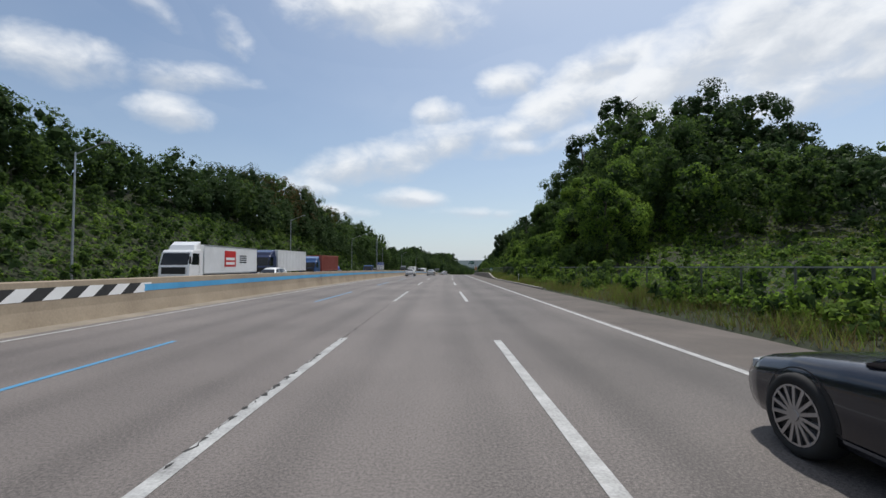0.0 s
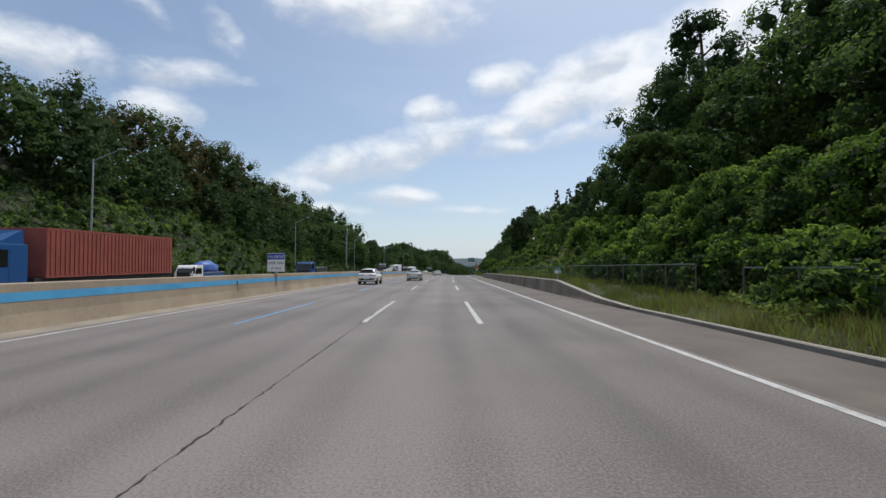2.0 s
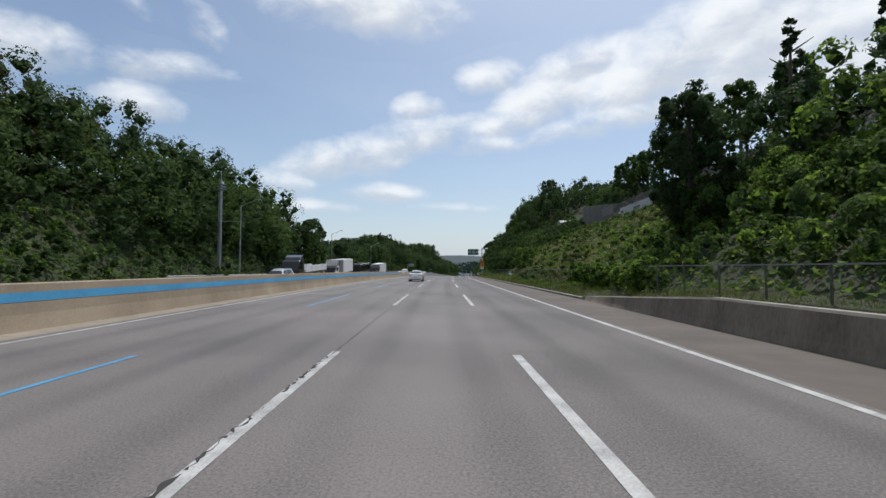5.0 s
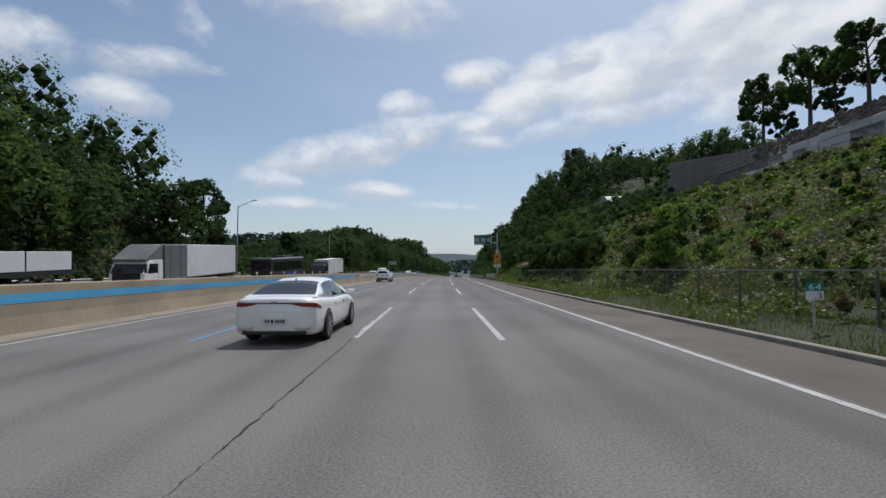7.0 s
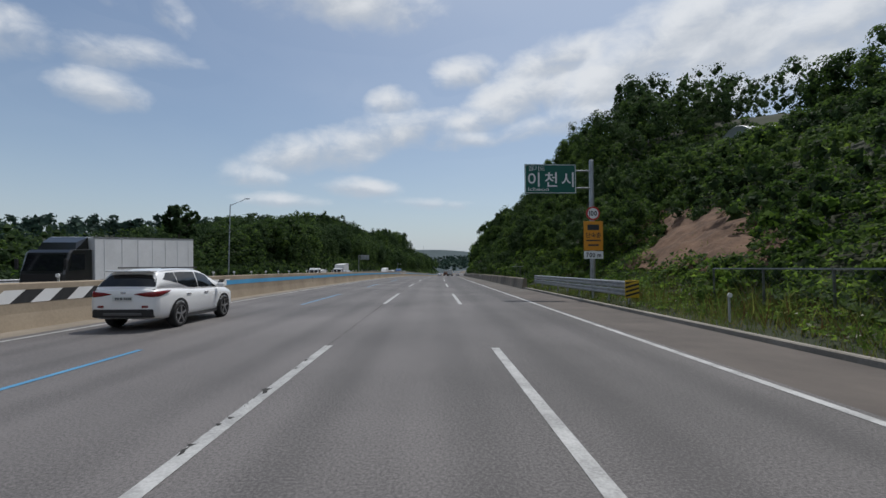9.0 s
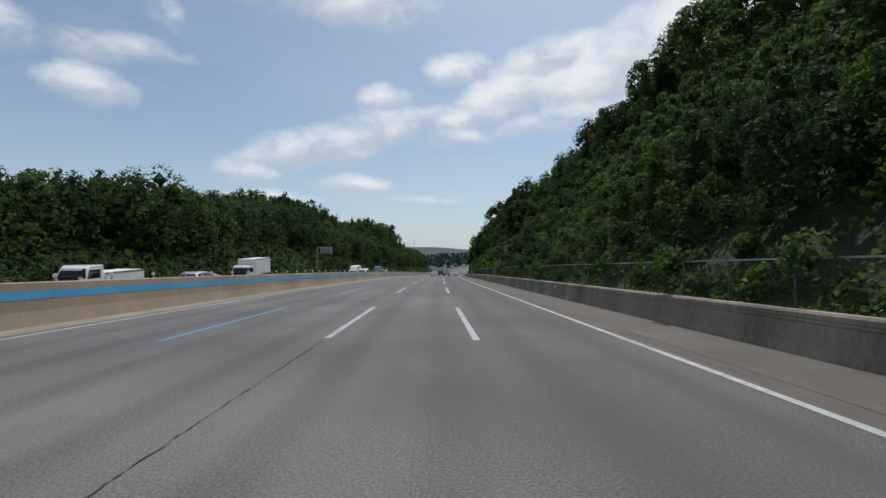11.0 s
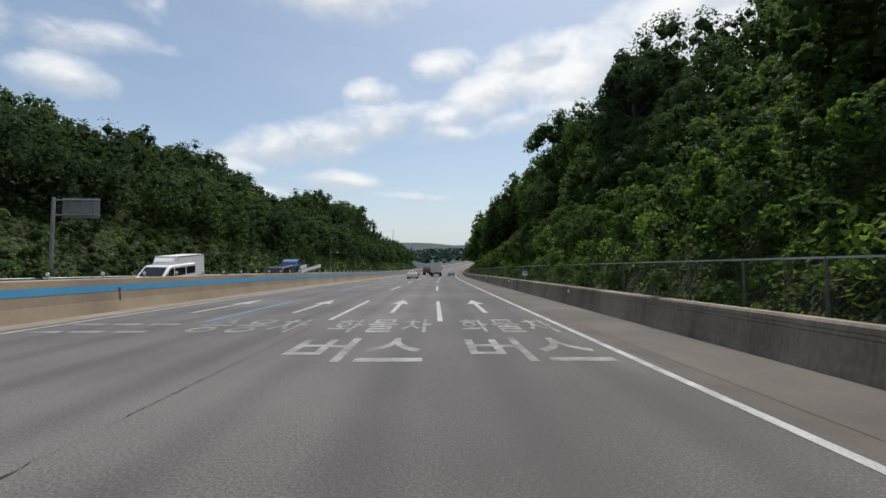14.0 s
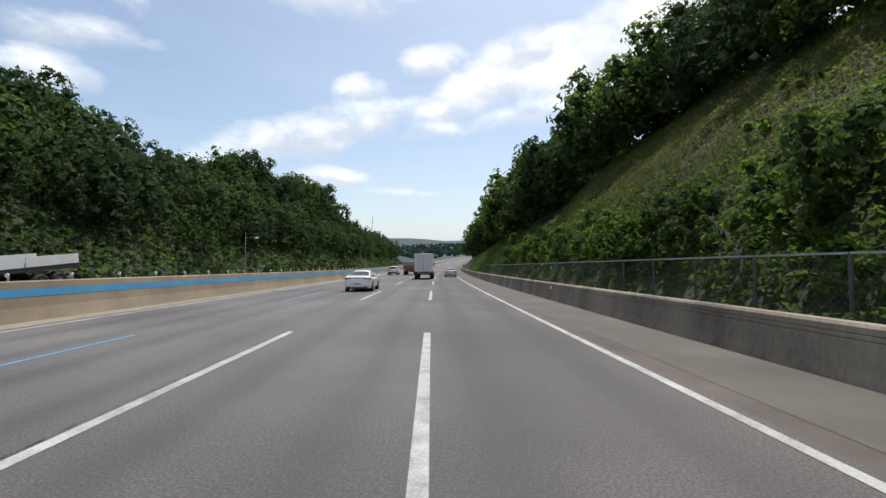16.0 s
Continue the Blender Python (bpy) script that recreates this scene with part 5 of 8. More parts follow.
part("pole", tube((0, 0, -8), (1.3, 0, 17.0), 0.22, 0.08, 8), BLACK, mast)


def verge_post(s, u, z):
    """A short pale post with a round head, standing in the verge grass."""
    t = thing("delineator_post", at(s, u, z), "short pale plastic post with a round head on the verge", "road post")
    part("post", tube((0, 0, -0.2), (0, 0, 0.50), 0.045, 0.038, 10), RAIL_PALE, t)
    part("head", tube((0, -0.02, 0.56), (0, 0.02, 0.56), 0.085, 0.085, 16), RAIL_PALE, t, "round pale head")


verge_post(51.2, 11.5, 0.25)


# wire fences along the verge
def fence(s0, s1, u, base, top, rail_material, label, gap=2.4, rails=(1.0,)):
    t = tagged(new("fence"), label, "fence")
    h = top - base
    ss = np.arange(s0, s1, gap)
    bm = tube((0, 0, -0.35), (0, 0, h + 0.02), 0.036, 0.036, 8)
    post = part("post", bm, FENCE, t)
    post.matrix_basis = at(ss[0], u, base)
    for s in ss[1:]:
        o = new("post", post.data)
        o.parent = t
        o.matrix_basis = at(s, u, base)
    for k in rails:
        z = base + h * k
        v, f = [], []
        for s in ss:
            p = plan(s, u, z)
            v += [p + np.array([a, 0, b]) for a, b in ((-0.028, -0.02), (0.028, -0.02), (0.028, 0.025), (-0.028, 0.025))]
        n = len(ss)
        f = [(i * 4 + j, i * 4 + (j + 1) % 4, (i + 1) * 4 + (j + 1) % 4, (i + 1) * 4 + j) for i in range(n - 1) for j in range(4)]
        ob = new("rail", mesh_of("rail", v, f, rail_material if k == max(rails) else FENCE))
        ob.parent = t
    # diamond mesh of thin wires
    step = 0.16
    a = np.arange(s0, s1 - h - gap, step)
    w = 0.0038
    cards = []
    for d in (1, -1):
        lo, hi = (a, a + h) if d > 0 else (a + h, a)
        p0, p1 = plan(lo, u + 0 * a, base + 0.04), plan(hi, u + 0 * a, top)
        off = np.array([0, 0, w])
        cards.append(np.stack([p0 - off, p0 + off, p1 + off, p1 - off], 1))
    ob = new("wire_mesh", quads_of("wire_mesh", np.concatenate(cards), [FENCE]))
    ob.parent = t
    tagged(ob, kind="stuff")
    return t


fence(6, 66, 12.9, 0.3, 1.66, RAIL_GREY, "rusty grey chain-link fence along the verge")
fence(66, 150, 12.6, 0.68, 1.80, RAIL_GREY, "grey chain-link fence on posts behind the barrier")
fence(157, 238, 12.4, 0.32, 1.66, RAIL_GREY, "dark chain-link fence below the weedy slope")
fence(262, 470, 11.3, 0.68, 1.92, RAIL_PALE, "chain-link fence with a pale top rail above the barrier", rails=(1.0,))


# guard rails
def guard_rail(s0, s1, u, z0, face, label, levels=(0.50, 0.85), group=""):
    t = tagged(new("guard_rail"), label, "guard rail", group)
    prof = [(0, -0.155), (0.055, -0.115), (0.055, -0.055), (0, -0.015), (0, 0.015), (0.055, 0.055), (0.055, 0.115), (0, 0.155)]
    ss = np.linspace(s0, s1, int((s1 - s0) / 2) + 1)
    for lv in levels:
        v = [plan(s, u + face * (0.10 + a), z0 + lv + b) for s in ss for a, b in prof]
        k = len(prof)
        f = [(i * k + j, i * k + j + 1, (i + 1) * k + j + 1, (i + 1) * k + j) for i in range(len(ss) - 1) for j in range(k - 1)]
        ob = new("beam", mesh_of("beam", v, f, GALV))
        ob.parent = t
    post = part("post", tube((0, 0, -0.3), (0, 0, max(levels) + 0.12), 0.06, 0.06, 10), GALV, t)
    post.matrix_basis = at(ss[0], u, z0)
    for s in ss[1:]:
        o = new("post", post.data)
        o.parent = t
        o.matrix_basis = at(s, u, z0)
    return t


g = guard_rail(239.4, 257, 10.75, 0.12, -1, "double galvanised steel guard rail before the sign post")
endp = part("end_marker", box(-0.30, 0.30, -0.04, 0.0, 0.30, 1.05, 0.02), YELLOW, g, "yellow and black striped end marker")
endp.matrix_basis = at(239.1, 10.72, 0.12)
for k in range(4):
    z = 0.33 + k * 0.18
    st = new("stripe", mesh_of("stripe", [(-0.29, -0.046, z), (0.29, -0.046, z + 0.16), (0.29, -0.046, z + 0.25 if k < 3 else 1.03), (-0.29, -0.046, z + 0.09)], [(0, 1, 2, 3)], BLACK))
    st.parent = endp
guard_rail(168, 262, -26.9, 0.0, 1, "galvanised guard rail of the opposite shoulder", levels=(0.45, 0.78))
guard_rail(362, 430, -26.9, 0.0, 1, "galvanised guard rail of the opposite shoulder", levels=(0.45, 0.78))


# delineators
def delineator(m, label, group, tall, material=SIGN_WHITE):
    t = thing("delineator", m, label, "delineator", group)
    part("stem", box(-0.025, 0.025, -0.02, 0.02, -0.02, tall, 0.004), RAIL_PALE, t)
    part("reflector", disc(0.065, -0.05, -0.02, 14, cz=tall - 0.02), material, t, "round white reflector")
    return t


d0 = delineator(at(196, -9.2, 1.29), "short delineator with a round white reflector on the median barrier", "median delineators", 0.20)
for s in np.arange(198.4, 470, 2.4):
    copy_thing(d0, at(s, -9.2, 1.29))
d1 = delineator(at(232.6, 10.5, 0.2), "white delineator post with a round reflector on the verge", "verge delineators", 0.75)
copy_thing(d1, at(48.5, 10.6, 0.2))
w0 = thing("wall_reflector", at(297.2, 9.84, 0.61), "round white reflector fixed to the roadside barrier", "reflector", "wall reflectors")
part("plate", disc(0.085, -0.03, 0.0, 16), SIGN_WHITE, w0)
part("bracket", box(-0.02, 0.06, 0.0, 0.03, -0.03, 0.03), GALV, w0)
for s in (315, 333, 350.5, 368, 385.5, 403, 421):
    copy_thing(w0, at(s, 9.84, 0.61))


# crack along the worn lane joint
def crack_line(name, s0, s1, u, w, seed):
    """A ragged crack: short jagged shards that break off and start again, flecks only where paint lies over it."""
    rg = np.random.default_rng(seed)
    ss = np.arange(s0, s1, 0.07)
    n = len(ss)
    m = n + 40
    jag = np.cumsum(rg.normal(0, 0.013, m))
    jag = (jag - np.convolve(jag, np.ones(7) / 7, "same"))[20:20 + n]
    slow = np.convolve(rg.normal(0, 1, m), np.ones(14) / 14, "same")[20:20 + n] * 3.7
    ww = w * np.clip(0.70 + 0.35 * slow + rg.normal(0, 0.65, n), 0.10, 2.6)
    painted = ((ss - FIRST) % PITCH < DASH) & (abs(u) < 0.1)
    ww = np.where(painted, ww * rg.uniform(0.8, 4.0, n), ww)
    jag = np.where(painted, jag * 1.6 - 0.04, jag)
    v = np.concatenate([plan(ss, u + jag - ww / 2, 0.009), plan(ss, u + jag + ww / 2, 0.009)])
    painted = ((ss - FIRST) % PITCH < DASH) & (abs(u) < 0.1)
    quick = np.convolve(rg.normal(0, 1, m), np.ones(4) / 4, "same")[20:20 + n] * 2
    keep = np.where(painted, quick > np.where(ss < 215, -0.35, 1.2), slow > -2.0)
    return new(name, mesh_of(name, v, [(i, n + i, n + i + 1, i + 1) for i in range(n - 1) if keep[i]], CRACK))


tagged(crack_line("road_crack", -10, 330, -0.02, 0.018, 3), "dark ragged crack along the lane joint", "crack", "", "structure")
tagged(crack_line("road_crack", 325, 470, -0.14, 0.012, 4), "thin dark joint along the lane line", "crack", "", "structure")
tagged(crack_line("road_crack", 150.5, 153.5, 6.0, 0.007, 5), "thin crack in the lane", "crack", "", "structure")
tagged(crack_line("road_crack", 376.8, 379.2, 5.44, 0.014, 6), "thin crack in the lane", "crack", "", "structure")


def drain_grate(s, u):
    """A cast-iron drain grate let into the gutter."""
    t = thing("drain_grate", at(s, u, -0.012), "rusty dark iron drain grate in the gutter", "drain")
    # black slab in place of the shade in the hollow below the bars
    part("pit_dark", box(-0.34, 0.34, -0.50, 0.50, -0.03, 0.004), BLACK, t)
    for x in (-0.36, 0.36):
        part("frame", box(x - 0.03, x + 0.03, -0.55, 0.55, -0.02, 0.018), KERB, t)
    for y in (-0.53, 0.53):
        part("frame", box(-0.33, 0.33, y - 0.02, y + 0.02, -0.02, 0.018), KERB, t)
    for k in range(13):
        y = -0.46 + k * 0.0767
        part("bar", box(-0.33, 0.33, y - 0.016, y + 0.016, 0.004, 0.014), FENCE, t)


drain_grate(391.0, 9.25)


# arrows and faded lane words
ARROW_PAINT = surface("worn_arrow_paint", (0.24, 0.24, 0.23), (0.46, 0.46, 0.44), 2.0, 0.65, fine=26, spread=0.45)


def arrow(s, u, label):
    """A straight-ahead arrow, eight metres long."""
    q = [(-0.09, 0), (0.09, 0), (0.09, 4.3), (0.40, 4.1), (0.0, 6.8), (-0.40, 4.1), (-0.09, 4.3)]
    v = [plan(s + 0.5 + b, u + a, 0.006) for a, b in q]
    me = mesh_of("lane_arrow", v, [(0, 1, 2, 6), (6, 2, 3, 4), (6, 4, 5)], ARROW_PAINT)
    return tagged(new("lane_arrow", me), label, "road marking", "lane arrows", "structure")


for u in (-5.7, -1.9, 1.78, 5.35):
    arrow(363.2, u, "white straight-ahead arrow painted in the lane")


def road_word(body, s0, length, u0, u1):
    """Lane lettering stretched along the road, one mesh a character."""
    t = tagged(new("lane_lettering"), "faded white lettering stretched along the lane", "road marking", "", "structure")
    wide = (u1 - u0) / len(body)
    for k, ch in enumerate(body):
        cu = bpy.data.curves.new("character", "FONT")
        cu.body, cu.size, cu.offset, cu.resolution_u = ch, 1.0, 0.012, 4
        tmp = new("character", cu)
        bpy.context.view_layer.update()
        me = bpy.data.meshes.new_from_object(tmp.evaluated_get(bpy.context.evaluated_depsgraph_get()))
        bpy.data.objects.remove(tmp)
        bpy.data.curves.remove(cu)
        co = np.array([v.co for v in me.vertices])
        lo, hi = co.min(0), co.max(0)
        x = (co[:, 0] - lo[0]) / (hi[0] - lo[0])
        y = (co[:, 1] - lo[1]) / (hi[1] - lo[1])
        for v, p in zip(me.vertices, plan(s0 + y * length, u0 + wide * (k + 0.06 + 0.84 * x), 0.006)):
            v.co = p
        me.materials.clear()
        me.materials.append(FAINT_LINE)
        ob = new("character", me)
        ob.parent = t


def faded_bars(s, u0, u1, n, length):
    """Lettering of the bus lane, worn past reading: plain bars."""
    t = tagged(new("lane_lettering"), "lettering of the bus lane worn past reading", "road marking", "", "structure")
    step = (u1 - u0) / n
    for i in range(n):
        for y0 in (0.0, length * 0.6):
            a = u0 + step * i
            v = plan([s + y0, s + y0, s + y0 + 0.3, s + y0 + 0.3], [a, a + step * 0.8, a + step * 0.8, a], 0.006)
            ob = new("bar", mesh_of("bar", v, [(0, 1, 2, 3)], FAINT_LINE))
            ob.parent = t


road_word("버스", 354.9, 2.7, 0.3, 3.3)
road_word("버스", 354.9, 2.7, 4.0, 6.9)
road_word("화물차", 358.6, 2.9, 0.35, 3.4)
road_word("화물차", 358.6, 2.9, 4.1, 7.0)
road_word("승용차", 358.6, 2.9, -3.5, -0.3)
faded_bars(358.6, -7.3, -4.0, 3, 2.6)


# the stone wall over the weedy slope
def stone_wall():
    t = tagged(new("retaining_wall"), "stepped wall of large grey granite blocks holding the terrace", "wall", "", "structure")
    rg = np.random.default_rng(12)
    shapes = []
    for k in range(6):
        bm = box(-0.5, 0.5, -0.5, 0.5, -0.5, 0.5)
        bmesh.ops.bevel(bm, geom=list(bm.edges), offset=0.05, segments=1, affect="EDGES")
        for v in bm.verts:
            v.co += Vector(rg.uniform(-0.035, 0.035, 3))
        me = bpy.data.meshes.new("block")
        bm.to_mesh(me)
        bm.free()
        me.materials.append(STONE)
        shapes.append(me)
    for row in range(4):
        s = 157.0 + rg.uniform(0, 1) + row * 0.3
        end = 227 - row * 3.2
        while s < end:
            ln = rg.uniform(1.2, 3.4)
            hgt = 0.78
            z = 12.0 + row * 0.80
            ob = new("block", shapes[int(rg.integers(6))])
            ob.parent = t
            ob.matrix_basis = at(s + ln / 2, 39.9 + row * 0.22 + rg.uniform(-0.05, 0.05), z + hgt / 2) @ pose(0, 0, 0, 0, 0, rg.uniform(-2, 2)) @ Matrix.Diagonal((0.9 + rg.uniform(-0.1, 0.25), ln - 0.10, hgt - 0.06, 1))
            s += ln + (rg.uniform(0.8, 1.8) if rg.random() < 0.12 else 0)
    # gravel bank above
    ss = np.arange(154, 233, 1.5)
    prof = [(40.7, 11.5), (40.9, 15.0), (43.4, 17.6), (46.0, 18.6), (62.0, 18.8), (75.0, 12.0)]
    v = [plan(s, a, b + 0.12 * math.sin(s * 2.1 + a * 3) * (b > 10)) for s in ss for a, b in prof]
    k = len(prof)
    f = [(i * k + j, i * k + j + 1, (i + 1) * k + j + 1, (i + 1) * k + j) for i in range(len(ss) - 1) for j in range(k - 1)]
    tagged(new("gravel_bank", mesh_of("gravel_bank", v, f, RUBBLE)), "stony bank above the granite wall", "bank", "", "structure")

    q = rg.random(1500)
    s_, f_ = rg.uniform(156, 232, 1500), q
    p = plan(s_, 41.0 + 2.6 * f_, 15.1 + 2.7 * f_ + 0.1 * np.sin(s_ * 2.1))
    rocks = clump_cores(p, np.repeat(rg.uniform(0.12, 0.34, (1500, 1)), 3, 1), rg, ICO_V[ICO_F])
    tagged(new("rubble_stones", quads_of("rubble_stones", rocks, [RUBBLE], None, 3)), "loose broken stones on the bank", "stones", "", "stuff")


stone_wall()


def precast_wall(s0, s1, u, z0, z1, label):
    t = tagged(new("terrace_wall"), label, "wall", "", "structure")
    n = int((s1 - s0) / 1.6)
    rows = int((z1 - z0) / 0.5)
    bm = box(-0.2, 0.2, -0.78, 0.78, 0.015, 0.485, 0.03)
    me = bpy.data.meshes.new("panel_block")
    bm.to_mesh(me)
    bm.free()
    me.materials.append(BLOCKWALL)
    for i in range(n):
        for r in range(rows):
            ob = new("panel_block", me)
            ob.parent = t
            ob.matrix_basis = at(s0 + 1.6 * (i + 0.5) + (0.4 if r % 2 else 0), u, z0 + 0.5 * r)
    return t


precast_wall(225, 234, 41.0, 14.9, 17.4, "plain grey block wall along the terrace")
precast_wall(243, 248.2, 40.0, 13.8, 16.4, "plain grey block wall on the upper terrace")
precast_wall(253, 258, 40.0, 13.9, 15.6, "low grey block wall on the upper terrace")
precast_wall(267.5, 274.5, 40.0, 14.2, 16.7, "low grey block wall above the bushes")


def return_wall():
    """The wall that closes the terrace's end, running back into the hill."""
    t = tagged(new("terrace_wall"), "tall plain grey block wall across the end of the terrace", "wall", "", "structure")
    bm = box(-0.2, 0.2, -0.78, 0.78, 0.015, 0.485, 0.03)
    me = bpy.data.meshes.new("panel_block")
    bm.to_mesh(me)
    bm.free()
    me.materials.append(BLOCKWALL)
    for i in range(9):
        for r in range(10):
            k = 1.6 * (i + 0.5) + (0.4 if r % 2 else 0)
            ob = new("panel_block", me)
            ob.parent = t
            ob.matrix_basis = at(241.3 - 0.69 * k, 38.2 + 0.725 * k, 13.7 + 0.5 * r, 46.4)


return_wall()


def tiered_wall():
    """Six steps of rough-faced concrete under plain copings, green creeping in from both sides."""
    t = tagged(new("tiered_wall"), "dark weathered concrete retaining wall in stepped tiers", "wall", "", "structure")
    tiers = [(12.2, 0.6, 1.75, 341.5, 348.9), (12.7, 1.75, 3.15, 341.5, 348.7), (13.3, 3.15, 4.42, 340.8, 348.1), (14.2, 4.42, 5.75, 340.8, 348.1), (15.9, 5.75, 7.25, 341.1, 348.3), (17.4, 7.25, 8.65, 342.0, 348.1)]
    rg = np.random.default_rng(5)
    shapes = []
    for k in range(5):
        bm = box(-0.08, 0.08, -0.5, 0.5, 0.0, 1.0)
        bmesh.ops.bevel(bm, geom=list(bm.edges), offset=0.035, segments=1, affect="EDGES")
        for v in bm.verts:
            v.co += Vector((rg.uniform(-0.025, 0.025), rg.uniform(-0.03, 0.03), rg.uniform(-0.03, 0.03)))
        me = bpy.data.meshes.new("panel")
        bm.to_mesh(me)
        bm.free()
        me.materials.append(PANEL)
        shapes.append(me)
    for u, z0, z1, s0, s1 in tiers:
        ss = np.arange(s0, s1 + 0.01, (s1 - s0) / 6)
        sec = [(u, z0 - 0.6), (u, z1 - 0.20), (u - 0.14, z1 - 0.18), (u - 0.14, z1), (u + 1.9, z1 + 0.03), (u + 1.9, z0 - 0.6)]
        ob = strip("tier", ss, sec, PANEL, kind="", cap=True)
        ob.parent = t
        high = z1 - 0.22 - z0
        at_s = s0 + 0.08
        while at_s < s1 - 0.5:
            wide = rg.uniform(0.42, 0.95)
            cuts = [0.0, 1.0] if rg.random() < 0.25 else [0.0, rg.uniform(0.3, 0.7), 1.0] if rg.random() < 0.7 else [0.0, 0.3, 0.68, 1.0]
            for lo, hi in zip(cuts, cuts[1:]):
                ob = new("panel", shapes[int(rg.integers(5))])
                ob.parent = t
                ob.matrix_basis = at(at_s + wide / 2, u - 0.02 + rg.uniform(-0.035, 0.035), z0 + 0.02 + high * lo) @ Matrix.Diagonal((1, wide - 0.05, high * (hi - lo) - 0.04, 1))
            at_s += wide
    return t


tiered_wall()


def clay_scar():
    """Where the slope has slipped: bare reddish earth."""
    ss, us = np.arange(237.5, 257.6, 0.4), np.arange(15.0, 21.6, 0.35)
    S, U = np.meshgrid(ss, us, indexing="ij")
    edge = np.minimum(1 - np.abs(S - 244.5 - (U - 16.2) * 1.5 - 0.6 * np.sin(U * 2.1)) / 5.4, 1 - np.abs(U - 18.1 - 0.4 * np.sin(S * 0.9)) / 3.0) - 0.12
    Z = hill_height(S, U) + 0.34 + 0.14 * np.sin(S * 1.7 + 1.3 * np.sin(U * 1.9)) * np.sin(U * 2.9 + np.sin(S * 0.8)) + 0.07 * np.sin(S * 4.3 + U * 2.2) - 0.5 * np.clip(0.18 - edge + 0.1 * np.sin(S * 3.7), 0, 1)
    V = plan(S.ravel(), U.ravel(), Z.ravel())
    k = len(us)
    F = [(i * k + j, i * k + j + 1, (i + 1) * k + j + 1, (i + 1) * k + j) for i in range(len(ss) - 1) for j in range(k - 1)]
    tagged(new("clay_scar", mesh_of("clay_scar", V, F, CLAY, smooth=True)), "bare orange clay where the slope slipped", "earth", "", "structure")


clay_scar()


# ---------- single trees on the terrace ----------
def single_tree(s, u, z, tall, rad, crown_low, label, seed, tone=1, leaf=0.20, count=1500, group="", clipped=False, slim=False):
    rg = np.random.default_rng(seed)
    t = thing("tree", at(s, u, z), label, "tree", group)
    bm = bmesh.new()
    top = Vector((rg.uniform(-0.2, 0.2), rg.uniform(-0.2, 0.2), tall * 0.82))
    mid = Vector((rg.uniform(-0.12, 0.12), rg.uniform(-0.12, 0.12), tall * 0.4))
    r0 = 0.022 * tall
    tube_into(bm, (0, 0, -0.4), mid, r0, r0 * 0.75, 10)
    tube_into(bm, mid, top, r0 * 0.75, r0 * 0.25, 8)
    for k in range(9):
        h = tall * rg.uniform(max(crown_low - 0.05, 0.2), 0.78)
        a = rg.uniform(0, 6.28)
        base = mid.lerp(top, max(0, (h - mid.z) / (top.z - mid.z)))
        tip = base + Vector((math.cos(a) * rad * 0.55, math.sin(a) * rad * 0.55, rad * 0.8 * rg.uniform(0.25, 0.8)))
        tube_into(bm, base, tip, r0 * 0.35, r0 * 0.1, 6)
    part("trunk", bm, BARK, t)
    leaves, cores = [], []

    def clump(x, y, zz, rr, hh, n, lobes):
        a, b = crown_parts(np.array([x, y, zz]), rr, hh, n, leaf, rg, lobes)
        leaves.append(a), cores.append(b)

    if clipped:
        for i in range(4):
            rr = rad * (0.95 - 0.16 * i)
            clump(rg.uniform(-0.4, 0.4) * rad, rg.uniform(-0.4, 0.4) * rad, tall * (crown_low + (0.92 - crown_low) * i / 3), rr, rr * 0.42, count // 4, 6)
    elif slim:
        for i in range(7):
            f = (i + 0.5) / 7
            clump(rg.uniform(-0.1, 0.1), rg.uniform(-0.1, 0.1), tall * (crown_low + (1 - crown_low) * f), rad * (1.05 - f) + 0.15, tall / 9, count // 7, 6)
    else:
        lo, hi = tall * crown_low, tall
        half = (hi - lo) / 2
        clump(0, 0, lo + half, rad * 0.88, half, count // 2, int(15 * max(1.0, half / rad)))
        for i in range(5):
            f = (i + 0.5) / 5
            a = i * 2.4 + rg.uniform(-0.5, 0.5)
            sp = rad * math.sin(math.pi * (0.25 + 0.6 * f)) * 0.62
            clump(math.cos(a) * sp, math.sin(a) * sp, lo + (hi - lo) * (0.15 + 0.68 * f), rad * rg.uniform(0.36, 0.5), rad * rg.uniform(0.3, 0.42), count // 10, 6)
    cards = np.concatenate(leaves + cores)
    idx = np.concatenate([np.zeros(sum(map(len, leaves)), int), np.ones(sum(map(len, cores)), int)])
    cr = new("crown", quads_of("crown", cards, [MATS[tone], LEAF_INNER_SHADE], idx, 3))
    cr.parent = t
    return t


TERRACE = [(186.0, 45.5, 10.5, 2.9, 0.34), (193.2, 45.0, 11.5, 2.7, 0.36), (200.4, 45.4, 8.6, 2.8, 0.34), (207.5, 46.2, 8.2, 2.8, 0.32), (214.5, 45.0, 8.0, 2.9, 0.30), (222.2, 45.4, 9.2, 2.8, 0.3), (229.4, 45.0, 8.8, 2.7, 0.3), (176.0, 46.0, 9.0, 3.0, 0.30)]
for i, (s, u, h, r, lo) in enumerate(TERRACE):
    single_tree(s, u, 18.4, h * 1.13, r + 0.4, lo - 0.2, "young broadleaf tree with a thin trunk on the terrace", 200 + i, tone=1, leaf=0.22, count=4600, group="terrace trees")
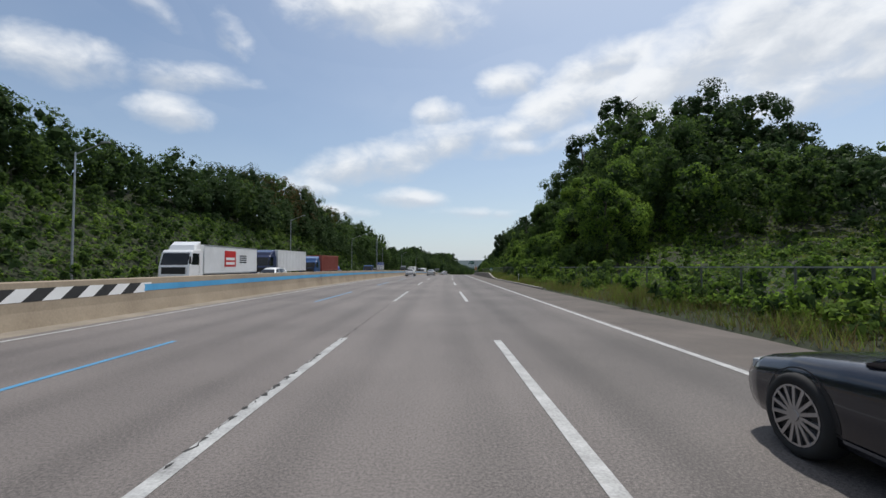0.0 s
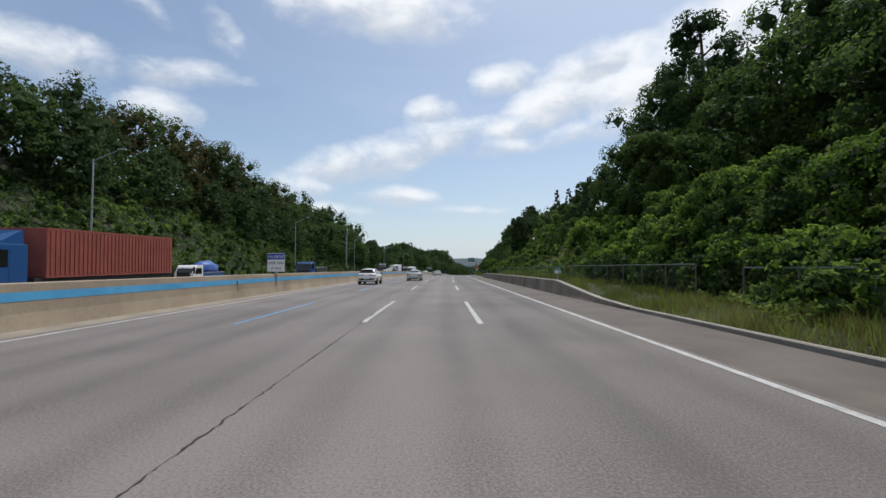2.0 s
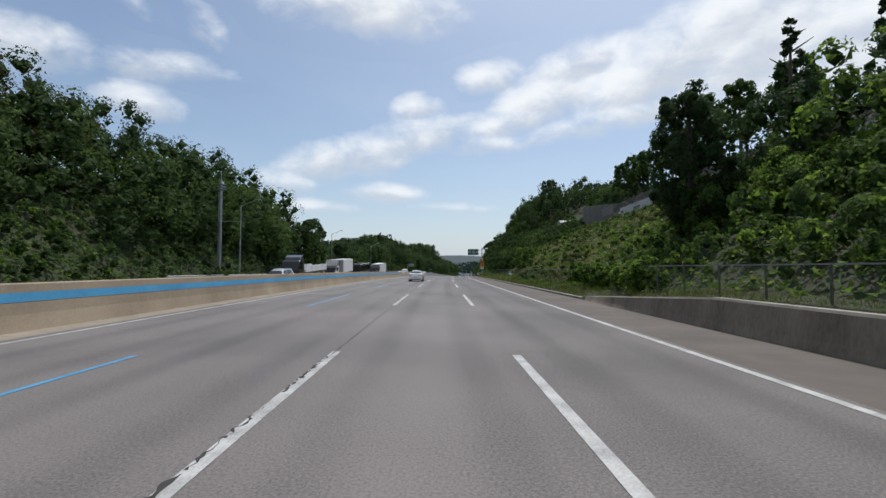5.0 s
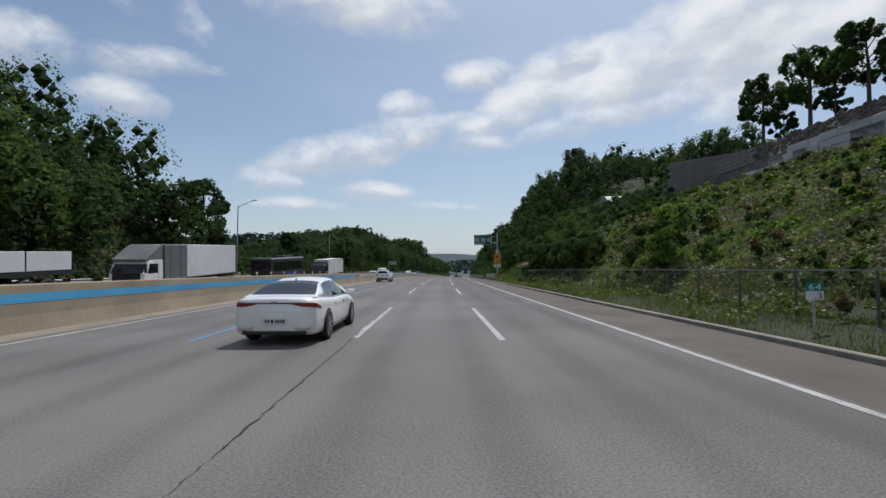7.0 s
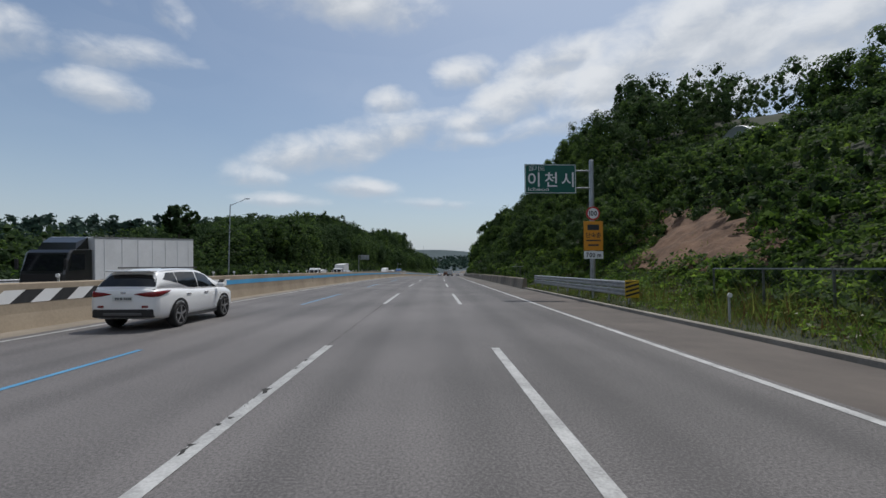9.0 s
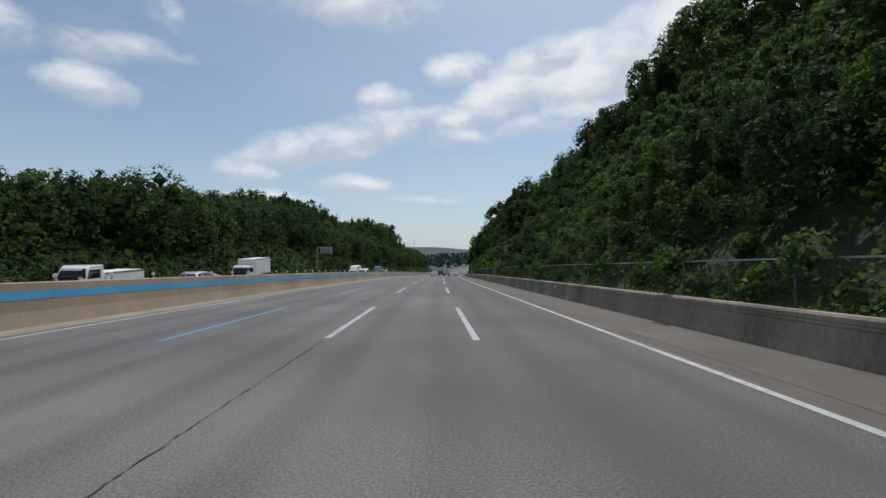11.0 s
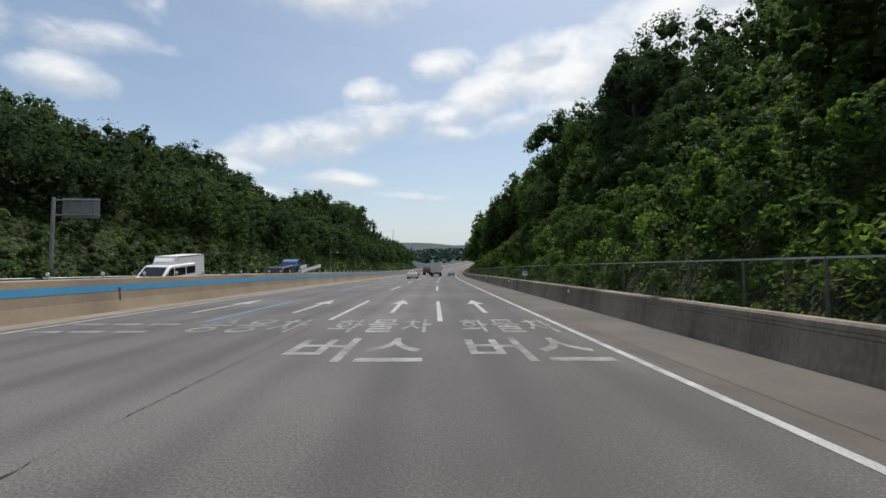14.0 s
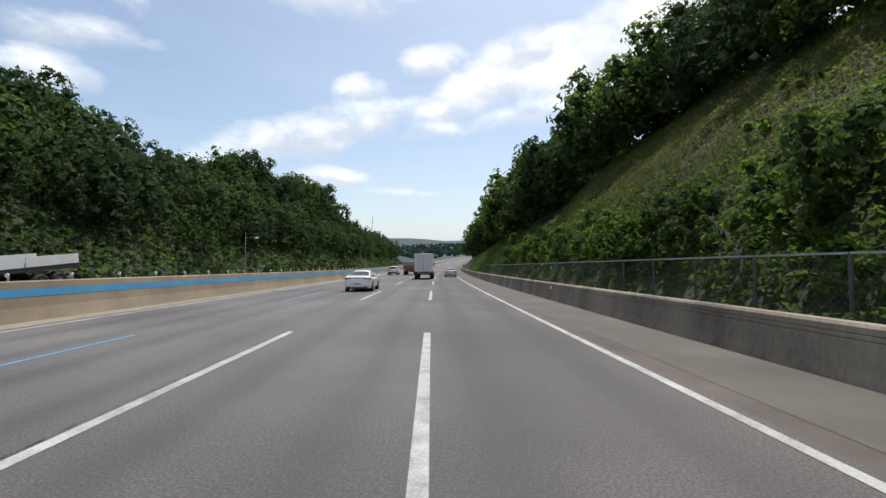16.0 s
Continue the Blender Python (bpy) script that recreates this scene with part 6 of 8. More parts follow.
for i, (s, u, h, r) in enumerate(((189.6, 46.0, 5.4, 2.1), (197.0, 46.4, 4.6, 2.2), (211.0, 45.6, 4.6, 2.2), (218.4, 45.0, 4.2, 2.0), (226.6, 45.6, 4.0, 2.2), (203.6, 46.5, 4.0, 2.0))):
    single_tree(s, u, 18.4, h, r, 0.2, "clipped dark evergreen in tiers on the terrace", 220 + i, tone=0, leaf=0.2, count=1500, group="clipped trees", clipped=True)
single_tree(235.5, -33.0, 1.5, 15.5, 4.3, 0.05, "tall tree with an airy crown at the end of the wood", 231, tone=0, leaf=0.24, count=7000)
single_tree(48, 20.0, 1.3, 11.8, 5.4, -0.08, "broad bright green tree behind the fence", 232, tone=2, leaf=0.17, count=15000)
single_tree(152, 19.5, 3.0, 13.0, 3.2, -0.05, "tall dark tree at the end of the wood", 259, tone=0, leaf=0.16, count=11000)
single_tree(92, 23.5, 5.8, 10.0, 4.2, -0.08, "broad green tree on the slope behind the fence", 233, tone=1, leaf=0.17, count=12000)
for i, (s, u, z, h, r) in enumerate(((76, 32.5, 14, 19, 5.6), (67, 41, 14, 15.5, 6.4), (62, 45.5, 12, 14.5, 5.8), (57, 47, 8, 13.5, 5.2), (100, 33, 15, 18, 5.2), (110, 36, 15, 17, 5.0), (115, 41, 15, 16, 4.6))):
    single_tree(s, u, z, h, r, -0.05, "tall dark broadleaf tree on the hilltop", 234 + i, tone=0, leaf=0.26, count=5200, group="hilltop trees")
for i, (s, u, h, r) in enumerate(((52, 42.5, 12.0, 4.0), (51, 47, 11.0, 3.6), (54, 52, 11.5, 4.0))):
    single_tree(s, u, 5.0, h, r, 0.3, "dark tree with a bare trunk and an airy crown", 244 + i, tone=0, leaf=0.24, count=2600, group="edge trees")
for i, (s, u, z, h) in enumerate(((154, 28.3, 9.5, 11), (147.5, 29.5, 10.5, 9), (141, 31.5, 11, 7.5), (134, 30, 11, 8.5))):
    single_tree(s, u, z, h, 2.5, 0.0, "slim dark conifer on the crest", 248 + i, tone=0, leaf=0.2, count=1500, group="crest conifers", slim=True)
single_tree(361, 19.6, 7.0, 9.5, 3.9, -0.12, "airy pale green tree leaning from the slope", 252, tone=1, leaf=0.19, count=11000)
single_tree(407, 19.4, 7.0, 17.5, 4.6, -0.1, "tall poplar-like tree with pale leaves", 253, tone=1, leaf=0.22, count=7500)
for i, (s, u, top, r) in enumerate(((388, 22.0, 22.5, 3.6), (393, 24.0, 25.5, 4.0), (398, 27.5, 28.0, 4.2))):
    z = float(hill_height(s, u)) - 0.2
    single_tree(s, u, z, top - z, r, 0.0, "tall dark broadleaf tree above the shaded slope", 270 + i, tone=0, leaf=0.22, count=4600, group="slope trees")
single_tree(300, -44, 4.5, 9.5, 3.2, 0.2, "tall dark tree above the hedge", 254, tone=0, leaf=0.3, count=2200)
for i, (s, u, z, h, r) in enumerate(((314, 43.5, 29, 14, 5.0), (326, 60, 30, 15, 5.4), (336, 74, 30, 16, 6), (330, 68, 30, 15, 5))):
    single_tree(s, u, z, h, r, -0.05, "large dark tree on the ridge", 255 + i, tone=0, leaf=0.34, count=3600, group="ridge trees")


# far buildings across the valley
def far_house(s, u, w, d, h, i):
    t = thing("apartment_building", at(s, u, float(far_height(s, u)) + 1.0), "pale apartment block far across the valley", "building", "far buildings")
    part("wall", box(-w / 2, w / 2, -d / 2, d / 2, -3, h), HOUSE, t)
    part("roof", box(-w / 2 - 0.3, w / 2 + 0.3, -d / 2 - 0.3, d / 2 + 0.3, h + 0.01, h + 0.8), GALV, t)
    for k in range(3):
        part("window_band", box(-w / 2 + 1, w / 2 - 1, -d / 2 - 0.12, -d / 2 - 0.02, h * (0.2 + 0.27 * k), h * (0.2 + 0.27 * k) + h * 0.1), INK, t)


rg_ = np.random.default_rng(77)
for i in range(16):
    far_house(1500 + rg_.uniform(-60, 120), -150 + i * 17 + rg_.uniform(-5, 5), rg_.uniform(9, 16), 10, rg_.uniform(7, 14), i)


def tunnel_house(s, u, z):
    """A white plastic tunnel greenhouse on the terrace."""
    t = thing("greenhouse", at(s, u, z, 90), "white plastic tunnel greenhouse on the hillside terrace", "greenhouse")
    bm = bmesh.new()
    rows = [[bm.verts.new((3.2 * math.cos(math.pi * i / 12), y, 2.6 * math.sin(math.pi * i / 12))) for i in range(13)] for y in np.linspace(-6, 6, 8)]
    grid_faces_(bm, rows)
    bm.faces.new(rows[0])
    bm.faces.new(rows[-1][::-1])
    part("cover", bm, HOUSE, t, "", True)
    for y in np.linspace(-6, 6, 5):
        part("hoop", hoop(y), GALV, t)
    part("base_board", box(-3.3, 3.3, -6.1, 6.1, -1.5, 0.05), KERB, t)


def grid_faces_(bm, rows):
    for a, b in zip(rows, rows[1:]):
        for i in range(len(a) - 1):
            bm.faces.new((a[i], a[i + 1], b[i + 1], b[i]))


def hoop(y):
    bm = bmesh.new()
    rings = []
    for i in range(13):
        a = math.pi * i / 12
        ring = []
        for k in range(6):
            b = math.pi * k / 3
            ring.append(bm.verts.new(((3.23 + 0.05 * math.cos(b)) * math.cos(a), y + 0.05 * math.sin(b), (2.63 + 0.05 * math.cos(b)) * math.sin(a))))
        rings.append(ring + ring[:1])
    grid_faces_(bm, rings)
    return bm


tunnel_house(274, 45.0, 16.5)

# ---------- vehicles ----------
def paint(name, colour, flake=0.0, rough=0.28):
    m, nt, bsdf = nodes_of(name)
    N, L = nt.nodes.new, nt.links.new
    tc, no, ramp = N("ShaderNodeTexCoord"), N("ShaderNodeTexNoise"), N("ShaderNodeValToRGB")
    no.inputs["Scale"].default_value, no.inputs["Detail"].default_value = 1.3, 5
    L(tc.outputs["Object"], no.inputs["Vector"])
    ramp.color_ramp.elements[0].position, ramp.color_ramp.elements[1].position = 0.3, 0.7
    ramp.color_ramp.elements[0].color = (*[c * 0.90 for c in colour], 1)
    ramp.color_ramp.elements[1].color = (*colour, 1)
    L(no.outputs["Fac"], ramp.inputs[0]), L(ramp.outputs[0], bsdf.inputs["Base Color"])
    bsdf.inputs["Roughness"].default_value, bsdf.inputs["Metallic"].default_value = rough, flake
    bsdf.inputs["Coat Weight"].default_value, bsdf.inputs["Coat Roughness"].default_value = 0.8, 0.04
    return m


def plain(name, colour, rough, metal=0.0):
    return surface(name, [c * 0.85 for c in colour], colour, 2.0, rough, metal, fine=20)


CAR_WHITE, CAR_DARK = paint("white_car_paint", (0.88, 0.88, 0.875)), paint("dark_blue_car_paint", (0.012, 0.014, 0.022), 0.3, 0.25)
CAR_SILVER, CAR_BLUE = paint("silver_car_paint", (0.50, 0.50, 0.49), 0.5, 0.3), paint("blue_truck_paint", (0.018, 0.088, 0.26))
NAVY, CAR_BLACK = paint("navy_truck_paint", (0.012, 0.022, 0.09)), paint("black_truck_paint", (0.014, 0.015, 0.016))
CONTAINER = surface("red_container_steel", (0.22, 0.05, 0.035), (0.34, 0.085, 0.06), 0.8, 0.6, fine=12)
BOXWHITE = surface("cargo_box_panel", (0.60, 0.61, 0.61), (0.76, 0.77, 0.77), 0.6, 0.5, fine=10)
TARP = surface("grey_tarpaulin", (0.09, 0.095, 0.10), (0.17, 0.175, 0.18), 0.7, 0.75, bump=0.02, fine=8)
GLASS = plain("dark_window_glass", (0.012, 0.014, 0.017), 0.05)
TYRE = plain("tyre_rubber", (0.018, 0.018, 0.018), 0.85)
ALLOY = plain("alloy_wheel", (0.45, 0.45, 0.46), 0.3, 0.9)
TRIM = plain("black_plastic_trim", (0.022, 0.022, 0.023), 0.6)
CHROME = plain("chrome_trim", (0.65, 0.65, 0.66), 0.15, 1.0)
TAIL = plain("red_tail_lens", (0.20, 0.010, 0.012), 0.15)
LENS = plain("clear_lamp_lens", (0.55, 0.57, 0.58), 0.12)
PLATE = plain("number_plate_white", (0.70, 0.72, 0.70), 0.5)
RUSTY = surface("brown_truck_bed", (0.16, 0.07, 0.045), (0.27, 0.13, 0.09), 0.9, 0.6, fine=12)
SILL = plain("grey_lower_cladding", (0.10, 0.10, 0.10), 0.6)


def wheel_parts(parent, x, y, r, w, side, spokes=10, alloy=ALLOY, rim_k=0.72):
    """One wheel: tyre with a rounded shoulder, rim with spokes, hub."""
    bm = bmesh.new()
    prof = [(rim_k * r, -0.5), (0.93 * r, -0.5), (0.985 * r, -0.36), (r, -0.15), (r, 0.15), (0.985 * r, 0.36), (0.93 * r, 0.5), (rim_k * r, 0.5)]
    n = 26
    rows = [[bm.verts.new((b * w, math.cos(2 * math.pi * i / n) * a, math.sin(2 * math.pi * i / n) * a)) for a, b in prof] for i in range(n)]
    for i in range(n):
        for j in range(len(prof)):
            k = (j + 1) % len(prof)
            bm.faces.new((rows[i][j], rows[i][k], rows[(i + 1) % n][k], rows[(i + 1) % n][j]))
    wh = part("wheel", bm, TYRE, parent, "", True, pose(x, y, r))
    bm = tube((side * -0.02, 0, 0), (side * 0.40 * w, 0, 0), rim_k * r, rim_k * r, 32)
    part("wheel_disc", bm, TRIM, wh)
    bm = bmesh.new()
    x0 = side * (0.40 * w + 0.004)
    for i in range(spokes):
        a = 2 * math.pi * i / spokes
        m = Matrix.Rotation(a, 4, "X") @ Matrix.Translation((x0 + side * 0.012, 0, rim_k * r * 0.54)) @ Matrix.Diagonal((0.025, 0.12 * rim_k * r * (1 if spokes > 8 else 1.7), rim_k * r * 0.9, 1))
        bmesh.ops.create_cube(bm, size=1.0, matrix=m)
    for i in range(n):
        a, b = 2 * math.pi * i / n, 2 * math.pi * (i + 1) / n
        q = [(x0 + side * 0.02, math.cos(t) * rr, math.sin(t) * rr) for t, rr in ((a, rim_k * r), (b, rim_k * r), (b, rim_k * r * 0.93), (a, rim_k * r * 0.93))]
        bm.faces.new([bm.verts.new(v) for v in q])
    tube_into(bm, (x0, 0, 0), (x0 + side * 0.03, 0, 0), 0.06, 0.05, 12)
    part("rim", bm, alloy, wh, "bright alloy rim with thin spokes" if spokes > 8 else "five-spoke alloy rim")
    return wh


def grid_faces(bm, rows):
    for a, b in zip(rows, rows[1:]):
        for i in range(len(a) - 1):
            try:
                bm.faces.new((a[i], a[i + 1], b[i + 1], b[i]))
            except ValueError:
                pass


class Shape:
    """A car's form: half widths, sill, belt and roof along its length (y forward, 0 at the middle)."""

    def __init__(self, length, rows, roof):
        self.length = length
        self.rows, self.roof = np.array(rows), np.array(roof)

    def body(self, y):
        return [float(np.interp(y, self.rows[:, 0], self.rows[:, k])) for k in (1, 2, 3)]

    def top(self, y):
        return [float(np.interp(y, self.roof[:, 0], self.roof[:, k])) for k in (1, 2)]

    def section(self, y):
        w, b, t = self.body(y)
        return [(0, b), (w * 0.80, b), (w * 0.945, b + 0.05), (w * 0.985, b + 0.16), (w, b + (t - b) * 0.50), (w * 0.992, b + (t - b) * 0.72), (w * 0.955, t - 0.075), (w * 0.90, t - 0.02), (w * 0.78, t + 0.008), (w * 0.4, t + 0.026), (0, t + 0.03)]

    def side_x(self, y, z):
        s = self.section(y)
        return float(np.interp(z, [p[1] for p in s[2:8]], [p[0] for p in s[2:8]]))

    def cabin(self, y):
        """Section of the greenhouse from the belt to the middle of the roof."""
        w, b, t = self.body(y)
        zr, wr = self.top(y)
        zr = max(zr, t + 0.005)
        k = (zr - t)
        w0 = w * 0.885
        wt = w0 + (wr - w0) * min(1, k / 0.42)
        return [(w0, t - 0.03), (w0 - (w0 - wt) * 0.42, t + k * 0.42), (wt + 0.02, t + k * 0.80), (wt - 0.035, t + k * 0.93), (wt * 0.80, t + k * 0.99), (wt * 0.4, zr + 0.012 * min(1, k * 3)), (0, zr + 0.016 * min(1, k * 3))]


def loft(sections, ys, cap=True):
    bm = bmesh.new()
    rows = []
    for sec, y in zip(sections, ys):
        left = [bm.verts.new((-x, y, z)) for x, z in reversed(sec) if x > 1e-6]
        right = [bm.verts.new((x, y, z)) for x, z in sec]
        if sec[0][0] < 1e-6:      # closed ring, starts at the middle below
            rows.append(right + left[0:])
        else:
            rows.append(list(reversed(right)) + [])
            rows[-1] = left[::-1][::-1] if False else rows[-1]
            rows[-1] = [*right, *left]
    n = len(rows[0])
    for a, b in zip(rows, rows[1:]):
        for i in range(n):
            j = (i + 1) % n
            bm.faces.new((a[i], a[j], b[j], b[i]))
    if cap:
        bm.faces.new(rows[0])
        bm.faces.new(rows[-1][::-1])
    bmesh.ops.recalc_face_normals(bm, faces=list(bm.faces))
    return bm


def side_panel(shape, y0, y1, v0, v1, side, lift=0.007, lean0=0.0, lean1=0.0, n=10, rise=None, rise_at=(0, 1)):
    """A pane on the flank of the greenhouse; v runs from the belt to the roof's edge; its ends may lean."""
    bm = bmesh.new()
    rows = []
    for j in range(5):
        v = v0 + (v1 - v0) * j / 4
        a, b = y0 + lean0 * (v - v0), y1 + lean1 * (v - v0)
        low = rise if rise else (v0, v0)
        row = []
        for i in range(n + 1):
            y = a + (b - a) * i / n
            c = shape.cabin(y)[:4]
            zz = [p[1] for p in c]
            vv = low[0] + (low[1] - low[0]) * (y - rise_at[0]) / (rise_at[1] - rise_at[0]) if rise else v0
            vv = max(vv, v0) + (v1 - max(vv, v0)) * j / 4
            z = zz[0] + 0.03 + (zz[3] - zz[0] - 0.03) * vv
            x = float(np.interp(z, zz, [p[0] for p in c])) + lift
            row.append(bm.verts.new((side * x, y, z)))
        rows.append(row)
    grid_faces(bm, rows)
    return bm


def top_panel(shape, y0, y1, k=0.86, lift=0.008, n=8):
    """A pane lying on the top surface between two stations: windscreen or rear window."""
    bm = bmesh.new()
    rows = []
    for j in range(n + 1):
        y = y0 + (y1 - y0) * j / n
        c = shape.cabin(y)[2:]
        xs, zs = [p[0] for p in c][::-1], [p[1] for p in c][::-1]
        w = c[1][0] * k + 0.04
        row = [bm.verts.new((x, y, float(np.interp(abs(x), xs, zs)) + lift)) for x in np.linspace(-w, w, 11)]
        rows.append(row)
    grid_faces(bm, rows)
    return bm


def flank_strip(shape, pts, w, side, lift=0.004):
    """A thin line on the flank along (y, z) points: seams, mouldings."""
    bm = bmesh.new()
    for (y, z), (y2, z2) in zip(pts, pts[1:]):
        d = Vector((y2 - y, z2 - z)).normalized()
        nrm = Vector((-d.y, d.x)) * w / 2
        q = []
        for (a, b), sg in (((y, z), 1), ((y, z), -1), ((y2, z2), -1), ((y2, z2), 1)):
            yy, zz = a + nrm.x * sg, b + nrm.y * sg
            q.append(bm.verts.new((side * (shape.side_x(yy, zz) + lift), yy, zz)))
        bm.faces.new(q)
    return bm


def wrap_lamp(shape, side, stops, lift=0.010):
    """A lens wrapped round the rear corner: stops of (way along the contour, low z, high z); the way starts in the middle of the tail."""
    tail = -shape.length / 2
    w0 = shape.body(tail)[0]
    pts = [(0.0, tail), (w0, tail)]
    for y in np.arange(tail + 0.02, tail + 1.0, 0.04):
        pts.append((shape.body(y)[0] * 0.992, y))
    pts = np.array(pts)
    run = np.concatenate([[0], np.cumsum(np.hypot(*np.diff(pts, axis=0).T))])
    bm = bmesh.new()
    rows = []
    ways = [p[0] for p in stops]
    for k in np.linspace(ways[0], ways[-1], 22):
        x, y = float(np.interp(k, run, pts[:, 0])), float(np.interp(k, run, pts[:, 1]))
        x2, y2 = float(np.interp(k + 0.02, run, pts[:, 0])), float(np.interp(k + 0.02, run, pts[:, 1]))
        n = Vector((y2 - y, x - x2)).normalized()
        a, b = float(np.interp(k, ways, [p[1] for p in stops])), float(np.interp(k, ways, [p[2] for p in stops]))
        row = []
        for f, out in ((0.0, -0.02), (0.06, lift * 0.8), (0.5, lift * 1.5), (0.94, lift * 0.8), (1.0, -0.02)):
            row.append(bm.verts.new((side * (x + n.x * out), y + n.y * out, a + (b - a) * f)))
        rows.append(row)
    grid_faces(bm, rows)
    bmesh.ops.recalc_face_normals(bm, faces=list(bm.faces))
    return bm


def ring_on_flank(shape, y, r0, r1, zc, side, lift):
    """A flat ring on the flank round a wheel."""
    bm = bmesh.new()
    n = 28
    v0, v1 = [], []
    for i in range(n + 1):
        a = -0.15 + (math.pi + 0.3) * i / n
        for rr, vv in ((r0, v0), (r1, v1)):
            yy, zz = y + math.cos(a) * rr, zc + math.sin(a) * rr
            vv.append(bm.verts.new((side * (shape.side_x(yy, max(zz, 0.2)) + lift), yy, zz)))
    grid_faces(bm, [v0, v1])
    return bm


SEDAN = Shape(4.99, [(-2.495, 0.62, 0.36, 0.98), (-2.46, 0.78, 0.30, 1.02), (-2.36, 0.885, 0.24, 1.045), (-2.1, 0.925, 0.20, 1.06), (-1.4, 0.937, 0.18, 1.02), (-0.5, 0.93, 0.17, 0.965), (0.6, 0.93, 0.17, 0.955), (1.2, 0.935, 0.18, 0.95), (1.7, 0.925, 0.18, 0.90), (2.15, 0.885, 0.20, 0.82), (2.38, 0.80, 0.22, 0.74), (2.47, 0.66, 0.28, 0.66), (2.495, 0.5, 0.34, 0.58)],
              [(-2.5, 0.9, 0.60), (-2.12, 1.055, 0.62), (-1.75, 1.16, 0.62), (-1.2, 1.345, 0.60), (-0.6, 1.445, 0.59), (-0.1, 1.47, 0.59), (0.35, 1.45, 0.59), (0.7, 1.36, 0.60), (1.15, 1.14, 0.64), (1.48, 0.955, 0.68), (2.5, 0.5, 0.6)])
LONG_SEDAN = Shape(4.99, [(y + (0.05 if y > 1.5 else 0.0), w, b, t - (0.03 if y > 1.0 else 0)) for y, w, b, t in SEDAN.rows], [(y - (0.42 if -1.0 < y < 2.0 else 0.2 if y < 2.4 else 0), z, w) for y, z, w in SEDAN.roof])
COUPE_SUV = Shape(4.72, [(-2.36, 0.70, 0.46, 1.02), (-2.33, 0.82, 0.40, 1.06), (-2.22, 0.90, 0.34, 1.10), (-2.0, 0.935, 0.30, 1.12), (-1.3, 0.955, 0.28, 1.10), (-0.4, 0.945, 0.26, 1.06), (0.7, 0.945, 0.26, 1.05), (1.2, 0.95, 0.27, 1.04), (1.7, 0.94, 0.28, 1.0), (2.1, 0.89, 0.30, 0.92), (2.28, 0.80, 0.33, 0.82), (2.34, 0.68, 0.38, 0.72), (2.36, 0.55, 0.42, 0.65)],
                  [(-2.4, 0.95, 0.62), (-2.20, 1.12, 0.63), (-1.95, 1.38, 0.63), (-1.82, 1.53, 0.62), (-1.4, 1.59, 0.61), (-0.7, 1.63, 0.61), (-0.1, 1.63, 0.61), (0.35, 1.58, 0.61), (0.7, 1.47, 0.63), (1.1, 1.26, 0.66), (1.42, 1.05, 0.70), (2.4, 0.6, 0.6)])
SUV = Shape(4.70, [(-2.35, 0.72, 0.46, 1.06), (-2.32, 0.84, 0.38, 1.10), (-2.2, 0.90, 0.32, 1.13), (-1.9, 0.93, 0.29, 1.14), (-1.3, 0.94, 0.27, 1.12), (-0.4, 0.935, 0.25, 1.07), (0.7, 0.935, 0.25, 1.05), (1.2, 0.94, 0.26, 1.05), (1.7, 0.93, 0.28, 1.02), (2.05, 0.885, 0.30, 0.95), (2.24, 0.80, 0.33, 0.85), (2.32, 0.68, 0.38, 0.74), (2.35, 0.55, 0.42, 0.66)],
            [(-2.4, 0.95, 0.64), (-2.24, 1.14, 0.65), (-2.08, 1.38, 0.65), (-1.98, 1.58, 0.64), (-1.5, 1.65, 0.63), (-0.8, 1.685, 0.63), (-0.1, 1.68, 0.63), (0.35, 1.62, 0.63), (0.75, 1.48, 0.65), (1.15, 1.26, 0.68), (1.45, 1.06, 0.72), (2.4, 0.6, 0.6)])


